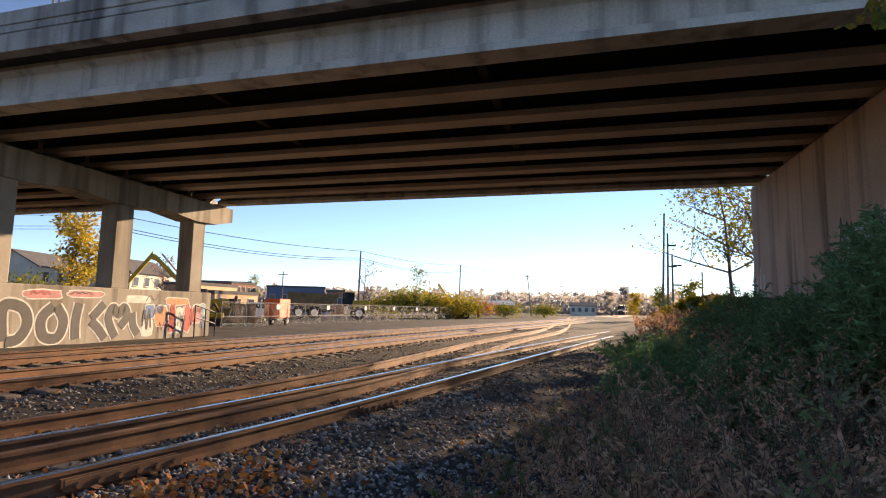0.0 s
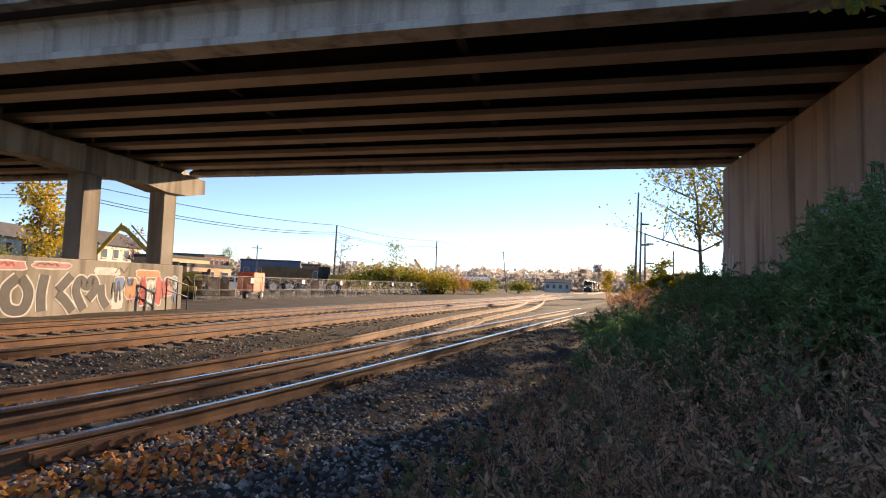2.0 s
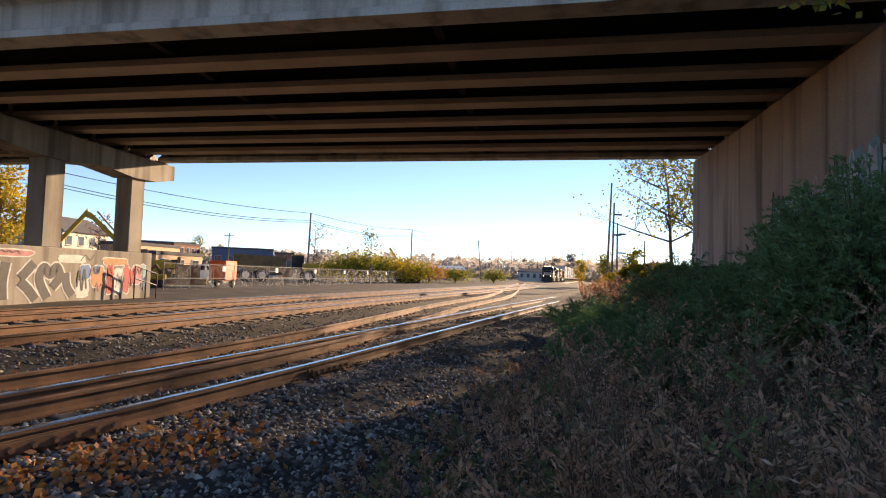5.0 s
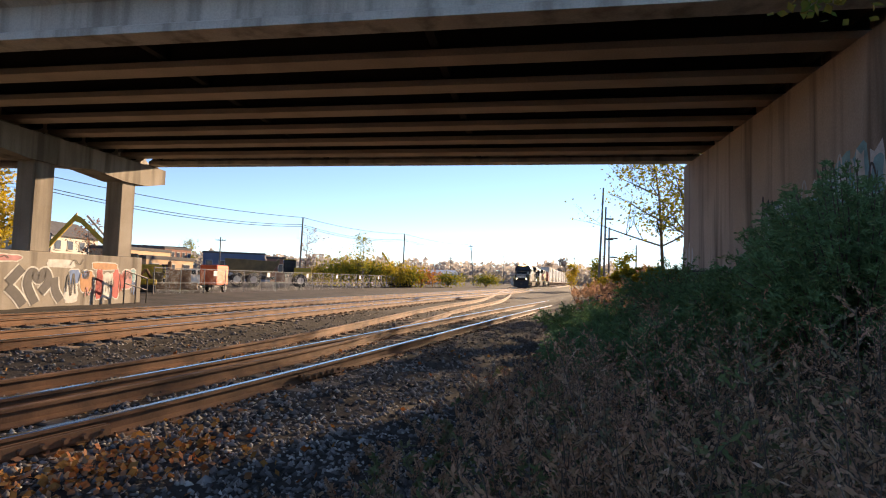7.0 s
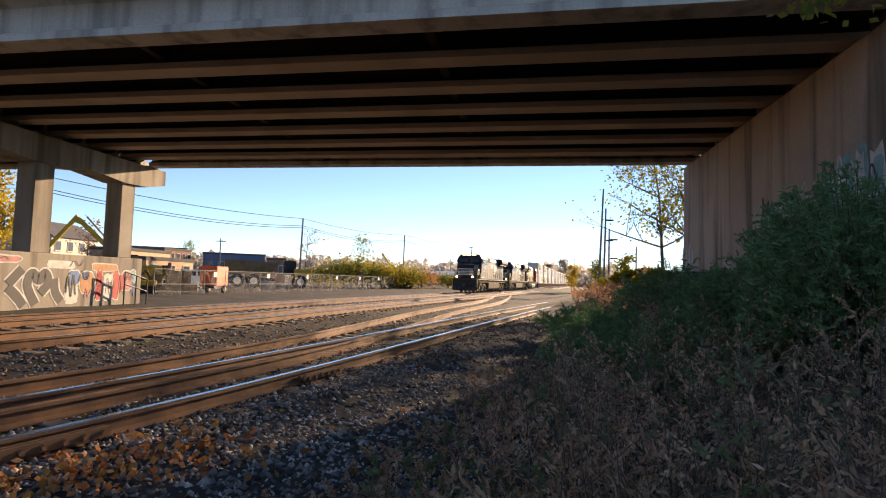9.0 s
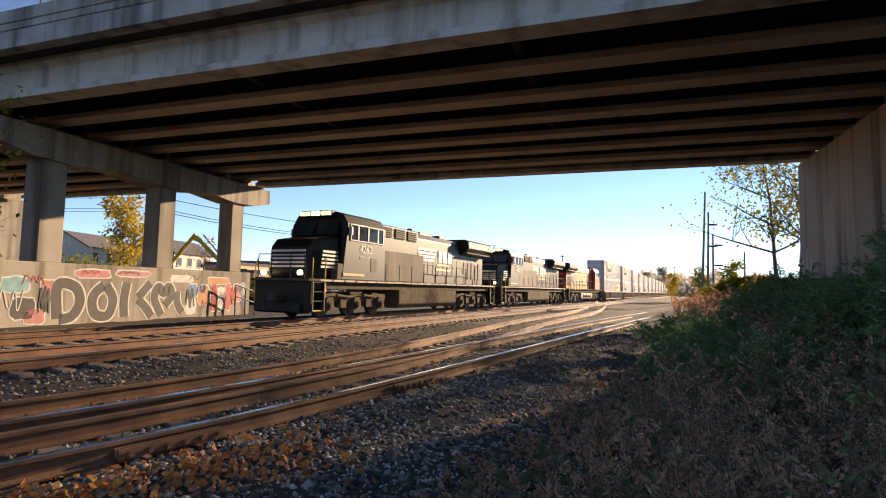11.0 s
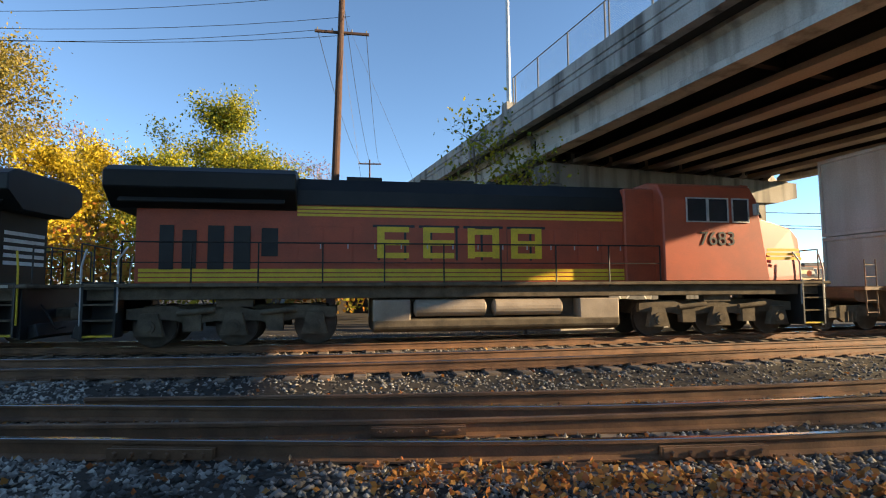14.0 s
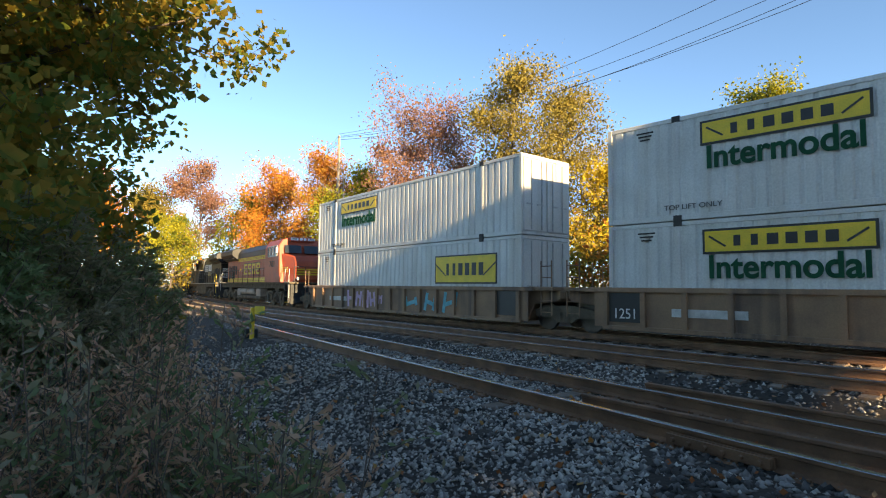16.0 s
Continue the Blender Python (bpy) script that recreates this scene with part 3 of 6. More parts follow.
    for s in (1, -1):
        for cx, w in ((7.65, 0.5), (6.95, 0.72), (6.15, 0.72), (5.5, 0.4)) if not orange else ((7.55, 0.5), (6.8, 0.62), (6.1, 0.62)):
            bm = bmesh.new()
            box(bm, (cx, 1.525 * s, 3.72), (w, 0.03, 0.66))
            pn = part("side_window", bm, GLASSD, cab, "dark cab side window")
            bm = bmesh.new()
            for dx in (-w / 2 - 0.02, w / 2 + 0.02):
                box(bm, (cx + dx, 1.545 * s, 3.72), (0.035, 0.04, 0.72))
            for dz in (-0.35, 0.35):
                box(bm, (cx, 1.545 * s, 3.72 + dz), (w + 0.07, 0.04, 0.035))
            part("window_frame", bm, SILVER, pn)
        bm = bmesh.new()
        box(bm, (8.02, 1.62 * s, 3.75), (0.1, 0.14, 0.34))
        part("mirror", bm, SILVER, cab)
    bm = bmesh.new()
    box(bm, (8.3, 0, 4.52), (0.3, 1.7, 0.26))
    bevel(bm, 0.03)
    part("number_board_housing", bm, paint, cab)
    for y0 in (-0.58, 0.58):
        bm = bmesh.new()
        box(bm, (8.46, y0, 4.52), (0.02, 0.5, 0.17))
        nb = part("number_board", bm, NUMGLOW if not orange else WHITEP, cab, "number board beside the headlight")
        words(number, 0.17, BLACKP, "road_number", nb, pose(8.473, y0, 4.52, 0, 0, 90))
    for y0 in (-0.13, 0.13):
        bm = bmesh.new()
        cyl(bm, (8.42, y0, 4.52), (8.5, y0, 4.52), 0.1, n=16)
        part("headlight", bm, LAMP if not orange else WHITEP, cab, "round headlight")
    for y0 in (-0.95, 0.95):
        bm = bmesh.new()
        cyl(bm, (10.4, y0, 1.85), (10.52, y0, 1.85), 0.1, n=14)
        part("ditch_light", bm, LAMP if not orange else SILVER, ob, "low ditch light")
    for s in (1, -1):        # nose stripes
        for i in range(5 if not orange else 3):
            bm = bmesh.new()
            zz = 2.12 + i * 0.16 if not orange else 2.3 + i * 0.13
            box(bm, (9.1, 1.385 * s, zz), (1.25 - i * 0.06, 0.015, 0.085))
            part("nose_stripe", bm, WHITEP if not orange else YELLOW, ob)
    for i in range(5 if not orange else 3):
        bm = bmesh.new()
        box(bm, (10.13, 0, 2.12 + i * 0.16), (0.02, 1.85, 0.085))
        part("nose_stripe", bm, WHITEP if not orange else YELLOW, ob)
    # full-width equipment cabinets behind the cab
    x_cab = 0.9 if not orange else 4.2
    bm = bmesh.new()
    if not orange:
        box(bm, (6.9, 0, 1.95), (3.8, 3.04, 0.72))
        bevel(bm, 0.04)
        part("lower_cabinet", bm, lower, ob)
        bm = bmesh.new()
        box(bm, (2.95, 0, 3.75), (4.1, 2.2, 1.4))
        bevel(bm, 0.04)
        part("upper_cabinet", bm, paint, ob)
        bm = bmesh.new()
        box(bm, (2.95, 0, 2.35), (4.1, 2.98, 1.52))
        bevel(bm, 0.04)
        part("equipment_cabinet", bm, lower, ob, "dusty panelled equipment cabinet")
        for s in (1, -1):
            for cx in (1.65, 2.95, 4.25):
                bm = bmesh.new()
                box(bm, (cx, 1.495 * s, 2.05), (1.2, 0.02, 0.8))
                bevel(bm, 0.008)
                part("access_panel", bm, lower, ob)
                bm = bmesh.new()
                box(bm, (cx, 1.11 * s, 4.1), (0.95, 0.06, 0.5))
                g = part("louvre", bm, GRILLE, ob, "dark ventilation louvre")
                bm = bmesh.new()
                for k in range(5):
                    box(bm, (cx, 1.15 * s, 3.9 + k * 0.1), (0.92, 0.03, 0.03), 0, 0.5 * s)
                part("louvre_slat", bm, DUST, g)
            bm = bmesh.new()
            box(bm, (6.0, 1.53 * s, 2.35), (0.55, 0.02, 0.62))
            part("intake_grille", bm, GRILLE, ob)
            bm = bmesh.new()
            box(bm, (7.6, 1.54 * s, 1.85), (1.6, 0.02, 0.12))
            part("reflective_stripe", bm, GOLD, ob)
    else:
        box(bm, (4.55, 0, 3.0), (1.0, 2.1, 2.8))
        bevel(bm, 0.04)
        part("equipment_cabinet", bm, paint, ob)
    # long hood
    bm = bmesh.new()
    hoodp = [(-0.92, 1.6), (0.92, 1.6), (0.92, 4.1), (0.7, 4.42), (-0.7, 4.42), (-0.92, 4.1)]
    extrude(bm, hoodp, "x", -9.4, x_cab + 0.05)
    bevel(bm, 0.03)
    part("hood", bm, paint, ob, "long engine hood")
    if orange:
        bm = bmesh.new()
        extrude(bm, [(-0.98, 3.72), (0.98, 3.72), (0.96, 4.12), (0.73, 4.47), (-0.73, 4.47), (-0.96, 4.12)], "x", -5.6, 5.05)
        part("hood_roof", bm, NSBLACK, ob, "black painted hood roof")
        for s in (1, -1):
            for z0, h, x0, x1 in ((3.55, 0.3, -5.4, 5.0), (1.83, 0.36, -9.3, 5.0)):
                for k in range(3):
                    bm = bmesh.new()
                    box(bm, ((x0 + x1) / 2, 0.928 * s, z0 - h / 3 + k * h / 3), (x1 - x0, 0.014, h / 3 - 0.035))
                    part("side_stripe", bm, YELLOW, ob, "yellow stripe")
            for k, cx in enumerate((1.65, 0.35, -0.95, -2.25)):   # four heraldic blocks of the owner's mark
                bm = bmesh.new()
                box(bm, (cx * 0.98 - 0.6, 0.93 * s, 2.72), (1.16, 0.016, 0.98))
                bl = part("mark_shadow", bm, BLACKP, ob)
                bm = bmesh.new()
                w = 0.2
                cxx = cx * 0.98 - 0.6
                box(bm, (cxx - 0.36, 0.945 * s, 2.72), (w, 0.016, 0.86))
                if k in (0, 1):
                    box(bm, (cxx + 0.36, 0.945 * s, 2.72), (w, 0.016, 0.86))
                for zz in ((2.36, 2.72, 3.08) if k != 1 else (2.4, 3.04)):
                    box(bm, (cxx, 0.947 * s, zz), (0.84, 0.016, 0.15))
                part("owner_mark", bm, YELLOW, bl, "yellow block mark")
    # hood doors
    n_d = 9 if not orange else 13
    for s in (1, -1):
        for i in range(n_d):
            x0, x1 = -5.4, x_cab - 0.15
            w = (x1 - x0) / n_d
            bm = bmesh.new()
            box(bm, (x0 + (i + 0.5) * w, 0.925 * s, 2.62), (w - 0.05, 0.03, 1.05))
            bevel(bm, 0.01)
            d = part("hood_door", bm, paint, ob)
            bm = bmesh.new()
            box(bm, (x0 + (i + 0.85) * w, 0.95 * s, 2.6), (0.03, 0.03, 0.12))
            part("latch", bm, SILVER, d)
        for cx, w, h, zz in ((-6.1, 0.42, 0.75, 2.7), (-6.8, 0.42, 1.15, 2.55), (-7.45, 0.4, 1.15, 2.55), (-8.1, 0.34, 1.0, 2.5), (-8.65, 0.34, 1.15, 2.55)):
            bm = bmesh.new()
            box(bm, (cx, 0.935 * s, zz), (w, 0.03, h))
            part("radiator_door", bm, GRILLE, ob, "dark open radiator door")
    # radiator section with overhanging wings
    bm = bmesh.new()
    extrude(bm, [(-0.95, 3.55), (0.95, 3.55), (1.5, 4.0), (1.5, 4.42), (1.2, 4.6), (-1.2, 4.6), (-1.5, 4.42), (-1.5, 4.0)], "x", -10.0, -5.4)
    bevel(bm, 0.03)
    rad = part("radiator_wing", bm, NSBLACK, ob, "overhanging black radiator wing")
    for s in (1, -1):
        bm = bmesh.new()
        box(bm, (-7.7, 1.2 * s, 3.8), (4.0, 0.04, 0.42), 0, radians(50) * s)
        part("radiator_screen", bm, GRILLE, rad)
        bm = bmesh.new()
        if not orange:
            words(number, 0.3, WHITEP, "road_number", rad, pose(-9.3, 1.51 * s, 4.2, 0, 0, 180 if s > 0 else 0))
        bm.free()
    # roof gear
    bm = bmesh.new()
    box(bm, (-1.2, 0, 4.5), (1.6, 1.0, 0.2))
    box(bm, (-3.6, 0, 4.5), (1.0, 0.9, 0.26))
    cyl(bm, (0.3, 0.2, 4.4), (0.3, 0.2, 4.72), 0.16)
    bevel(bm, 0.02)
    part("exhaust_housing", bm, NSBLACK, ob)
    bm = bmesh.new()
    for k, dy in enumerate((-0.18, 0, 0.18)):
        cyl(bm, (2.0, dy, 4.6), (2.45, dy, 4.6), 0.03, 0.07, n=8)
    part("horn", bm, DUST, ob)
    for s in (1, -1):
        railing(ob, -9.5, x_cab - 0.1 if not orange else 4.9, 1.46 * s, 1.62, m=NSBLACK)
        side_text(number, 0.5 if not orange else 0.58, WHITEP if not orange else BLACKP, ob, 6.7 if not orange else 6.75, 3.0 if not orange else 2.85, 1.545, 1.05, 0.0) if s > 0 else None
    if not orange:
        for s in (1, -1):
            for k in range(4):                       # slanted striped mark and bars standing for the owner's lettering
                bm = bmesh.new()
                zz = 3.56 - k * 0.2
                x0, x1 = 0.62 - k * 0.02, -1.75 + k * 0.1
                extrude(bm, [(x0, zz - 0.07), (x0 - 0.04, zz + 0.07), (x1 - 0.04, zz + 0.07), (x1, zz - 0.07)], "y", 0.944 * s, 0.956 * s)
                part("stripe_mark", bm, WHITEP, ob)
            for cx, w, zz, h, pt in ((-2.3, 0.5, 3.25, 0.72, WHITEP), (-2.95, 0.55, 3.25, 0.72, WHITEP), (-3.65, 0.55, 3.25, 0.72, WHITEP), (-2.75, 1.75, 2.72, 0.15, GOLD), (-2.7, 2.1, 2.46, 0.15, GOLD)):
                bm = bmesh.new()
                box(bm, (cx, 0.95 * s, zz), (w, 0.014, h))
                part("owner_bar", bm, pt, ob)
        if extra:
            side_text(extra, 0.2, WHITEP, ob, 6.75, 2.62, 1.542)
        for e in (-10.2,):
            for i in range(5):
                bm = bmesh.new()
                box(bm, (-9.42, 0, 2.2 + i * 0.2), (0.02, 1.5, 0.1))
                part("rear_stripe", bm, WHITEP, ob)
    return rolling(ob, back, 6.9, flip)


loco("dusty black freight locomotive numbered 4262 leading the train", "4262", 11.15, extra="DC to AC")
loco("dusty black freight locomotive numbered 3642 running second", "3642", 33.45)
loco("faded orange freight locomotive 7683 with yellow stripes, running backwards", "7683", 55.75, True, True)

# containers
CL, CW, CH = 16.15, 2.6, 2.9


def corrugated(bm, y, s, z0, z1, x0, x1):
    """A side sheet with upright ribs."""
    xs = []
    n = 46
    p = (x1 - x0) / n
    for i in range(n):
        b = x0 + i * p
        xs += [(b, 0.0), (b + p * 0.55, 0.0), (b + p * 0.68, -0.03), (b + p * 0.87, -0.03)]
    xs.append((x1, 0.0))
    lo = [bm.verts.new((x, y + d * s, z0)) for x, d in xs]
    hi = [bm.verts.new((x, y + d * s, z1)) for x, d in xs]
    for i in range(len(xs) - 1):
        q = (lo[i], lo[i + 1], hi[i + 1], hi[i])
        bm.faces.new(q if s < 0 else q[::-1])


def container(label, style):
    ob = thing("shipping_container", label, "container", "stacked containers")
    bm = bmesh.new()
    for s in (1, -1):
        corrugated(bm, (CW / 2 - 0.01) * s, s, 0.14, CH - 0.12, -CL / 2 + 0.1, CL / 2 - 0.1)
    box(bm, (0, 0, CH / 2), (CL - 0.16, CW - 0.12, CH - 0.1))
    part("body", bm, CONTAINER, ob, "ribbed off-white steel sides")
    bm = bmesh.new()
    for s in (1, -1):
        box(bm, (0, (CW / 2 - 0.04) * s, 0.08), (CL, 0.09, 0.16))
        box(bm, (0, (CW / 2 - 0.04) * s, CH - 0.06), (CL, 0.09, 0.12))
        for x in (-CL / 2 + 0.06, CL / 2 - 0.06, -6.0, 6.0):
            box(bm, (x, (CW / 2 - 0.035) * s, CH / 2), (0.13, 0.1, CH))
    for x in (-CL / 2 + 0.05, CL / 2 - 0.05):
        for z in (0.08, CH - 0.06):
            box(bm, (x, 0, z), (0.1, CW, 0.14))
    bevel(bm, 0.01)
    part("corner_frame", bm, CONTAINER, ob)
    for s in (1, -1):
        for x in (-6.0, 6.0):
            for z in (0.06, CH - 0.05):
                bm = bmesh.new()
                box(bm, (x, (CW / 2 + 0.01) * s, z), (0.22, 0.06, 0.16))
                part("corner_casting", bm, GRILLE, ob, "dark lifting casting")
    # rear doors
    for s in (1, -1):
        bm = bmesh.new()
        box(bm, (-CL / 2 - 0.01, 0.62 * s, CH / 2), (0.05, 1.18, CH - 0.3))
        bevel(bm, 0.01)
        d = part("rear_door", bm, CONTAINER, ob)
        for k in (0.3, 0.85):
            bm = bmesh.new()
            cyl(bm, (-CL / 2 - 0.06, k * s, 0.2), (-CL / 2 - 0.06, k * s, CH - 0.2), 0.025, n=6)
            box(bm, (-CL / 2 - 0.06, (k + 0.1) * s, 1.1), (0.03, 0.3, 0.05))
            part("lock_rod", bm, SILVER, d)
    y = CW / 2 + 0.012
    for s in (1, -1):
        turn = 180 if s > 0 else 0
        if style in ("word", "panel"):
            cx, w, z, h = (3.5, 3.7, 2.3, 0.66) if style == "word" else (-5.0, 3.7, 1.75, 1.15)
            if style == "word" and s < 0:
                cx = -3.5
            bm = bmesh.new()
            box(bm, (cx, y * s, z), (w, 0.02, h))
            pl = part("emblem_panel", bm, BLACKP, ob, "yellow panel with a dark border")
            bm = bmesh.new()
            box(bm, (cx, (y + 0.008) * s, z), (w - 0.12, 0.02, h - 0.12))
            part("emblem_field", bm, YELLOW, pl)
            for k, bw in enumerate((0.16, 0.16, 0.25, 0.25, 0.25, 0.25)):
                bm = bmesh.new()
                bx = cx + (0.95 - k * 0.38) * w / 3.5 * (1 if s > 0 else -1)
                box(bm, (bx, (y + 0.016) * s, z), (bw, 0.02, h * 0.42))
                part("emblem_bar", bm, BLACKP, pl)
            for e in (1, -1):
                bm = bmesh.new()
                box(bm, (cx + e * w * 0.4, (y + 0.016) * s, z), (0.05, 0.02, h * 0.75), 0, 0, radians(55) * e)
                part("emblem_bar", bm, BLACKP, pl)
            if style == "word":
                words("Intermodal", 0.84, GREENP, "lettering", ob, pose(cx, (y + 0.012) * s, 1.6, 0, 0, turn), 0.008, 0.93, 0.02)
        words("TOP LIFT ONLY", 0.2, BLACKP, "lettering", ob, pose(5.6 * s, (y + 0.01) * s, 0.36, 0, 0, turn), 0.006, 1.1, 0.0)
        for k in range(3):
            bm = bmesh.new()
            box(bm, (6.9 * s, y * s, 2.62 - k * 0.1), (0.5 - 0.1 * k, 0.012, 0.045))
            part("small_marking", bm, GRILLE, ob)
    return ob


def well_car(label, n):
    """A well car: deep ribbed side sills between two end platforms on trucks."""
    ob = thing("well_car", label, "well car", "freight train vehicles")
    for s in (1, -1):
        bm = bmesh.new()
        y = 1.42 * s
        box(bm, (0, y, 1.36), (17.6, 0.2, 0.14))
        bevel(bm, 0.012)
        part("top_chord", bm, WELL, ob)
        bm = bmesh.new()
        box(bm, (0, y, 0.26), (16.4, 0.22, 0.12))
        bevel(bm, 0.012)
        part("bottom_chord", bm, WELL, ob)
        bm = bmesh.new()
        box(bm, (0, y, 0.8), (17.0, 0.05, 1.05))
        sd = part("side_sill", bm, WELL, ob, "brown ribbed side sill")
        for i in range(15):
            bm = bmesh.new()
            box(bm, (-8.1 + i * 1.157, y + 0.07 * s, 0.8), (0.14, 0.13, 1.0))
            part("rib", bm, WELL, sd)
        bm = bmesh.new()
        box(bm, (7.5 if n else -7.5, y + 0.035 * s, 0.85), (1.0, 0.03, 0.85))
        pn = part("stencil_panel", bm, BLACKP, sd, "black stencil panel")
        if n == 1:
            words("1251", 0.42, WHITEP, "lettering", pn, pose(7.5, y + 0.056 * s, 0.66, 0, 0, 180 if s > 0 else 0), 0.004, 0.9, 0.0)
        bm = bmesh.new()
        box(bm, (5.2, y + 0.035 * s, 0.75), (1.9, 0.02, 0.22))
        part("stencil_bar", bm, SILVER, sd)
    bm = bmesh.new()
    box(bm, (0, 0, 0.3), (16.2, 2.7, 0.1))
    part("well_floor", bm, WELL, ob)
    for e in (1, -1):
        bm = bmesh.new()
        prof = [(8.2, 0.3), (8.5, 0.85), (9.5, 0.95), (9.62, 1.05), (9.62, 1.3), (8.2, 1.45)]
        extrude(bm, [(a * e, b) for a, b in prof], "y", -1.1, 1.1)
        box(bm, (8.95 * e, 0, 1.36), (1.3, 2.9, 0.12))
        bevel(bm, 0.02)
        pf = part("end_platform", bm, WELL, ob, "brown end platform")
        for s in (1, -1):
            bm = bmesh.new()
            for xx in (9.05, 9.5):
                cyl(bm, (xx * e, 1.4 * s, 0.5), (xx * e, 1.4 * s, 2.3), 0.022, n=6)
            for k in range(5):
                cyl(bm, (9.05 * e, 1.4 * s, 0.6 + k * 0.38), (9.5 * e, 1.4 * s, 0.6 + k * 0.38), 0.016, n=6)
            part("end_ladder", bm, WELL, ob)
        if e > 0 and n != 0:
            continue                      # neighbours share the truck at the joint
        bm = bmesh.new()
        for s in (1, -1):
            prof = [(-1.25, 0.45), (-1.25, 0.68), (-0.4, 0.82), (0.4, 0.82), (1.25, 0.68), (1.25, 0.45), (0.5, 0.42), (0.3, 0.28), (-0.3, 0.28), (-0.5, 0.42)]
            b2 = bmesh.new()
            extrude(b2, prof, "y", 0.98 * s - 0.08, 0.98 * s + 0.08)
            me = bpy.data.meshes.new("tmp")
            b2.to_mesh(me)
            b2.free()
            bm.from_mesh(me)
            bpy.data.meshes.remove(me)
        box(bm, (0, 0, 0.6), (0.5, 2.0, 0.3))
        for k in (-0.16, 0, 0.16):
            for s in (1, -1):
                cyl(bm, (k, 1.02 * s, 0.3), (k, 1.02 * s, 0.62), 0.07, n=8)
        bmesh.ops.translate(bm, vec=(9.75 * e, 0, 0), verts=bm.verts[:])
        tr = part("truck", bm, DUST, ob, "dusty freight truck")
        for a in (-0.89, 0.89):
            bm = bmesh.new()
            for s in (1, -1):
                cyl(bm, (9.75 * e + a, 0.7 * s, 0.46), (9.75 * e + a, 0.83 * s, 0.46), 0.46, n=22)
            cyl(bm, (9.75 * e + a, -0.8, 0.46), (9.75 * e + a, 0.8, 0.46), 0.09)
            part("wheelset", bm, WHEELM, tr)
        bm = bmesh.new()
        box(bm, (10.0 * e, 0, 0.86), (1.0, 0.24, 0.28))
        part("coupler", bm, DUST, ob)
    return ob


CARS = [well_car("brown well car with pink and blue graffiti on its side", 0), well_car("brown double-stack well car numbered 1251", 1)]
graff = [mat("pink spray paint", (0.55, 0.36, 0.46), 0.6, color2=(0.4, 0.25, 0.36), scale=5), mat("teal spray paint", (0.05, 0.28, 0.33), 0.6, color2=(0.1, 0.42, 0.45), scale=5)]
for cx, w, k, h in ((3.8, 0.7, 0, 0.85), (3.0, 0.55, 0, 0.75), (2.3, 0.6, 0, 0.85), (1.65, 0.55, 0, 0.7), (0.95, 0.35, 0, 0.4), (-1.6, 0.9, 1, 0.35), (-3.0, 0.75, 1, 0.75), (-4.3, 0.85, 1, 0.85)):
    bm = bmesh.new()
    lean = random.uniform(-0.25, 0.25)
    bar = min(0.17, w * 0.3)
    for e in (-1, 1):
        box(bm, (cx + e * (w / 2 - bar / 2), 1.452, 0.78), (bar, 0.008, h), 0, 0, lean)
    box(bm, (cx, 1.4525, 0.78 + random.uniform(-0.25, 0.25) * h), (w - bar, 0.007, bar), 0, 0, random.uniform(-0.5, 0.5))
    part("graffiti", bm, graff[k], CARS[0], "sprayed graffiti letter")
BOXES = {k: container(l, k) for k, l in (("word", "off-white corrugated container with a yellow emblem and green lettering"),
                                         ("panel", "off-white corrugated container with a large yellow emblem panel"),
                                         ("plain", "weathered off-white corrugated container"))}
used = set()


def take(ob):
    """The model itself the first time, copies after that."""
    if ob in used:
        return copy_thing(ob, Matrix.Identity(4))
    used.add(ob)
    return ob


PITCH = 19.5
for k in range(16):
    mid = 77.5 + k * PITCH
    rolling(take(CARS[min(k, 1)]), mid, 9.7)
    top, low = (("word", "panel"), ("word", "word"), ("plain", "word"), ("plain", "plain"))[k if k < 2 else 2 + k % 2]
    rolling(take(BOXES[low]), mid, 9.7, False, 0.36)
    rolling(take(BOXES[top]), mid, 9.7, False, 0.36 + CH + 0.03)


def motions():
    for ob, back, half, flip, lift in MOVING:
        rows = []
        for i in range(33):
            t = i * 0.5
            m = car_pose(t, back, half)
            if flip:
                m = m @ Matrix.Rotation(math.pi, 4, "Z")
            rows.append((t, Matrix.Translation((0, 0, lift)) @ m))
        walk(ob, rows)


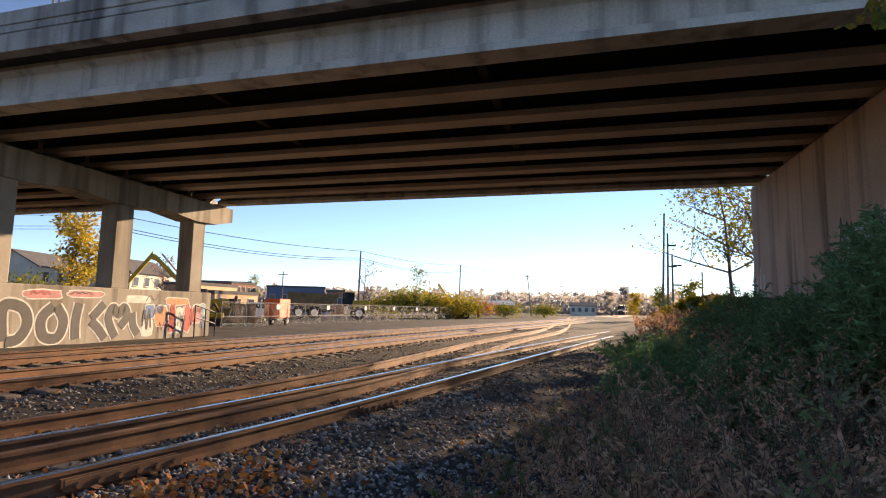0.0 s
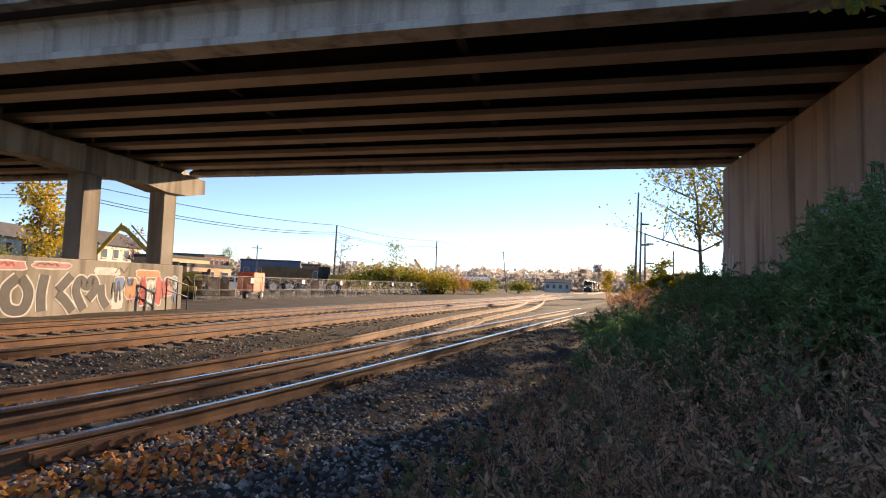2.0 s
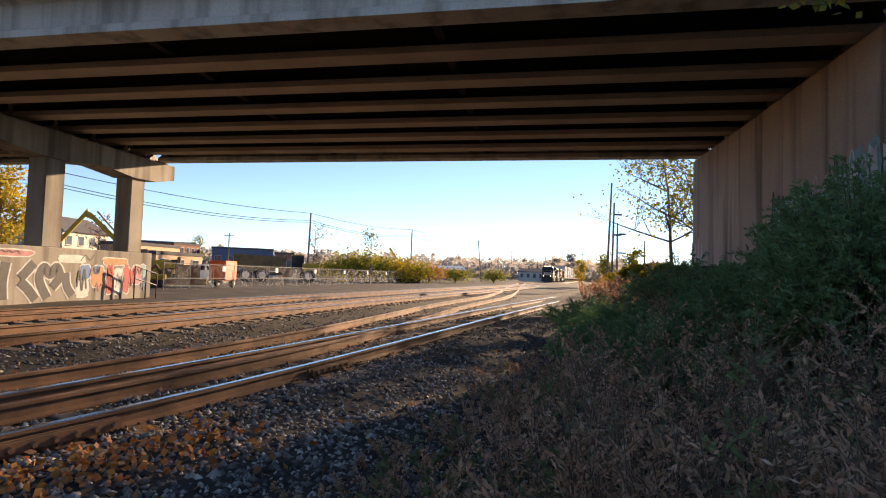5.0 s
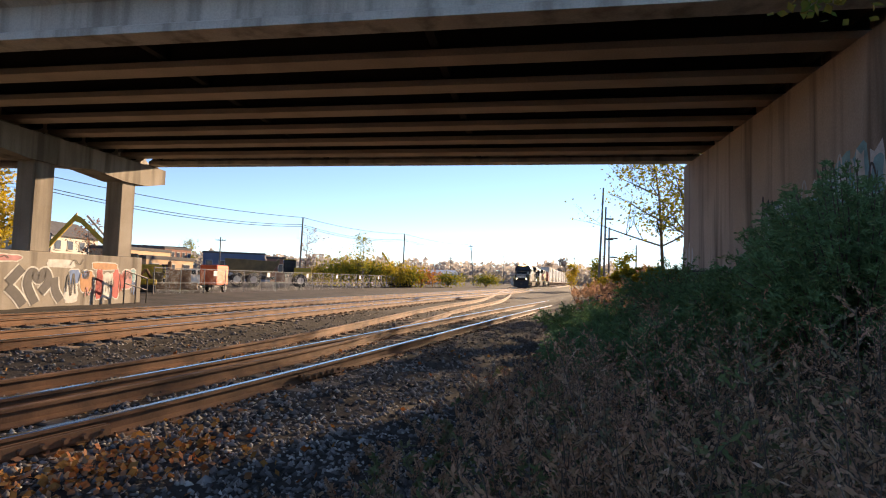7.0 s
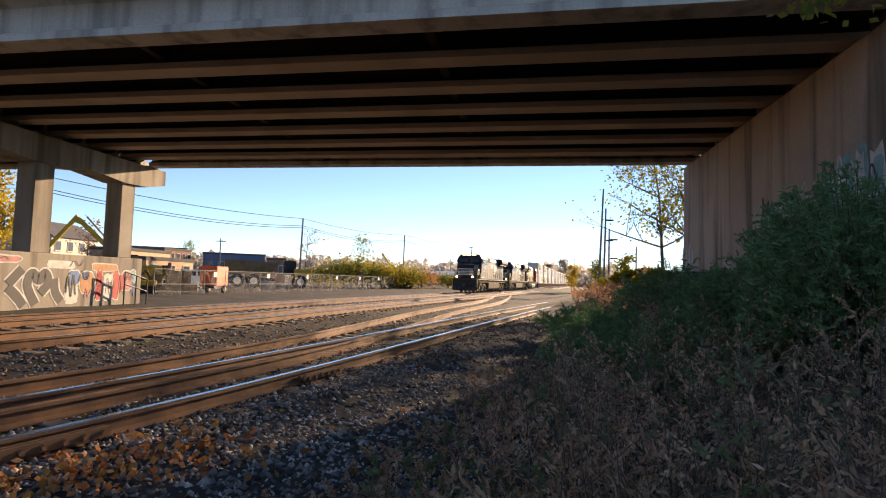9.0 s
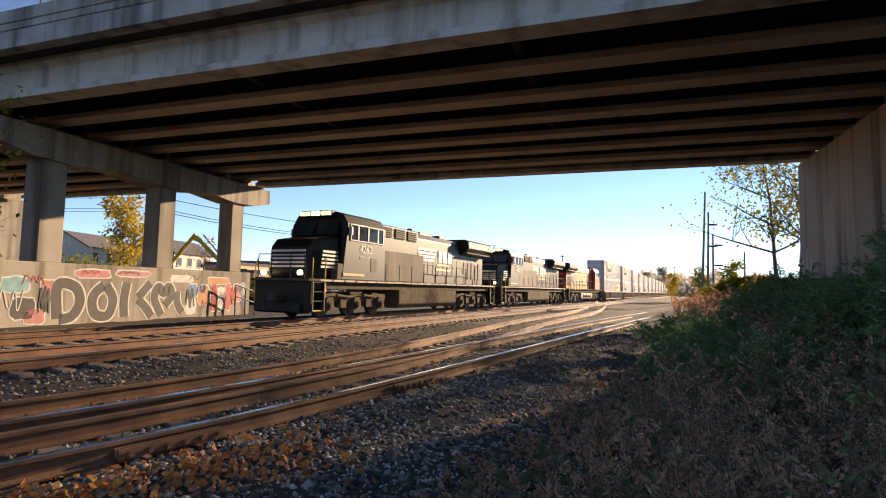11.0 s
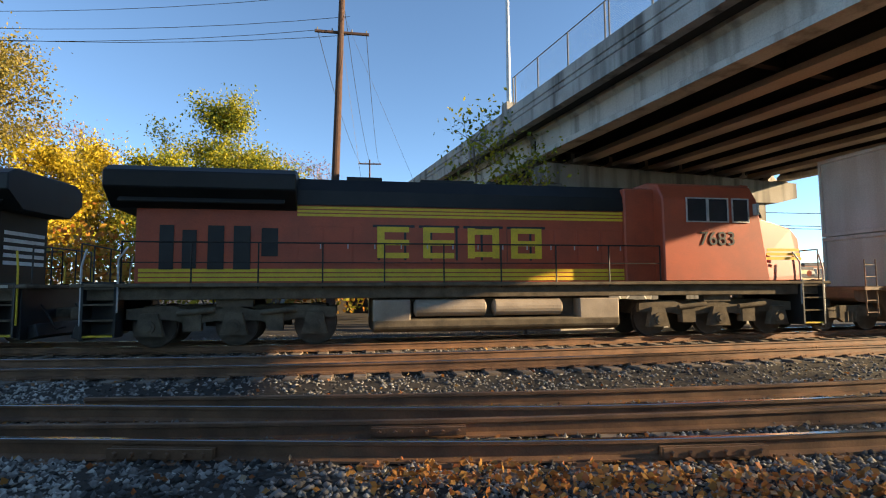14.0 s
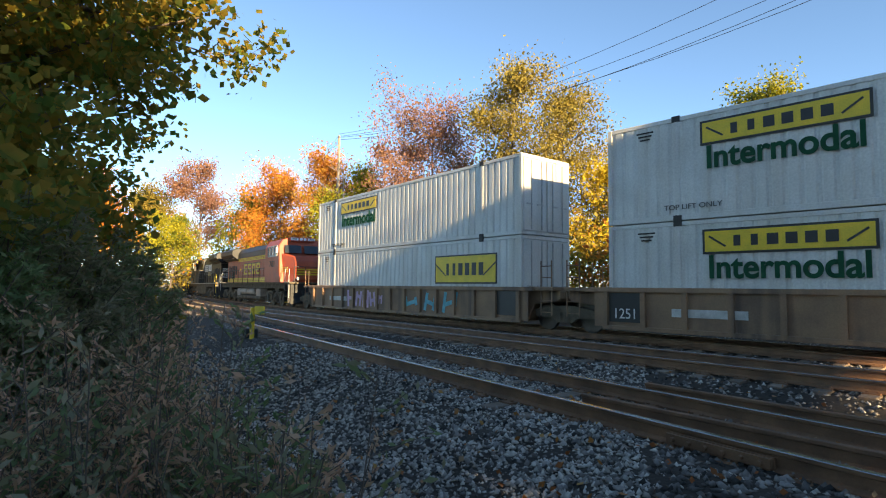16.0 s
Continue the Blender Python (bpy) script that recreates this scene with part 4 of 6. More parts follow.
# ---- plants ----
def leaf_mat(name, colors, trans=0.35, rough=0.7, clump=0.9):
    """Leaves whose colour changes from leaf to leaf along a ramp; thin enough to let light through."""
    m = bpy.data.materials.new(name)
    m.use_nodes = True
    N, L = m.node_tree.nodes, m.node_tree.links
    b = N["Principled BSDF"]
    b.inputs["Roughness"].default_value = rough
    b.inputs["Specular IOR Level"].default_value = 0.2
    ge = N.new("ShaderNodeNewGeometry")
    cr = N.new("ShaderNodeValToRGB")
    cr.color_ramp.interpolation = "LINEAR"
    el = cr.color_ramp.elements
    while len(el) < len(colors):
        el.new(0.5)
    for i, c in enumerate(colors):
        el[i].position, el[i].color = i / max(1, len(colors) - 1), (*c, 1)
    nz = N.new("ShaderNodeTexNoise")
    nz.inputs["Scale"].default_value, nz.inputs["Detail"].default_value = clump, 2
    L.new(ge.outputs["Position"], nz.inputs["Vector"])
    s1 = N.new("ShaderNodeMath")
    s1.operation = "MULTIPLY_ADD"
    L.new(nz.outputs["Fac"], s1.inputs[0])
    s1.inputs[1].default_value, s1.inputs[2].default_value = 1.8, -0.68
    s2 = N.new("ShaderNodeMath")
    s2.operation = "MULTIPLY_ADD"
    s2.use_clamp = True
    L.new(ge.outputs["Random Per Island"], s2.inputs[0])
    s2.inputs[1].default_value = 0.5
    L.new(s1.outputs[0], s2.inputs[2])
    L.new(s2.outputs[0], cr.inputs[0])
    L.new(cr.outputs[0], b.inputs["Base Color"])
    tr = N.new("ShaderNodeBsdfTranslucent")
    L.new(cr.outputs[0], tr.inputs["Color"])
    mx = N.new("ShaderNodeMixShader")
    mx.inputs[0].default_value = trans
    L.new(b.outputs[0], mx.inputs[1])
    L.new(tr.outputs[0], mx.inputs[2])
    L.new(mx.outputs[0], N["Material Output"].inputs["Surface"])
    return m


BARK = mat("grey-brown bark", (0.16, 0.12, 0.09), 0.9, color2=(0.09, 0.07, 0.055), scale=6, fine=40, bump=0.5)
PALEBARK = mat("pale dead and haze-paled wood", (0.38, 0.30, 0.22), 0.9, color2=(0.26, 0.2, 0.15), scale=6, fine=40, bump=0.3)
L_GOLD = leaf_mat("olive gold leaves", [(0.12, 0.11, 0.03), (0.3, 0.23, 0.05), (0.22, 0.16, 0.04), (0.4, 0.3, 0.07)])
L_BROWN = leaf_mat("russet leaves", [(0.2, 0.1, 0.06), (0.34, 0.17, 0.09), (0.26, 0.12, 0.1), (0.3, 0.2, 0.12)])
L_GREEN = leaf_mat("yellow-green leaves", [(0.07, 0.1, 0.02), (0.18, 0.2, 0.03), (0.4, 0.33, 0.03), (0.12, 0.14, 0.02)])
L_YELLOW = leaf_mat("bright yellow leaves", [(0.5, 0.36, 0.03), (0.62, 0.45, 0.05), (0.35, 0.25, 0.03), (0.2, 0.17, 0.03)])
L_ORANGE = leaf_mat("orange leaves", [(0.5, 0.2, 0.03), (0.42, 0.13, 0.03), (0.58, 0.3, 0.05), (0.28, 0.12, 0.04)])
L_DARK = leaf_mat("dark evergreen sprays", [(0.07, 0.14, 0.06), (0.17, 0.32, 0.14), (0.12, 0.23, 0.1), (0.3, 0.38, 0.17)], 0.3, clump=2.5)
L_WEED = leaf_mat("dry brown weeds", [(0.24, 0.12, 0.07), (0.64, 0.37, 0.24), (0.4, 0.26, 0.15), (0.8, 0.56, 0.4)], 0.42, clump=3.5)
L_SAGE = leaf_mat("grey-green shrub leaves", [(0.12, 0.19, 0.07), (0.18, 0.24, 0.1), (0.24, 0.22, 0.13), (0.32, 0.28, 0.18)], 0.35)
L_MAPLE = leaf_mat("green and bronze maple leaves", [(0.09, 0.15, 0.03), (0.18, 0.22, 0.04), (0.38, 0.23, 0.04), (0.12, 0.17, 0.035), (0.48, 0.3, 0.06)], 0.62, clump=2.0)
# distance haze is mixed into these pale grey leaf colours
L_FAR = leaf_mat("distant foliage paled for haze", [(0.34, 0.32, 0.3), (0.42, 0.38, 0.34), (0.38, 0.34, 0.31), (0.31, 0.31, 0.29)], 0.6)
rng = np.random.default_rng(7)


def leaf_mesh(name, C, size, material, long=1.0, up=None, parent=None, label=""):
    """Many small leaves: one folded diamond at each of the points C."""
    n = len(C)
    C = np.asarray(C, float)
    A = rng.normal(size=(n, 3))
    if up is not None:
        A = A * 0.55 + np.asarray(up)
    A /= np.linalg.norm(A, axis=1)[:, None]
    B = np.cross(A, rng.normal(size=(n, 3)))
    B /= np.linalg.norm(B, axis=1)[:, None]
    s = size * rng.uniform(0.6, 1.35, n)[:, None]
    V = np.empty((n, 4, 3))
    V[:, 0] = C - A * s * 0.5 * long
    V[:, 1] = C + B * s * 0.36
    V[:, 2] = C + A * s * 0.5 * long
    V[:, 3] = C - B * s * 0.36
    me = bpy.data.meshes.new(name)
    me.vertices.add(4 * n)
    me.vertices.foreach_set("co", V.ravel())
    me.loops.add(4 * n)
    me.loops.foreach_set("vertex_index", np.arange(4 * n))
    me.polygons.add(n)
    me.polygons.foreach_set("loop_start", np.arange(0, 4 * n, 4))
    me.update(calc_edges=True)
    me.materials.append(material)
    ob = new(name, me)
    if parent:
        ob.parent = parent
    return tagged(ob, label)


def limb_mesh(name, segs, material, parent, label=""):
    """Tapered limbs; each segment is (start, end, radius at both)."""
    vs, fs, k = [], [], 5
    for a, b, r0, r1 in segs:
        d = (b - a)
        q = d.to_track_quat("Z", "Y").to_matrix()
        o = len(vs)
        for p, r in ((a, r0), (b, r1)):
            for i in range(k):
                w = 2 * math.pi * i / k
                vs.append(tuple(p + q @ Vector((r * math.cos(w), r * math.sin(w), 0))))
        fs += [(o + i, o + (i + 1) % k, o + k + (i + 1) % k, o + k + i) for i in range(k)]
    me = bpy.data.meshes.new(name)
    me.from_pydata(vs, [], fs)
    me.materials.append(material)
    ob = new(name, me)
    ob.parent = parent
    return tagged(ob, label)


def grow(rnd, p, d, length, r, depth, segs, tips, spread=0.6, lean=0.12):
    n = 3
    for i in range(n):
        d = (d + Vector((rnd.uniform(-1, 1), rnd.uniform(-1, 1), rnd.uniform(-0.4, 0.8))) * lean).normalized()
        q = p + d * (length / n)
        r1 = r * (0.86 if i < n - 1 else 0.7)
        segs.append((p, q, r, r1))
        if depth > 0 and (i > 0 or depth < 3):
            for _ in range(rnd.choice((1, 2))):
                side = Vector((rnd.uniform(-1, 1), rnd.uniform(-1, 1), rnd.uniform(-0.2, 0.7))).normalized()
                grow(rnd, q, (d * (1 - spread) + side * spread).normalized(), length * rnd.uniform(0.5, 0.75), r1 * 0.55, depth - 1, segs, tips, spread, lean)
        p, r = q, r1
        if depth <= 1:
            tips.append(q)


def tree(label, x, y, z, height, leaves, count, size, seed, spread=0.6, depth=3, width=1.0, bark=None, cloud=0.05, trunk_r=None, lean=(0, 0), name="tree"):
    rnd = random.Random(seed)
    ob = thing(name, label, "tree")
    segs, tips = [], []
    p, d = Vector((x, y, z - 0.2)), Vector((lean[0], lean[1], 1)).normalized()
    r = trunk_r or height * 0.016
    seg = height * 0.16
    n = 6
    for i in range(n):
        q = p + (d + Vector((rnd.uniform(-1, 1), rnd.uniform(-1, 1), 0)) * 0.07) * seg
        segs.append((p, q, r, r * 0.82))
        if i >= 1:
            for _ in range(3):
                a = rnd.uniform(0, 2 * math.pi)
                rise = rnd.uniform(0.25, 0.8)
                side = Vector((math.cos(a), math.sin(a), rise)).normalized()
                grow(rnd, q, side, height * width * rnd.uniform(0.17, 0.27) * (1.15 - 0.1 * i), r * 0.5, depth - 1, segs, tips, spread)
        p, r = q, r * 0.8
    tips.append(p)
    limb_mesh("trunk", segs, bark or BARK, ob, "tapered trunk with limbs")
    if count:
        T = np.array([tuple(t) for t in tips])
        C = T[rng.integers(0, len(T), count)] + rng.normal(size=(count, 3)) * height * cloud
        leaf_mesh("crown", C, size, leaves, 1.2, None, ob, "loose crown of small leaves")
    return ob


def polar(az, d):
    return -d * math.sin(radians(az)), d * math.cos(radians(az))


# autumn trees behind the far side of the tracks
AUTUMN = [(109.5, 42, 15.0, L_BROWN, 5200, 0.3, "tall russet autumn tree with a sparse crown", 1.0), (113.5, 44, 12.6, L_BROWN, 3600, 0.3, "russet autumn tree thinning out at the top", 0.9),
          (100.5, 37, 15.6, L_GOLD, 6500, 0.3, "tall olive-gold tree with an upright crown", 0.75), (96.2, 38, 15.0, L_GOLD, 5600, 0.3, "tall gold-green tree behind the tracks", 0.75),
          (75.8, 40, 13.6, L_GREEN, 7000, 0.32, "dense yellow-green tree behind the tracks", 0.8), (79.5, 43, 12.2, L_GREEN, 2200, 0.3, "thin grey-green tree losing its leaves", 0.9),
          (70.0, 46, 12.0, L_BROWN, 500, 0.25, "nearly bare grey tree behind the tracks", 0.8), (66.8, 47, 11.8, L_BROWN, 450, 0.25, "nearly bare slender grey tree", 0.8),
          (91.0, 37, 9.3, L_YELLOW, 4500, 0.3, "bright yellow autumn tree behind the tracks", 0.9), (86.5, 39, 9.8, L_YELLOW, 3000, 0.3, "yellow autumn tree beside the line", 0.9),
          (83.0, 36, 9.0, L_GREEN, 3600, 0.3, "green tree beside the railway line", 0.9), (104.5, 36, 7.6, L_ORANGE, 3200, 0.28, "small orange autumn tree under taller ones", 1.0),
          (117.5, 48, 11.2, L_GREEN, 3400, 0.32, "dark green tree turning yellow", 1.0), (121.0, 56, 13.5, L_ORANGE, 5200, 0.36, "broad orange maple tree", 1.0),
          (125.0, 66, 13.8, L_ORANGE, 4600, 0.4, "orange-red tree farther along the line", 1.0), (128.5, 74, 12.0, L_GREEN, 4200, 0.42, "olive tree farther along the line", 1.1),
          (132.5, 80, 17.0, L_BROWN, 4600, 0.42, "russet tree with a bare top", 0.9), (137.0, 85, 14.0, L_GOLD, 4000, 0.45, "gold tree near the bend", 1.0),
          (141.5, 72, 12.0, L_ORANGE, 3500, 0.42, "orange tree at the bend of the line", 1.1), (146.5, 60, 12.0, L_GOLD, 3500, 0.4, "gold tree behind the maple", 1.1), (135.0, 64, 8.0, L_GREEN, 3000, 0.35, "low green tree beside the bend", 1.2),
          (88.5, 46, 12.6, L_BROWN, 500, 0.26, "bare branching grey autumn tree", 0.9), (93.6, 45, 12.6, L_GOLD, 1600, 0.26, "thin golden tree among taller ones", 0.9)]
for k, (az, d, h, lm, cnt, sz, lab, wid) in enumerate(AUTUMN):
    x, y = polar(az, d)
    tree(lab, x, y, -0.3, h * 0.95, lm, int(cnt * 3.6), sz * 0.52, 40 + k, width=wid * 1.18, cloud=0.036)
for az, d, h in ((118.8, 50, 12.5), (119.8, 51, 13.0)):
    x, y = polar(az, d)
    tree("pale dead tree with broken limbs", x, y, -0.3, h, L_BROWN, 0, 0.2, int(az * 10), depth=2, bark=PALEBARK, width=0.5)
# hedge of low growth under them
for k in range(20):
    az = 62 + k * 5.2
    x, y = polar(az, (33 if az < 110 else 33 + (az - 110) * 1.5) + 2 * math.sin(k * 2.1))
    n = 1500
    C = rng.normal(size=(n, 3)) * (1.9, 1.9, 1.1) + (x, y, 2.0)
    C[:, 2] = np.abs(C[:, 2] + 0.4)
    b = thing("shrub", "tangled roadside shrub in autumn colours", "shrub", "shrubs behind the tracks")
    leaf_mesh("foliage", C, 0.26, (L_GREEN, L_YELLOW, L_GOLD, L_ORANGE)[(k * 7) % 4], 1.2, None, b)
    limb_mesh("stem_tangle", [(Vector((x, y, -0.4)), Vector((x + rng.normal() * 0.9, y + rng.normal() * 0.9, 2.6)), 0.06, 0.02) for _ in range(7)], BARK, b)
# sparse tree growing in front of the end of the bridge
x, y = polar(51.5, 22.0)
tree("small half-bare tree with yellow leaves beside the bridge", x, y, -0.3, 8.2, L_GREEN, 1300, 0.16, 5, width=0.9)
x, y = polar(46.5, 20.9)
tree("thin leafy sapling growing against the bridge", x, y, -0.3, 6.4, L_GREEN, 900, 0.15, 6, width=0.9)
# bare tree beyond the abutment
x, y = polar(-28.4, 44)
tree("leaning half-bare tree beyond the abutment", x, y, 0.6, 11.8, L_GREEN, 1500, 0.2, 12, width=1.35, depth=3, spread=0.62, cloud=0.045, lean=(-0.12, 0))
x, y = polar(-30.5, 40)
tree("yellowing tree behind the abutment corner", x, y, 1.2, 11.2, L_GREEN, 4200, 0.2, 14, width=0.95)

# near branch of a maple over the left end of the view
mx_, my_ = polar(153.0, 8.8)
mp = thing("maple_tree", "maple tree with green and bronze leaves overhanging the path", "tree")
segs, tips = [], []
rnd = random.Random(3)
p0 = Vector((mx_, my_, -0.4))
p1 = p0 + Vector((0.2, 0.3, 4.0))
p2 = p1 + Vector((-0.1, 0.2, 4.0))
segs += [(p0, p1, 0.22, 0.17), (p1, p2, 0.17, 0.1)]
for k in range(30):
    base = p0.lerp(p2, 0.12 + 0.88 * k / 30)
    az = rnd.uniform(0, 2 * math.pi)
    grow(rnd, base, Vector((math.cos(az), math.sin(az), rnd.uniform(-0.3, 0.45))).normalized(), rnd.uniform(1.5, 2.3), 0.05, 2, segs, tips, 0.55)
bx, by = polar(133.5, 7.6)
tip = Vector((bx, by, 4.7))
a = p0.lerp(p2, 0.5)
for i in range(6):
    q = a.lerp(tip, (i + 1) / 6) if i else a.lerp(tip, 1 / 6)
    b0 = a.lerp(tip, i / 6)
    segs.append((b0, q, 0.05 - i * 0.006, 0.045 - i * 0.006))
    tips += [q + Vector((rnd.uniform(-0.25, 0.25), rnd.uniform(-0.25, 0.25), rnd.uniform(-0.35, 0.2))) for _ in range(9 - i)]
limb_mesh("trunk", segs, BARK, mp)
T = np.array([tuple(t) for t in tips])
C = T[rng.integers(0, len(T), 52000)] + rng.normal(size=(52000, 3)) * 0.15
leaf_mesh("crown", C, 0.125, L_MAPLE, 1.0, None, mp, "green and bronze leaves")
x, y = polar(-41, 6.2)
vine = thing("hanging_branch", "leafy branch hanging in front of the bridge", "branch")
limb_mesh("stem", [(Vector((x + 1.6, y - 0.6, 4.6)), Vector((x + 0.6, y - 0.1, 4.4)), 0.03, 0.02), (Vector((x + 0.6, y - 0.1, 4.4)), Vector((x, y, 4.05)), 0.02, 0.008),
                   (Vector((x + 1.6, y - 0.6, -0.2)), Vector((x + 1.6, y - 0.6, 4.6)), 0.05, 0.03)], BARK, vine)
leaf_mesh("leaves", rng.normal(size=(90, 3)) * (0.22, 0.22, 0.13) + (x + 0.15, y, 4.15), 0.1, L_MAPLE, 1.2, None, vine)


def shrub(label, x, y, h, w, n, seed, lm=None, size=0.028, name="evergreen_shrub"):
    """A feathery shrub: arching sprays set with small pointed leaves."""
    rnd = random.Random(seed)
    z = ground_z(x, y)
    ob = thing(name, label, "shrub", "")
    segs, C, U = [], [], []
    for k in range(n):
        a, out = rnd.uniform(0, 2 * math.pi), rnd.random() ** 0.6 * w
        top = Vector((x + math.cos(a) * out, y + math.sin(a) * out, z + h * rnd.uniform(0.45, 1.0) * (1 - 0.45 * (out / w) ** 2)))
        base = Vector((x + math.cos(a) * out * 0.25, y + math.sin(a) * out * 0.25, z - 0.1))
        mid = base.lerp(top, 0.6) + Vector((0, 0, 0.12 * h))
        segs += [(base, mid, 0.012, 0.008), (mid, top, 0.008, 0.003)]
        drift = Vector((math.cos(a), math.sin(a), 0.45)).normalized()
        for j in range(15):
            u = 0.25 + 0.75 * (j + rnd.random()) / 15
            pt = base.lerp(mid, u * 2) if u < 0.5 else mid.lerp(top, (u - 0.5) * 2)
            fd = (drift + Vector((rnd.gauss(0, 0.8), rnd.gauss(0, 0.8), rnd.gauss(0, 0.45)))).normalized()
            ln = (0.42 * (1.1 - u) + 0.1) * rnd.uniform(0.7, 1.3)
            for i in range(16):
                v = (i + 0.5) / 16
                e = pt + fd * ln * v - Vector((0, 0, 0.3 * ln * v * v))
                C.append((e.x + rnd.gauss(0, 0.014), e.y + rnd.gauss(0, 0.014), e.z + rnd.gauss(0, 0.014)))
                U.append(tuple(fd))
    limb_mesh("stem_tangle", segs, BARK, ob)
    leaf_mesh("foliage", C, size, lm or L_DARK, 2.6, U, ob)
    return ob


for k, (x, y, h, w, n) in enumerate([(5.1, 5.4, 2.75, 1.3, 190), (6.2, 6.9, 2.6, 1.4, 180), (5.8, 8.5, 1.5, 1.3, 120), (4.2, 6.9, 1.25, 1.1, 110), (4.6, 9.0, 1.1, 1.2, 90), (4.0, 10.0, 0.9, 1.1, 80),
                                     (6.4, 5.0, 2.7, 1.4, 160), (5.2, 11.8, 1.2, 1.4, 80), (6.8, 10.2, 1.6, 1.4, 90), (5.5, 14.5, 1.2, 1.6, 70), (7.6, 13.5, 1.7, 1.6, 80),
                                     (3.5, 8.2, 0.75, 0.8, 60)]):
    shrub("dark feathery evergreen shrub on the bank", x, y, h, w, n, 100 + k)
for k, (x, y, h, w, n) in enumerate([(10.6, 20, 0.8, 1.0, 45), (12.6, 26, 0.9, 1.2, 50), (15.5, 32, 1.2, 1.5, 55), (18, 38, 1.3, 1.8, 55), (21.5, 50, 1.6, 2.2, 50), (26, 62, 2.0, 2.5, 50)]):
    shrub("yellow-green bush beside the tracks", x, y, h, w, n, 130 + k, L_YELLOW if k > 3 else L_GREEN, 0.11, "bush")


def weeds(label, spots, seed, h0, h1, lm, size=0.02, per=108, tall=None):
    rnd = random.Random(seed)
    segs, C, U = [], [], []
    for x, y in spots:
        z, h = ground_z(x, y), rnd.uniform(h0, h1) * rnd.choice((0.75, 0.9, 1.0, 1.3)) * (tall(x, y) if tall else 1.0)
        top = Vector((x + rnd.gauss(0, 0.16), y + rnd.gauss(0, 0.16), z + h))
        base = Vector((x, y, z - 0.03))
        segs.append((base, top, 0.005, 0.002))
        for j in range(9):
            u = 0.3 + 0.68 * (j + rnd.random()) / 9
            p, w = base.lerp(top, u), rnd.uniform(0, 2 * math.pi)
            fd = Vector((math.cos(w), math.sin(w), rnd.uniform(0.4, 1.2))).normalized()
            ln = h * (0.36 * (1.1 - u) + 0.05) * rnd.uniform(0.7, 1.3)
            segs.append((p, p + fd * ln, 0.0025, 0.0012))
            for i in range(per // 9):
                e = p + fd * ln * (0.15 + 0.95 * (i + rnd.random()) / (per // 9))
                C.append((e.x + rnd.gauss(0, 0.009), e.y + rnd.gauss(0, 0.009), e.z + rnd.gauss(0, 0.009)))
                U.append(tuple(fd))
    ob = thing("weed_patch", label, "weeds", kind="stuff")
    limb_mesh("stem_tangle", segs, BARK, ob)
    leaf_mesh("seed_heads", C, size, lm, 2.0, U, ob)


rw = random.Random(21)
spots_a, spots_b, spots_c = [], [], []


def past_edge(x, y):
    """How far a place lies to the right of the edge of the gravel path."""
    return x - (-0.35 + 0.42 * (y - 4.1))


while len(spots_a) < 900:
    x, y = rw.uniform(-0.4, 6.0), rw.uniform(1.3, 11.0)
    u = past_edge(x, y)
    if 0 < u < 5.2 and noise.noise((x * 1.6, y * 1.6, 9)) > rw.uniform(-0.6, 0.15) and math.hypot(x, y) > 2.0 and rw.random() < 0.35 + 0.5 * u and math.hypot(x, y) * 0.5 < 1.2 + rw.random() * 4:
        spots_a.append((x, y))
def weed_height(x, y):
    return min(1.0, 0.16 + 0.3 * past_edge(x, y))


weeds("grey-green weeds growing among the dry ones", spots_a[::4], 15, 0.6, 1.1, L_SAGE, 0.028, 81, weed_height)
weeds("dry brown seeded weeds below the bank", [q for i, q in enumerate(spots_a) if i % 4], 5, 0.7, 1.2, L_WEED, 0.02, 108, weed_height)
while len(spots_b) < 850:
    az, d = rw.uniform(108, 165), rw.uniform(1.9, 6.5)
    if az > 133 - max(0, 4.2 - d) * 8.0 and rw.random() < (az - 100) / 30:
        spots_b.append(polar(az, d))
weeds("grey-brown weeds along the path", spots_b[::2], 6, 0.55, 1.3, L_WEED)
weeds("grey-green weeds along the path", spots_b[1::2], 16, 0.5, 1.2, L_SAGE, 0.028, 81)
while len(spots_c) < 150:
    az, d = rw.uniform(100, 135), rw.uniform(1.6, 2.9)
    spots_c.append(polar(az, d))
weeds("low green weeds at the edge of the gravel", spots_c, 8, 0.12, 0.42, L_DARK, 0.024, 50)
spots_d = []
while len(spots_d) < 420:
    az, d = rw.uniform(-27.5, -19.5), rw.uniform(13, 48)
    spots_d.append(polar(az - max(0, 24 - d) * 0.45, d))
weeds("dry grass and weeds beside the tracks", spots_d, 9, 0.35, 0.8, L_WEED, 0.05, 54)
for k, (az, d, h, w, n) in enumerate(((142, 7.4, 2.7, 1.1, 150), (147, 6.2, 2.6, 1.1, 150), (153, 5.6, 2.6, 1.2, 150), (138.5, 10.5, 2.6, 0.9, 120), (160, 5.5, 2.4, 1.2, 90))):
    x, y = polar(az, d)
    shrub("grey-green shrub under the maple", x, y, h, w, n, 160 + k, L_SAGE)

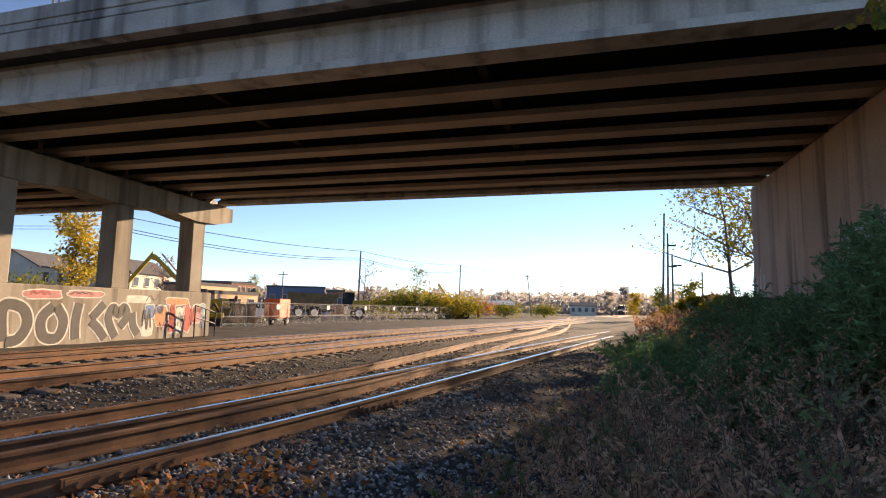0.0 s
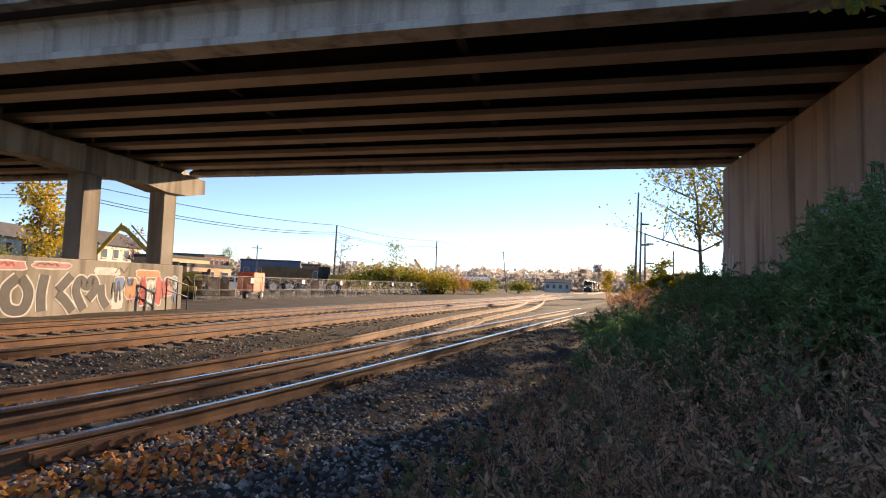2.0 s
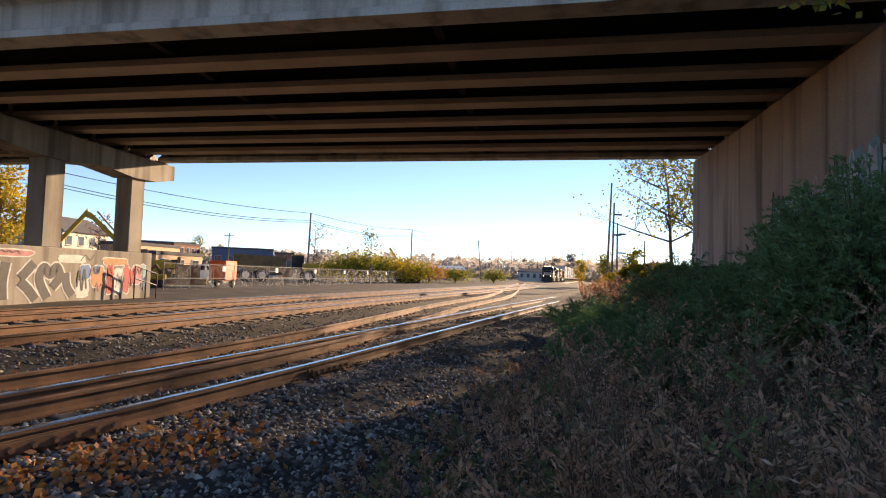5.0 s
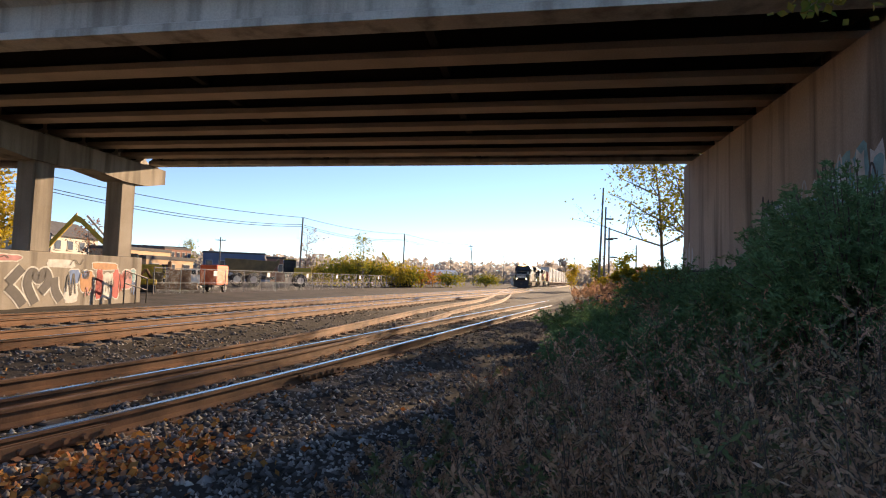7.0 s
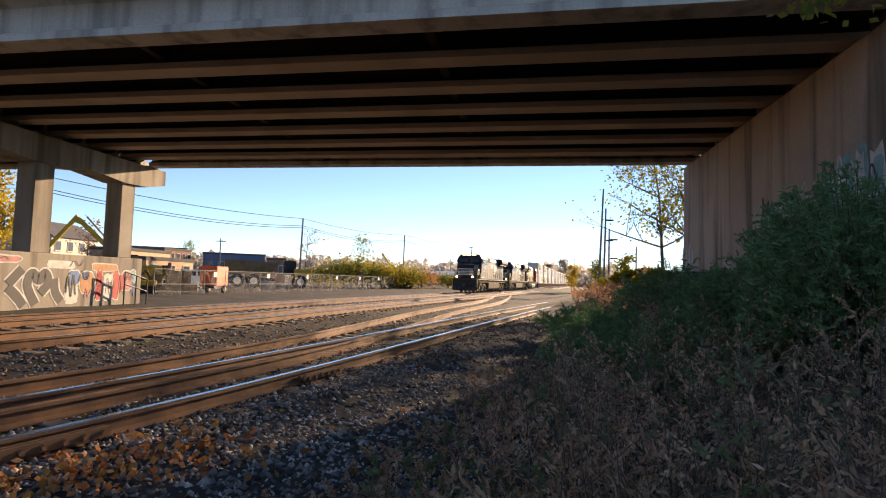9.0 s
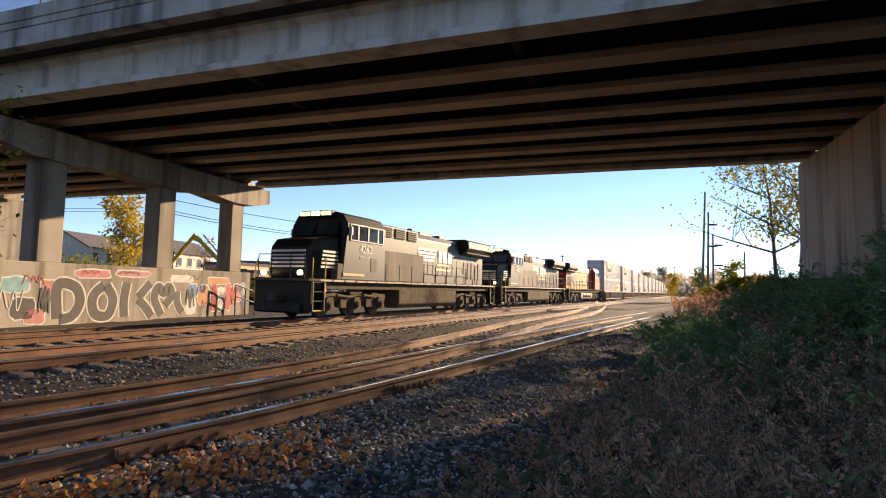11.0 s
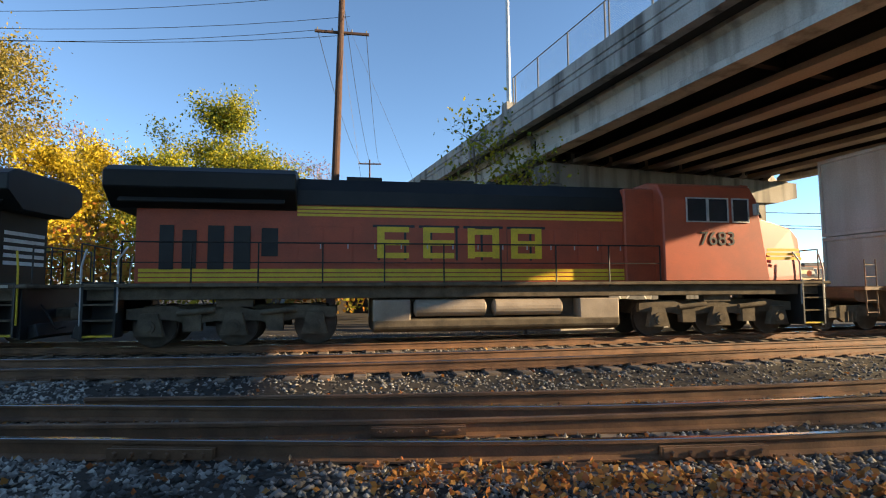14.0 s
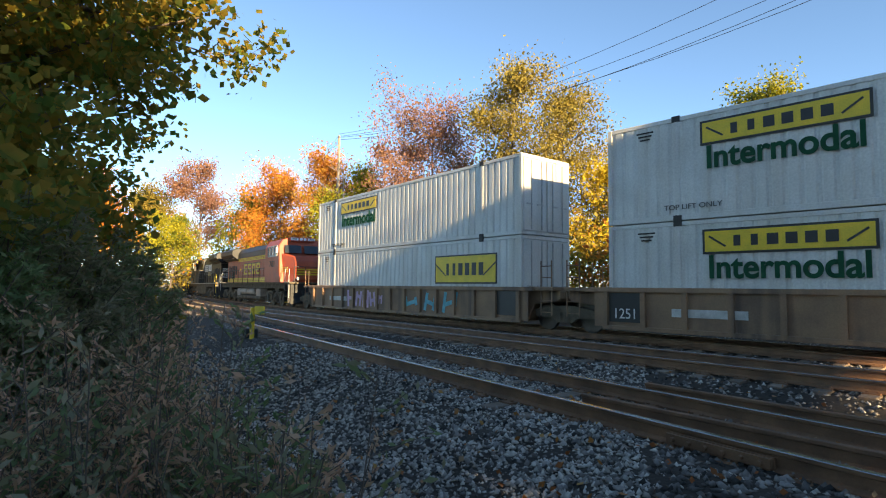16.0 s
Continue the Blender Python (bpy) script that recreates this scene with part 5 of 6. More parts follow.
# ---- loose stones and leaves ----
def stones(name, label, pts, lo, hi, material):
    base = np.array([(1, 0, 0), (-1, 0, 0), (0, 1, 0), (0, -1, 0), (0, 0, 1), (0, 0, -1)], float)
    tri = np.array([(0, 2, 4), (2, 1, 4), (1, 3, 4), (3, 0, 4), (2, 0, 5), (1, 2, 5), (3, 1, 5), (0, 3, 5)])
    n = len(pts)
    s = rng.uniform(lo, hi, n)[:, None, None] * rng.uniform(0.55, 1.2, (n, 6, 1)) * rng.uniform(0.6, 1.3, (n, 1, 3))
    a = rng.uniform(0, 2 * math.pi, n)
    V = base[None] * s
    V[..., 2] *= 0.8
    V += rng.normal(size=V.shape) * (lo * 0.22)
    c, d = np.cos(a)[:, None], np.sin(a)[:, None]
    V = np.stack([V[..., 0] * c - V[..., 1] * d, V[..., 0] * d + V[..., 1] * c, V[..., 2]], -1) + np.asarray(pts)[:, None, :]
    F = (tri[None] + 6 * np.arange(n)[:, None, None]).reshape(-1, 3)
    me = bpy.data.meshes.new(name)
    me.vertices.add(6 * n)
    me.vertices.foreach_set("co", V.ravel())
    me.loops.add(3 * len(F))
    me.loops.foreach_set("vertex_index", F.ravel())
    me.polygons.add(len(F))
    me.polygons.foreach_set("loop_start", np.arange(0, 3 * len(F), 3))
    me.update(calc_edges=True)
    me.materials.append(material)
    tagged(new(name, me), label, "stones", kind="stuff")


def near_ground(n, d0, d1, az0, az1, power=1.6):
    out = []
    while len(out) < n:
        az, d = rng.uniform(az0, az1), d0 + (d1 - d0) * rng.random() ** power
        x, y = polar(az, d)
        out.append((x, y, ground_z(x, y)))
    return out


stones("ballast_stones", "dark angular ballast stones around the tracks", near_ground(50000, 2.2, 22, -24, 138), 0.022, 0.052, STONE)
PALE = mat("pale stones and litter", (0.48, 0.435, 0.37), 0.85, color2=(0.33, 0.29, 0.24), scale=2, fine=40, bump=0.2, rand=0.4)
stones("pale_stones", "scattered pale stones on the gravel path", near_ground(6500, 2.2, 13, -20, 138), 0.016, 0.04, PALE)
stones("pale_litter", "pale chips and dry litter on the gravel", near_ground(22000, 2.4, 14, 88, 142, 1.3), 0.016, 0.042, PALE)
stones("path_litter", "pale chips and dry litter at the foot of the weeds", near_ground(7000, 2.3, 9, -32, 60, 1.3), 0.012, 0.03, PALE)
L_FALLEN = leaf_mat("fallen leaves", [(0.4, 0.14, 0.03), (0.46, 0.24, 0.07), (0.34, 0.1, 0.03), (0.36, 0.25, 0.15), (0.22, 0.12, 0.06)], 0.2)
pts = [(x, y, z + 0.03) for x, y, z in near_ground(1900, 2.2, 13, -20, 138)]
for _ in range(1000):           # drift of leaves against the near rail of the siding
    t = rng.random()
    x, y = -1.35 - 2.35 * t + rng.normal() * 0.22, 4.75 - 2.75 * t + rng.normal() * 0.22
    pts.append((x, y, ground_z(x, y) + 0.03 + 0.05 * rng.random()))
fl = thing("fallen_leaves", "fallen orange and yellow leaves on the gravel", "leaves", kind="stuff")
leaf_mesh("leaf_litter", pts, 0.065, L_FALLEN, 1.0, [(rng.normal() * 0.8, rng.normal() * 0.8, 0.15) for _ in pts], fl)


# ---- poles, wires, bridge railing ----
WOODPOLE = mat("weathered pole timber", (0.085, 0.04, 0.025), 0.9, color2=(0.055, 0.028, 0.018), scale=5, fine=40, bump=0.3)
GREYPOLE = mat("grey pole timber", (0.2, 0.18, 0.16), 0.9, color2=(0.13, 0.115, 0.1), scale=5, fine=40, bump=0.3)
GALV = mat("galvanised steel", (0.5, 0.5, 0.49), 0.5, 0.5, color2=(0.4, 0.4, 0.4), scale=4, fine=40, bump=0.05)
DULL = mat("dull fence steel", (0.26, 0.255, 0.25), 0.7, 0.1, color2=(0.18, 0.175, 0.17), scale=4, fine=40, bump=0.05)
WIRE = mat("dark cable", (0.03, 0.03, 0.03), 0.6, scale=3, bump=0)


def utility_pole(label, x, y, height, r=0.15, arms=((-0.8, 2.6),), lean=(0, 0), material=None, arm_rz=0.0, z0=-0.5):
    ob = thing("utility_pole", label, "utility pole")
    bm = bmesh.new()
    top = Vector((x + lean[0], y + lean[1], height))
    cyl(bm, (x, y, z0), tuple(top), r, r * 0.65, n=12)
    part("shaft", bm, material or WOODPOLE, ob)
    for dz, w in arms:
        bm = bmesh.new()
        box(bm, (top.x, top.y, top.z + dz), (w, 0.12, 0.14), arm_rz)
        bevel(bm, 0.015)
        a = part("crossarm", bm, material or WOODPOLE, ob)
        for k in (-0.45, -0.18, 0.18, 0.45):
            bm = bmesh.new()
            cx, cy = top.x + math.cos(arm_rz) * w * k, top.y + math.sin(arm_rz) * w * k
            cyl(bm, (cx, cy, top.z + dz + 0.07), (cx, cy, top.z + dz + 0.22), 0.045, 0.03, n=8)
            part("insulator", bm, GREYPOLE, a)
    return top


def wire(a, b, sag, r=0.014, n=14):
    """A sagging cable between two points."""
    a, b = Vector(a), Vector(b)
    pts = [a.lerp(b, i / n) - Vector((0, 0, sag * 4 * (i / n) * (1 - i / n))) for i in range(n + 1)]
    vs, fs, k = [], [], 4
    side = (b - a).cross(Vector((0, 0, 1))).normalized()
    for p in pts:
        vs += [tuple(p + side * (r * math.cos(w)) + Vector((0, 0, r * math.sin(w)))) for w in (0, math.pi / 2, math.pi, 1.5 * math.pi)]
    fs = [(i * k + j, i * k + (j + 1) % k, (i + 1) * k + (j + 1) % k, (i + 1) * k + j) for i in range(n) for j in range(k)]
    me = bpy.data.meshes.new("overhead_wire")
    me.from_pydata(vs, [], fs)
    me.materials.append(WIRE)
    ob = new("overhead_wire", me)
    return tagged(ob, "thin dark overhead cable between poles", "cable", "overhead wires")


px, py = polar(66.7, 29)
BIG = utility_pole("tall reddish wooden utility pole with a crossarm", px, py, 17.6, 0.25, ((-2.4, 2.9),), (0.35, 0.4), None, radians(65.6))
fx, fy = polar(62.7, 62)
FARP = utility_pole("distant utility pole with one crossarm", fx, fy, 16.4, 0.13, ((-0.5, 2.6),), (0, 0), None, radians(62))
lx, ly = polar(119.4, 52)
LP = utility_pole("pale wooden utility pole among the trees", lx, ly, 15.6, 0.16, (), (0.2, 0), PALEBARK)
kx, ky = polar(127.6, 88)
LP2 = utility_pole("pale utility pole far along the line", kx, ky, 14.6, 0.17, (), (0, 0), PALEBARK)
armz = BIG.z - 2.35
for k, dz in ((-1.3, 0), (1.3, 0), (0, 2.2), (0.4, 0.9)):
    a = (BIG.x + math.cos(radians(65.6)) * k, BIG.y + math.sin(radians(65.6)) * k, armz + dz)
    wire(a, (LP.x + k * 0.3, LP.y, LP.z - 0.3 + dz * 0.2), 1.6, 0.016)
    if dz != 0.9:
        wire(a, (FARP.x + k * 0.7, FARP.y + k * 0.5, FARP.z - 0.4), 1.0, 0.016)
for k in (-0.6, 0.1, 0.7):
    wire((LP.x, LP.y, LP.z - 0.3 - 0.4 * k), (LP2.x, LP2.y, LP2.z - 0.2 - 0.5 * k), 1.2, 0.016)
wire((BIG.x, BIG.y, BIG.z - 1.2), (BIG.x + 8.0, BIG.y + 2.5, 0.0), 0.05, 0.012)
wire((BIG.x, BIG.y, BIG.z - 2.8), (BIG.x + 2.5, BIG.y + 1.0, 0.0), 0.05, 0.012)

# lamp post and chain-link railing on the near parapet
TOPZ = SOFFIT + 2.35
EDGE = PA - SK * 0.6
lamp = thing("street_lamp", "tall pale metal street lamp post on the bridge parapet", "street lamp")
b0 = EDGE + AX * -0.6
bm = bmesh.new()
cyl(bm, (b0.x, b0.y, TOPZ - 0.2), (b0.x, b0.y, TOPZ + 8.5), 0.11, 0.06, n=14)
part("post", bm, GALV, lamp)
bm = bmesh.new()
pipe(bm, [(b0.x, b0.y, TOPZ + 8.4), (b0.x + SK.x, b0.y + SK.y, TOPZ + 8.9), (b0.x + SK.x * 2, b0.y + SK.y * 2, TOPZ + 8.95)], 0.04, 8)
part("arm", bm, GALV, lamp)
bm = bmesh.new()
box(bm, (b0.x + SK.x * 2.2, b0.y + SK.y * 2.2, TOPZ + 8.92), (0.28, 0.7, 0.14), S_RZ - math.pi / 2)
bevel(bm, 0.03)
part("lantern", bm, GALV, lamp)
bm = bmesh.new()
box(bm, (b0.x, b0.y, TOPZ - 0.12), (0.5, 0.5, 0.9), B_RZ)
bevel(bm, 0.03)
part("plinth", bm, PARAPET, lamp, "concrete plinth")
FH = 1.35
for side, e0 in ((0, PA - SK * 0.58), (1, PA + SK * (bridge_w + 0.58))):
    fence = thing("bridge_railing", "chain-link safety railing on the bridge parapet", "railing")
    n = 13
    L0, L1 = -0.2, SPAN + 1.0
    for i in range(n + 1):
        for dd in ((0.0,) if i % 3 else (0.0, 0.22)):
            q = e0 + AX * (L0 + (L1 - L0) * i / n + dd)
            bm = bmesh.new()
            cyl(bm, (q.x, q.y, TOPZ - 0.05), (q.x, q.y, TOPZ + FH), 0.03, n=8)
            part("post", bm, GREYPOLE, fence)
    for zz in (0.08, FH):
        bm = bmesh.new()
        a, b = e0 + AX * L0, e0 + AX * L1
        cyl(bm, (a.x, a.y, TOPZ + zz), (b.x, b.y, TOPZ + zz), 0.022, n=6)
        part("rail_bar", bm, GREYPOLE, fence)
    vs, fs = [], []
    step, w = 0.075, 0.004
    for k in range(int((L1 - L0 + FH) / step)):
        for sg in (1, -1):
            s0 = L0 + k * step - (FH if sg > 0 else 0)
            u0, z0_, u1, z1_ = s0, 0.0, s0 + FH, FH
            if sg < 0:
                z0_, z1_ = FH, 0.0
                s0 = L0 + k * step - FH
                u0, u1 = s0, s0 + FH
            if u0 < L0 or u1 > L1:
                continue
            o = len(vs)
            for u, z in ((u0, z0_), (u1, z1_)):
                q = e0 + AX * u
                vs += [(q.x, q.y, TOPZ + z - w), (q.x, q.y, TOPZ + z + w)]
            fs.append((o, o + 2, o + 3, o + 1))
    me = bpy.data.meshes.new("chain_mesh")
    me.from_pydata(vs, [], fs)
    me.materials.append(GALV)
    ob = new("chain_mesh", me)
    ob.parent = fence
    tagged(ob, "woven wire mesh", kind="stuff")

# small yellow switch marker beside the siding
yx, yy = -12.5, -9.6
yz = ground_z(yx, yy)
mk_ = thing("marker_post", "short yellow marker post beside the siding", "post")
bm = bmesh.new()
cyl(bm, (yx, yy, yz - 0.1), (yx, yy, yz + 0.85), 0.06, n=12)
part("post", bm, YELLOW, mk_)
bm = bmesh.new()
box(bm, (yx + 0.02, yy + 0.24, yz + 0.78), (0.05, 0.3, 0.22))
bevel(bm, 0.01)
part("flag_plate", bm, YELLOW, mk_)
bm = bmesh.new()
box(bm, (yx - 0.3, yy - 0.25, yz + 0.12), (0.45, 0.35, 0.3), 0.6)
bevel(bm, 0.04)
part("switch_box", bm, BLACKP, mk_)

# rail joint bars
for lx_, ly_, Q, d in ((-2.4, 4.4, SIDING, 0.75), (-4.6, 2.9, CROSSOVER, 0.75), (-3.0, 8.6, CROSSOVER, -0.75), (-1.6, 7.9, SIDING, 0.75), (-6.2, 1.6, SIDING, 0.75)):
    P = shifted(Q, d)
    i = int(((P - (lx_, ly_)) ** 2).sum(1).argmin())
    t = P[min(i + 1, len(P) - 1)] - P[i - 1]
    a = math.atan2(t[1], t[0])
    jb = thing("joint_bar", "rusty bolted rail joint bar", "rail joint", "rail joints")
    for s in (1, -1):
        bm = bmesh.new()
        ox, oy = -math.sin(a) * 0.03 * s, math.cos(a) * 0.03 * s
        box(bm, (P[i][0] + ox, P[i][1] + oy, -0.125), (0.9, 0.03, 0.08), a)
        pb = part("bar", bm, RUST, jb)
        for k in range(6):
            bm = bmesh.new()
            cx, cy = P[i][0] + math.cos(a) * (k - 2.5) * 0.15 + ox * 1.3, P[i][1] + math.sin(a) * (k - 2.5) * 0.15 + oy * 1.3
            cyl(bm, (cx, cy, -0.125), (cx + ox * 1.6, cy + oy * 1.6, -0.125), 0.022, n=6)
            part("bolt", bm, RUST, pb)

# ---- graffiti on the crash wall and abutments ----
SPRAY = {k: mat(k + " spray paint", c, 0.7, color2=tuple(v * 0.7 for v in c), scale=4, fine=30, bump=0.05) for k, c in
         {"charcoal": (0.07, 0.062, 0.06), "white": (0.62, 0.6, 0.56), "pink": (0.5, 0.2, 0.2), "red": (0.5, 0.06, 0.05), "blue": (0.1, 0.2, 0.42), "orange": (0.5, 0.22, 0.08), "teal": (0.2, 0.4, 0.42), "green": (0.25, 0.35, 0.1)}.items()}


def face_shape(pts, origin, along, out, lift, material, parent, name="graffiti_shape"):
    """A flat painted outline on a wall; pts are (along the wall, height)."""
    bm = bmesh.new()
    A = [bm.verts.new(origin + along * u + out * lift + Vector((0, 0, z))) for u, z in pts]
    f = bm.faces.new(A)
    g = bmesh.ops.extrude_face_region(bm, geom=[f])
    bmesh.ops.translate(bm, vec=out * 0.003, verts=[v for v in g["geom"] if isinstance(v, bmesh.types.BMVert)])
    bmesh.ops.recalc_face_normals(bm, faces=bm.faces[:])
    return part(name, bm, material, parent)


def stroke(pts, width, origin, along, out, lift, material, parent):
    """A sprayed line of even width along the wall; pts are (along the wall, height)."""
    P = smooth_line(pts, 0.05, 3)
    L, R = shifted(P, width / 2), shifted(P, -width / 2)
    bm = bmesh.new()
    rows = [[bm.verts.new(origin + along * float(q[0]) + out * lift + Vector((0, 0, float(q[1])))) for q in pair] for pair in zip(L, R)]
    for a, b in zip(rows, rows[1:]):
        bm.faces.new((a[0], a[1], b[1], b[0]))
    bmesh.ops.recalc_face_normals(bm, faces=bm.faces[:])
    return part("graffiti_stroke", bm, material, parent)


def scrawl(u, z, w, h, seed, width, origin, along, out, lift, material, parent):
    """A looping tag: a zigzag of rounded swings."""
    r = random.Random(seed)
    n = r.randint(3, 6)
    pts = [(u - w / 2 + w * i / n + r.uniform(-0.06, 0.06) * w, z + (h / 2 if i % 2 else -h / 2) * r.uniform(0.55, 1.0)) for i in range(n + 1)]
    return stroke(pts, width, origin, along, out, lift, material, parent)


def blob(u, z, w, h, seed, n=14, rough=0.18, lean=0.0):
    r = random.Random(seed)
    out = []
    for i in range(n):
        a = 2 * math.pi * i / n
        k = 1 + r.uniform(-rough, rough)
        ca, sa = math.cos(a), math.sin(a)
        p = 0.55
        out.append((u + math.copysign(abs(ca) ** p, ca) * w / 2 * k + lean * sa * h / 2, z + math.copysign(abs(sa) ** p, sa) * h / 2 * k))
    return out


wface = wall_c + AX * (WALL_T / 2)
wo = wface - SK * (WALL_L / 2)
crash = [o for o in pier.children if o.name.startswith("crash_wall")][0]
PIECE = ((2.5, ((-0.42, -0.62), (-0.45, 0.6), (0.2, 0.52), (0.42, 0.0), (0.15, -0.55), (-0.3, -0.66))), (3.85, ((0.0, 0.6), (-0.42, 0.15), (-0.3, -0.5), (0.25, -0.58), (0.45, 0.05), (0.1, 0.62))),
         (5.0, ((-0.1, 0.72), (-0.2, 0.0), (-0.15, -0.7))), (5.55, ((0.5, 0.72), (-0.05, 0.12))), (5.6, ((-0.1, 0.0), (0.25, -0.3), (0.6, -0.72))),
         (6.75, ((-0.05, -0.68), (-0.45, 0.1), (-0.25, 0.58), (0.05, 0.25), (0.3, 0.6), (0.5, 0.2), (0.15, -0.25))), (7.6, ((-0.1, 0.35), (0.0, -0.2), (0.3, -0.62))))
for k, (u, pts) in enumerate(PIECE):
    for wd, lift, c in ((0.5, 0.004, "white"), (0.37, 0.0105, "charcoal")):
        stroke([(u + a, 0.42 + b) for a, b in pts], wd, wo, SK, AX, lift + 0.0008 * k, SPRAY[c], crash)
for k, (u, z, w, h, c) in enumerate(((0.6, 1.0, 0.9, 0.5, "teal"), (0.9, 0.2, 0.8, 0.7, "charcoal"), (1.7, 0.9, 0.5, 0.5, "pink"), (8.5, 0.8, 0.55, 0.6, "blue"), (8.4, 0.1, 0.6, 0.7, "white"), (9.2, 0.6, 0.7, 0.9, "orange"),
                                     (9.1, 0.9, 0.4, 0.35, "blue"), (9.9, 0.5, 0.4, 1.3, "red"), (10.4, 0.4, 0.5, 1.2, "white"), (10.9, 0.5, 0.4, 1.3, "red"), (10.2, 1.3, 1.5, 0.3, "orange"), (11.6, 0.7, 0.7, 0.9, "pink"),
                                     (12.0, 0.9, 0.35, 0.6, "teal"), (3.4, 1.45, 1.4, 0.3, "pink"), (5.2, 1.5, 1.6, 0.22, "pink"), (7.8, 1.35, 1.3, 0.25, "white"), (1.3, -0.1, 0.7, 0.5, "pink"), (2.0, 0.3, 0.3, 0.8, "red"))):
    face_shape(blob(u, z, w + 0.1, h + 0.1, 50 + k, 20, rough=0.1), wo, SK, AX, 0.0025, SPRAY["white"], crash)
    face_shape(blob(u, z, w, h, 50 + k, 20, rough=0.1), wo, SK, AX, 0.0065, SPRAY[c], crash)
for k, (u, z, w, h, wd, c) in enumerate(((0.5, 0.5, 0.8, 0.9, 0.035, "white"), (1.2, 1.2, 0.7, 0.4, 0.03, "red"), (1.6, 0.5, 0.35, 1.1, 0.05, "charcoal"), (8.35, 0.5, 0.5, 1.2, 0.07, "charcoal"), (9.0, 0.9, 0.6, 0.6, 0.03, "charcoal"),
                                         (8.6, 1.45, 0.7, 0.35, 0.03, "charcoal"), (9.9, 0.5, 0.3, 1.3, 0.08, "red"), (10.5, 0.45, 0.4, 1.0, 0.06, "white"), (10.6, 0.5, 0.4, 0.5, 0.03, "charcoal"), (11.3, 0.6, 0.35, 1.1, 0.05, "red"),
                                         (11.8, 0.9, 0.5, 0.5, 0.03, "charcoal"), (12.1, 0.3, 0.3, 0.8, 0.04, "blue"), (9.4, 0.2, 0.6, 0.6, 0.04, "pink"), (5.0, 1.55, 0.9, 0.2, 0.03, "charcoal"), (3.3, 1.5, 0.8, 0.22, 0.03, "red"))):
    scrawl(u, z, w, h, 400 + k, wd, wo, SK, AX, 0.016 + 0.0008 * k, SPRAY[c], crash)
for ab in [o for o in bpy.data.objects if o.name.startswith("bridge_abutment")]:
    wl = [o for o in ab.children if o.name.startswith("wall")][0]
    if "green" in ab["label"]:
        for k in range(9):
            face_shape(blob(1.2 + k * 0.62, 3.6 - 0.1 * k + 0.3 * math.sin(k), 0.6, 1.2, 200 + k, rough=0.25), AA, SK, -AX, 0.004, SPRAY["teal" if k % 3 else "white"], wl)
            face_shape(blob(1.2 + k * 0.62, 3.6 - 0.1 * k + 0.3 * math.sin(k), 0.38, 0.9, 220 + k, rough=0.3), AA, SK, -AX, 0.008, SPRAY["white" if k % 3 else "teal"], wl)
        for k in range(7):
            scrawl(1.5 + k * 0.8, 3.5 + 0.3 * math.sin(k), 0.9, 1.2, 440 + k, 0.06, AA, SK, -AX, 0.013 + 0.001 * k, SPRAY["white" if k % 2 else "charcoal"], wl)
        for k in range(4):
            face_shape(blob(13.8 + k * 0.45, 2.3 + 0.2 * (k % 2), 0.22, 1.1, 240 + k, rough=0.35), AA, SK, -AX, 0.004, SPRAY["white"], wl)
    else:
        for k in range(14):
            face_shape(blob(1.0 + k * 1.0, 1.6 + 0.5 * math.sin(k * 1.7), 1.0, 1.5, 260 + k, rough=0.3), PA - AX * 20, SK, AX, 0.004, SPRAY[("red", "pink", "white", "orange")[k % 4]], wl)

# ---- the yard and the town beyond the tracks ----
def xy(az, d):
    return Vector((*polar(az, d), 0))


FENCE_LINE = smooth_line([(-19.5, 25), (-15.6, 36.8), (-6.5, 64), (4, 97), (16, 137), (40, 215)], 1.0, 10)
S = np.r_[0, np.cumsum(np.hypot(*np.diff(FENCE_LINE, axis=0).T))]
yard = thing("chain_link_fence", "grey chain-link fence along the railway yard", "fence")
posts = []
for s in np.arange(13.5, S[-1], 2.6):
    posts.append(Vector((np.interp(s, S, FENCE_LINE[:, 0]), np.interp(s, S, FENCE_LINE[:, 1]), 0)))
for i, q in enumerate(posts):
    bm = bmesh.new()
    cyl(bm, (q.x, q.y, -0.5), (q.x, q.y, 1.42), 0.03, n=7)
    part("post", bm, DULL, yard)
    if i:
        o = posts[i - 1]
        for zz in (1.38, 0.35):
            bm = bmesh.new()
            cyl(bm, (o.x, o.y, zz), (q.x, q.y, zz), 0.022, n=6)
            part("rail_bar", bm, DULL, yard)
        if i % 3 == 0 and i < 34:
            bm = bmesh.new()
            m_ = (o + q) / 2
            box(bm, (m_.x, m_.y, 1.08), (0.45, 0.02, 0.4), math.atan2((q - o).y, (q - o).x))
            part("sign_plate", bm, WHITEP, yard, "small white sign plate")
vs, fs = [], []
for o, q in zip(posts, posts[1:]):
    if q.length > 95:
        break
    for k in range(26):
        for sg in (1, -1):
            a, b = o.lerp(q, k / 26), o.lerp(q, min(1, k / 26 + 0.55))
            za, zb = (-0.4, 1.36) if sg > 0 else (1.36, -0.4)
            n0 = len(vs)
            vs += [(a.x, a.y, za - 0.0022), (a.x, a.y, za + 0.0022), (b.x, b.y, zb - 0.0022), (b.x, b.y, zb + 0.0022)]
            fs.append((n0, n0 + 2, n0 + 3, n0 + 1))
me = bpy.data.meshes.new("chain_mesh")
me.from_pydata(vs, [], fs)
me.materials.append(GALV)
ob = new("chain_mesh", me)
ob.parent = yard
tagged(ob, "woven wire mesh", kind="stuff")

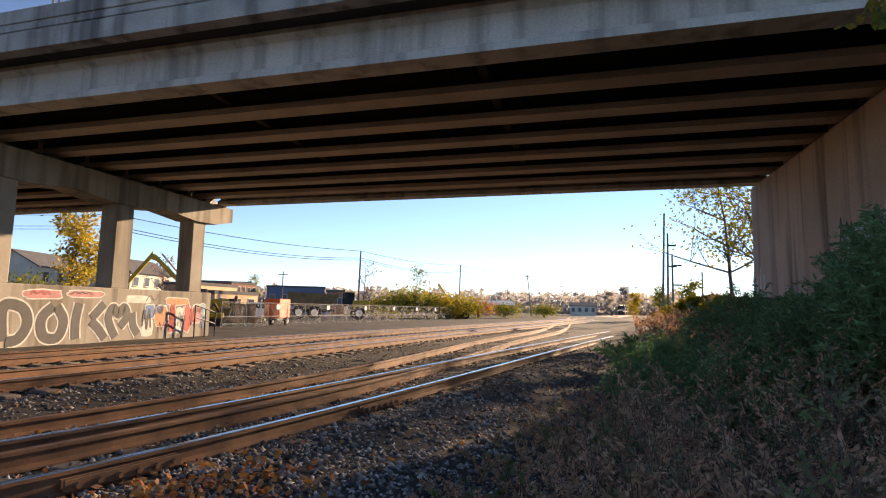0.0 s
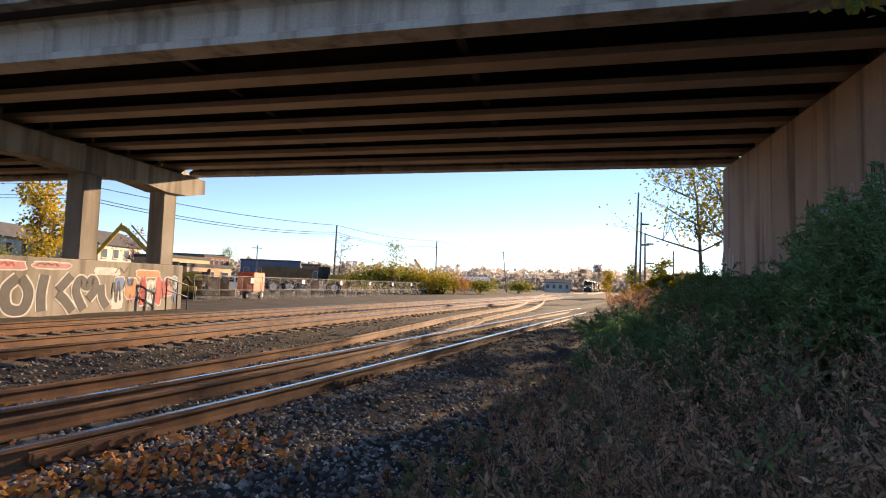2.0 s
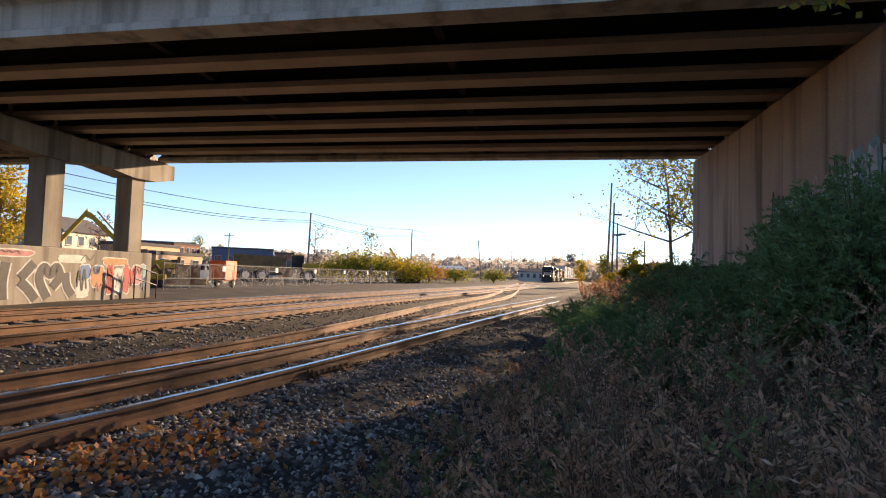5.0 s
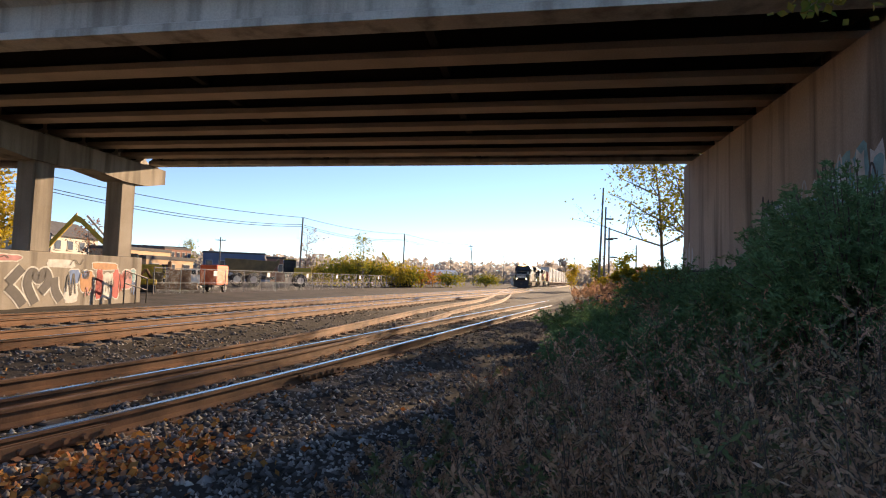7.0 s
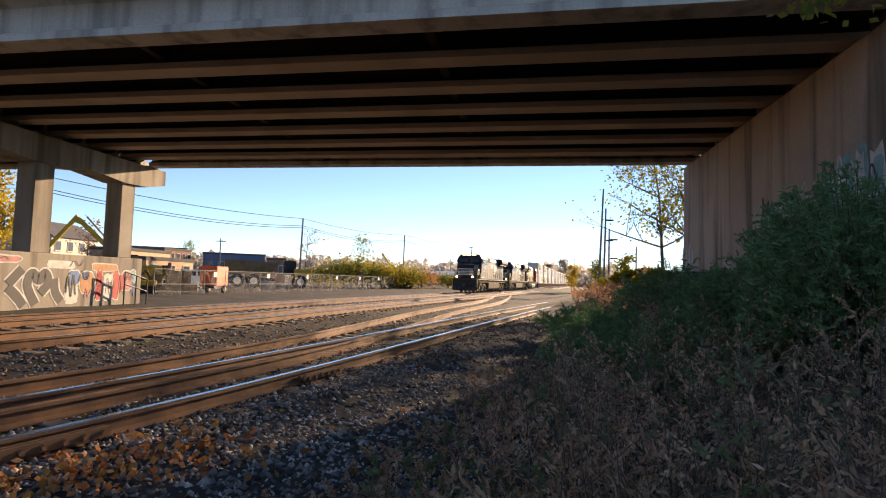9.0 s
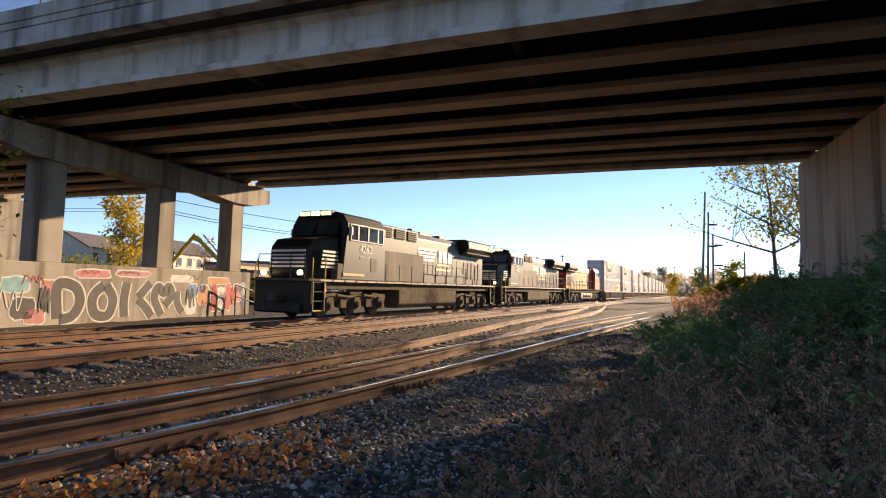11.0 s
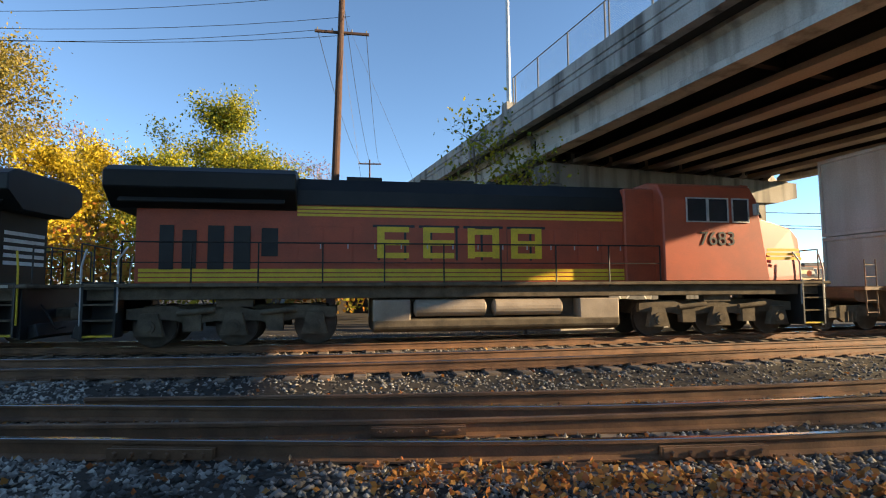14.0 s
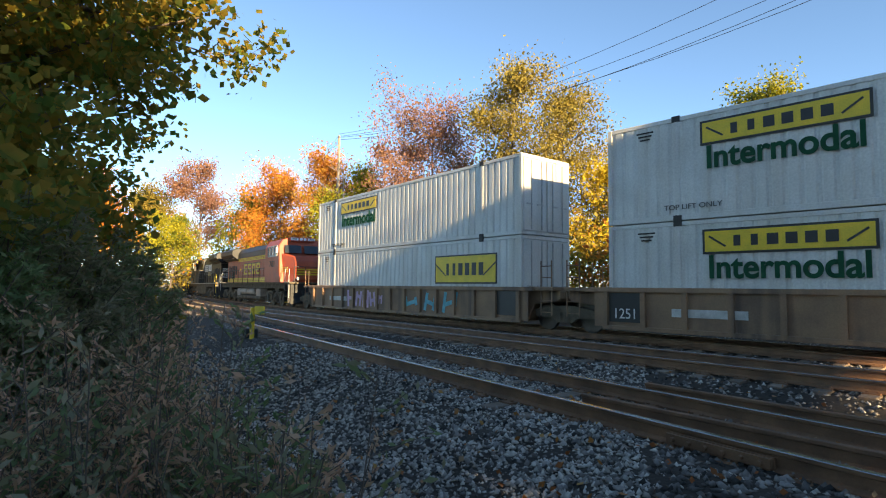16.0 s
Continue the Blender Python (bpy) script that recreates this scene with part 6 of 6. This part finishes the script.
guard = thing("guard_rail", "dark steel guard rail beside the end of the crash wall", "railing")
ga, gb = xy(24.3, 29.6), xy(22.5, 30.6)
for f in (0.0, 0.5, 1.0):
    q = ga.lerp(gb, f)
    bm = bmesh.new()
    cyl(bm, (q.x, q.y, -0.5), (q.x, q.y, 1.15 - 0.35 * f), 0.035, n=8)
    part("post", bm, BLACKP, guard)
for drop in (0.02, 0.6):
    bm = bmesh.new()
    cyl(bm, (ga.x, ga.y, 1.15 - drop), (gb.x, gb.y, 0.8 - drop), 0.03, n=8)
    part("rail_bar", bm, BLACKP, guard)
TANW = mat("tan stucco wall", (0.68, 0.45, 0.27), 0.9, color2=(0.58, 0.38, 0.23), scale=0.4, fine=10, bump=0.1)
BRICKW = mat("red brick wall", (0.33, 0.15, 0.1), 0.9, color2=(0.25, 0.12, 0.085), scale=0.6, fine=12, bump=0.2)
BLUEW = mat("slate blue cladding", (0.13, 0.17, 0.26), 0.8, color2=(0.1, 0.135, 0.21), scale=0.5, fine=10, bump=0.1)
WHITEW = mat("cream house siding", (0.62, 0.56, 0.46), 0.85, color2=(0.5, 0.45, 0.37), scale=0.5, fine=12, bump=0.1)
GREYW = mat("grey shed cladding", (0.3, 0.31, 0.33), 0.8, color2=(0.22, 0.23, 0.25), scale=0.5, fine=10, bump=0.1)
ROOF = mat("dark shingle roof", (0.1, 0.095, 0.095), 0.9, color2=(0.07, 0.065, 0.065), scale=1, fine=20, bump=0.2)
BLUEROOF = mat("pale blue metal roof", (0.32, 0.42, 0.55), 0.6, color2=(0.26, 0.35, 0.47), scale=0.5, fine=10, bump=0.05)
PANE = mat("dark window pane", (0.06, 0.07, 0.085), 0.15, color2=(0.09, 0.1, 0.12), scale=1, bump=0)


def building(label, az0, az1, d, h, wall, roof=None, gable=0.0, depth=10.0, storeys=1, bays=4, turn=0.0):
    """A building whose front faces the tracks, with framed windows, sills and a parapet or gable roof."""
    a, b = xy(az0, d), xy(az1, d)
    w, c = (b - a).length * (1.7 if turn > 0.5 else 1.0), (a + b) / 2
    fwd = c.normalized()
    rz = math.atan2((b - a).y, (b - a).x) + turn
    m = Matrix.Translation((c.x, c.y, -0.5)) @ Matrix.Rotation(rz, 4, "Z")
    ob = thing("building", label, "building", "", "", m)
    bm = bmesh.new()
    box(bm, (0, depth / 2, (h + 0.5) / 2), (w, depth, h + 0.5))
    part("wall", bm, wall, ob)
    H = h + 0.5
    if gable:
        bm = bmesh.new()
        extrude(bm, [(-0.4, H - 0.05), (depth / 2, H + gable), (depth + 0.4, H - 0.05), (depth + 0.4, H + 0.12), (depth / 2, H + gable + 0.2), (-0.4, H + 0.12)], "x", -w / 2 - 0.4, w / 2 + 0.4)
        part("roof", bm, roof or ROOF, ob)
        for s in (-1, 1):
            bm = bmesh.new()
            extrude(bm, [(0.02, H - 0.06), (depth / 2, H + gable - 0.03), (depth - 0.02, H - 0.06)], "x", s * (w / 2 - 0.15) - 0.1, s * (w / 2 - 0.15) + 0.1)
            part("gable", bm, wall, ob)
    else:
        bm = bmesh.new()
        for y_, s_ in ((0.12, 0.4), (depth - 0.12, 0.4)):
            box(bm, (0, y_, H + 0.18), (w + 0.3, s_, 0.42))
        for x_ in (-w / 2 + 0.05, w / 2 - 0.05):
            box(bm, (x_, depth / 2, H + 0.18), (0.4, depth - 0.3, 0.42))
        box(bm, (0, depth / 2, H + 0.06), (w - 0.3, depth - 0.3, 0.1))
        part("roof", bm, roof or ROOF, ob)
    for st in range(storeys):
        zc = 0.5 + (h / storeys) * (st + 0.55)
        for i in range(bays):
            xc = -w / 2 + w * (i + 0.5) / bays
            ww, hh = min(1.2, w / bays * 0.45), min(1.5, h / storeys * 0.45)
            bm = bmesh.new()
            box(bm, (xc, -0.02, zc), (ww + 0.2, 0.1, hh + 0.2))
            wn = part("window", bm, WHITEW, ob)
            bm = bmesh.new()
            box(bm, (xc, -0.06, zc), (ww, 0.06, hh))
            part("pane", bm, PANE, wn)
            bm = bmesh.new()
            box(bm, (xc, -0.12, zc - hh / 2 - 0.12), (ww + 0.3, 0.2, 0.08))
            part("sill", bm, WHITEW, wn)
    return ob


building("tan stucco warehouse with a flat roof", 24.5, 20.6, 88, 3.9, TANW, None, 0, 5, 1, 3, 0.95)
building("lower tan stucco workshop", 22.6, 18.6, 74, 2.5, TANW, None, 0, 5, 1, 3, 0.95)
building("red brick building with a flat roof", 21.2, 18.9, 125, 5.6, BRICKW, None, 0, 6, 2, 5, 0.95)
building("long grey shed behind the workshops", 25.5, 19.5, 140, 6.4, GREYW, None, 0, 14, 1, 6)
building("slate blue two-storey commercial building", 17.9, 12.2, 130, 5.4, BLUEW, None, 0, 14, 1, 5)
building("low dark roofed shed beside the yard", 15.0, 11.6, 112, 2.6, BLUEW, ROOF, 0.8, 8, 1, 3)
building("cream gabled house beyond the yard", 30.0, 26.3, 105, 6.0, WHITEW, ROOF, 2.4, 8, 2, 4, 1.0)
building("cream house with a dark gabled roof", 36.8, 32.6, 105, 6.2, WHITEW, ROOF, 2.4, 8, 2, 4, 1.0)
building("grey townhouses with gabled roofs", 32.5, 30.2, 125, 6.2, GREYW, ROOF, 2.0, 9, 2, 4)
building("pale blue roofed industrial hall", -2.4, -7.5, 175, 2.7, BLUEROOF, BLUEROOF, 1.4, 26, 1, 6)
building("white low office beside the tracks far off", -13.2, -15.8, 210, 3.2, WHITEW, ROOF, 1.2, 10, 1, 4)
building("small brown building behind the shrubs", 12.0, 10.2, 120, 4.4, BRICKW, None, 0, 10, 1, 2)

# telegraph poles through the town
tops = []
for az, d, tz, lean, lab in ((31.5, 62, 9.8, 0, "weathered pole behind the bridge pier"), (8.8, 85, 9.9, 0.2, "tall weathered utility pole in the yard"), (-1.8, 115, 10.5, 0.1, "weathered utility pole beside the line"),
                             (-9.3, 150, 10.9, -1.1, "leaning utility pole beside the line")):
    q = xy(az, d)
    tops.append(utility_pole(lab, q.x, q.y, tz, 0.17, ((-0.5, 1.4),) if d > 140 else (), (lean, 0), GREYPOLE, 0.3))
for dz in (0.0, 1.1, 1.4):
    for a, b in zip(tops, tops[1:]):
        wire(a - Vector((0, 0, dz)), b - Vector((0, 0, dz)), 0.9 if dz else 0.6, 0.035)
    wire(tops[0] - Vector((0, 0, dz)), tops[0] - Vector((0, 0, dz - 2)) + Vector((-60, 0, 0)), 1.0, 0.022)
for az, d, tz in ((16.4, 110, 7.8), (-6.8, 190, 9.0), (-12.4, 210, 11.0), (-15.1, 260, 11.5), (24.6, 110, 8.5), (-19.6, 190, 10)):
    q = xy(az, d)
    utility_pole("distant utility pole in the town", q.x, q.y, tz, 0.15, ((-0.6, 1.8),), (0, 0), GREYPOLE, 0.2)
# signal poles to the right of the line
for az, d, tz, ln in ((-22.0, 70, 13.2, 0.5), (-22.5, 72, 11.0, 0.2), (-23.0, 78, 9.0, 0.0), (-25.6, 90, 7.4, 0)):
    q = xy(az, d)
    sg = thing("signal_mast", "slim dark railway signal mast with lamp heads", "signal")
    bm = bmesh.new()
    cyl(bm, (q.x, q.y, -0.5), (q.x + ln, q.y, tz), 0.16, 0.1, n=10)
    part("mast", bm, GREYPOLE, sg)
    for k in range(2 if tz < 12 and tz > 8 else 0):
        bm = bmesh.new()
        box(bm, (q.x + 0.7, q.y, tz - 1.5 - k * 2.6), (1.0, 0.3, 0.2))
        bevel(bm, 0.05)
        part("signal_head", bm, BLACKP, sg)

# yard machines
MACHY = mat("excavator yellow paint", (0.55, 0.36, 0.03), 0.55, color2=(0.4, 0.27, 0.04), scale=1.5, fine=20, bump=0.1)
MUD = mat("muddy dump body", (0.24, 0.16, 0.07), 0.85, color2=(0.15, 0.1, 0.05), scale=1.5, fine=20, bump=0.2)
REDO = mat("bright orange-red housing", (0.8, 0.13, 0.035), 0.6, color2=(0.68, 0.11, 0.03), scale=2, fine=20, bump=0.05)
RUBBER = mat("tyre rubber", (0.025, 0.025, 0.025), 0.9, scale=4, fine=30, bump=0.2)


def wheel(parent, x, y, z, r, w=0.3):
    bm = bmesh.new()
    cyl(bm, (x, y - w / 2, z), (x, y + w / 2, z), r, n=20)
    bevel(bm, 0.03)
    t = part("tyre", bm, RUBBER, parent)
    bm = bmesh.new()
    cyl(bm, (x, y - w / 2 - 0.02, z), (x, y + w / 2 + 0.02, z), r * 0.5, n=14)
    part("rim", bm, SILVER, t)


def at_yard(az, d, turn=0.0, z=-0.45):
    q = xy(az, d)
    return Matrix.Translation((q.x, q.y, z)) @ Matrix.Rotation(radians(az + turn), 4, "Z")


comp = thing("air_compressor", "orange-red trailer compressor in the yard", "compressor", at=at_yard(16.8, 48, 65))
bm = bmesh.new()
box(bm, (0, 0, 1.4), (2.1, 1.4, 1.6))
bevel(bm, 0.06)
part("housing", bm, REDO, comp)
bm = bmesh.new()
box(bm, (0, 0, 0.5), (2.1, 1.1, 0.14))
box(bm, (-1.7, 0, 0.5), (1.5, 0.12, 0.12))
part("chassis", bm, BLACKP, comp)
for y_ in (-0.65, 0.65):
    wheel(comp, 0.45, y_, 0.36, 0.36, 0.24)
skid = thing("drilling_rig", "rusty brown drilling machine in the yard", "machine", at=at_yard(20.3, 46, 10))
for c_, s_, n_, m_ in (((0, 0, 0.5), (3.2, 1.4, 0.5), "track_frame", RUST), ((0.3, 0, 1.25), (1.6, 1.2, 1.0), "engine_cover", RUST), ((-1.1, 0, 1.1), (0.6, 1.0, 0.8), "control_box", MUD), ((-0.3, 0.2, 1.9), (0.25, 0.25, 0.9), "post", RUST)):
    bm = bmesh.new()
    box(bm, c_, s_)
    bevel(bm, 0.06)
    part(n_, bm, m_, skid)
bm = bmesh.new()
pipe(bm, [(-1.4, 0, 0.8), (-1.9, 0, 1.7), (-2.3, 0, 1.2)], 0.09, 8)
part("drill_arm", bm, RUST, skid)
yb = thing("plate_compactor", "small yellow compactor beside the fence", "machine", at=at_yard(22.6, 42))
bm = bmesh.new()
box(bm, (0, 0, 0.85), (1.3, 0.7, 0.4))
bevel(bm, 0.08)
part("hood", bm, MACHY, yb)
bm = bmesh.new()
box(bm, (0, 0, 0.4), (1.2, 0.8, 0.5))
bevel(bm, 0.05)
part("base", bm, BLACKP, yb)
pk = thing("pickup_truck", "white pickup truck parked in the yard", "truck", at=at_yard(19.0, 58, 10))
for c_, s_, n_ in (((0, 0, 0.85), (5.2, 1.9, 0.7), "body"), ((0.5, 0, 1.5), (2.0, 1.75, 0.7), "cab"), ((-1.7, 0, 1.3), (1.8, 1.85, 0.35), "bed")):
    bm = bmesh.new()
    box(bm, c_, s_)
    bevel(bm, 0.12, 2)
    part(n_, bm, WHITEP, pk)
for s in (-1, 1):
    for cx in (0.95, 0.05):
        bm = bmesh.new()
        box(bm, (cx, 0.885 * s, 1.55), (0.75, 0.03, 0.42))
        part("window", bm, GLASSD, pk)
for x_ in (-1.6, 1.6):
    for y_ in (-0.9, 0.9):
        wheel(pk, x_, y_, 0.38, 0.38, 0.25)
dump = thing("dump_truck", "muddy articulated dump truck parked in the yard", "truck", at=at_yard(11.6, 72, 3))
bm = bmesh.new()
extrude(bm, [(-5.2, 1.9), (-5.4, 3.4), (0.6, 3.2), (0.9, 3.6), (1.0, 3.0), (-0.2, 1.4), (-3.6, 1.3)], "y", -1.4, 1.4)
bevel(bm, 0.05)
part("dump_body", bm, MUD, dump)
for c_, s_, n_, m_ in (((-2.2, 0, 1.1), (5.5, 1.0, 0.4), "chassis", BLACKP), ((2.3, 0, 2.6), (1.5, 1.7, 1.7), "cab", GLASSD), ((3.9, 0, 1.9), (2.2, 2.0, 1.2), "engine_hood", MACHY), ((2.3, 0, 3.5), (1.6, 1.8, 0.12), "cab_roof", MACHY)):
    bm = bmesh.new()
    box(bm, c_, s_)
    bevel(bm, 0.08)
    part(n_, bm, m_, dump)
for x_ in (-3.9, -2.0, 3.6):
    for y_ in (-1.2, 1.2):
        wheel(dump, x_, y_, 0.85, 0.85, 0.6)


def excavator(label, m, boom, stick):
    ob = thing("excavator", label, "excavator", at=m)
    for s in (-1, 1):
        bm = bmesh.new()
        box(bm, (0, 1.1 * s, 0.5), (4.2, 0.6, 0.95))
        bevel(bm, 0.2, 2)
        part("crawler", bm, RUBBER, ob)
    for c_, s_, n_, m_ in (((-0.4, 0, 1.6), (3.2, 2.5, 1.2), "house", MACHY), ((1.0, 0.75, 2.3), (1.4, 0.95, 1.6), "cab", GLASSD), ((-1.9, 0, 1.7), (0.8, 2.5, 1.1), "counterweight", BLACKP)):
        bm = bmesh.new()
        box(bm, c_, s_)
        bevel(bm, 0.1)
        part(n_, bm, m_, ob)
    for pts_, n_ in ((boom, "boom"), (stick, "stick")):
        bm = bmesh.new()
        up = [(x_, z_ + 0.28) for x_, z_ in pts_]
        lo = [(x_, z_ - 0.28) for x_, z_ in pts_]
        extrude(bm, up + lo[::-1], "y", -0.22, 0.22)
        bevel(bm, 0.04)
        part(n_, bm, MACHY, ob)
    e = stick[-1]
    bm = bmesh.new()
    extrude(bm, [(e[0] - 0.1, e[1] + 0.2), (e[0] + 0.6, e[1]), (e[0] + 0.7, e[1] - 0.9), (e[0] - 0.2, e[1] - 1.2), (e[0] - 0.7, e[1] - 0.7), (e[0] - 0.2, e[1] - 0.6)], "y", -0.6, 0.6)
    part("bucket", bm, MUD, ob)
    bm = bmesh.new()
    cyl(bm, (boom[0][0] + 0.5, 0, boom[0][1] + 0.9), (boom[1][0] - 0.4, 0, boom[1][1] + 0.45), 0.09, n=8)
    part("hydraulic_ram", bm, SILVER, ob)
    return ob


excavator("yellow excavator with a raised arm behind the pier", at_yard(23.0, 56, 180, -0.5), [(0.9, 1.8), (4.8, 5.8), (5.3, 6.0)], [(5.1, 6.2), (7.6, 2.6)])
excavator("yellow excavator beyond the shrubs in the yard", at_yard(-1.6, 96, 180, -0.5), [(0.9, 2.4), (3.2, 5.8), (3.5, 5.9)], [(3.4, 6.0), (3.0, 2.4)])

# shrubs of the yard and trees of the town
YARD = [(5.6, 84, 4.2, L_GREEN), (4.2, 80, 4.6, L_GREEN), (3.0, 82, 5.0, L_YELLOW), (1.8, 80, 4.2, L_GREEN), (0.4, 82, 4.0, L_YELLOW), (-1.0, 84, 3.9, L_YELLOW), (-2.4, 86, 3.6, L_GREEN), (-3.8, 92, 3.2, L_ORANGE), (-6.6, 100, 2.8, L_GREEN),
        (-10.6, 120, 2.8, L_GREEN), (6.8, 88, 2.8, L_GOLD), (37.5, 70, 4.5, L_GREEN)]
for k, (az, d, h, lm) in enumerate(YARD):
    q = xy(az, d + 7)
    n = 1500
    C = rng.normal(size=(n, 3)) * (1.5, 1.5, h * 0.22) + (q.x, q.y, h * 0.5 - 0.2)
    C[:, 2] = np.abs(C[:, 2] + 0.45) - 0.45
    sh = thing("shrub", "yellowing shrub inside the yard fence", "shrub", "yard shrubs")
    leaf_mesh("foliage", C, 0.3, lm, 1.2, None, sh)
    limb_mesh("stem_tangle", [(q + Vector((0, 0, -0.5)), q + Vector((rng.normal() * 0.8, rng.normal() * 0.8, h * 0.85)), 0.07, 0.02) for _ in range(6)], BARK, sh)
for az, d, h, lm, cnt, lab, sd in ((2.4, 78, 6.6, L_GREEN, 500, "thin young tree above the yard shrubs", 301), (8.3, 84, 8.0, L_BROWN, 120, "bare slender tree beside the utility pole", 302), (34.5, 66, 9.6, L_YELLOW, 2600, "yellowing tree near the houses", 303),
                               (31.2, 75, 5.4, L_ORANGE, 2200, "small dark red tree near the houses", 304), (19.3, 150, 8.6, L_GREEN, 1200, "rounded tree behind the workshops", 305), (27.2, 85, 7.5, L_BROWN, 200, "bare tree behind the excavator", 306),
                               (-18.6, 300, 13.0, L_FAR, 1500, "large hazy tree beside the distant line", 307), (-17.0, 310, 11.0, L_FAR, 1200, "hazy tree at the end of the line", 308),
                               (-19.4, 82, 4.0, L_YELLOW, 1200, "low yellow tree beside the line", 309), (-22.0, 85, 5.0, L_GREEN, 1500, "green tree beside the signal masts", 310), (-24.5, 60, 4.4, L_GREEN, 1500, "bushy green tree on the bank", 311)):
    q = xy(az, d)
    # trunks beyond 200 m get the pale bark as painted haze
    tree(lab, q.x, q.y, -0.4, h, lm, cnt, 0.02 * h + 0.12 if d < 200 else 0.7, sd, width=1.0, bark=PALEBARK if d > 200 else None)
C = []
for k in range(40000):
    az = rng.uniform(-27, 45) if k % 3 else rng.uniform(45, 185)
    d = rng.uniform(330, 430)
    h = 13 + 4 * noise.noise((az * 0.5, 0, 0)) + 3 * noise.noise((az * 2.3, 5, 0))
    C.append((*polar(az, d), h * rng.random() ** 1.5 - 0.5))
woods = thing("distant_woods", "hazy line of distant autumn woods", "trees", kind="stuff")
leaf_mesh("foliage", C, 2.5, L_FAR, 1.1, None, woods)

# the place at its true size; the train has it already
train = {row[0] for row in MOVING}
for ob in list(scene.collection.objects):
    if ob.parent is None and ob.type in ("MESH", "EMPTY") and ob not in train:
        ob.matrix_basis = Matrix.Scale(GROW, 4) @ ob.matrix_basis
motions()
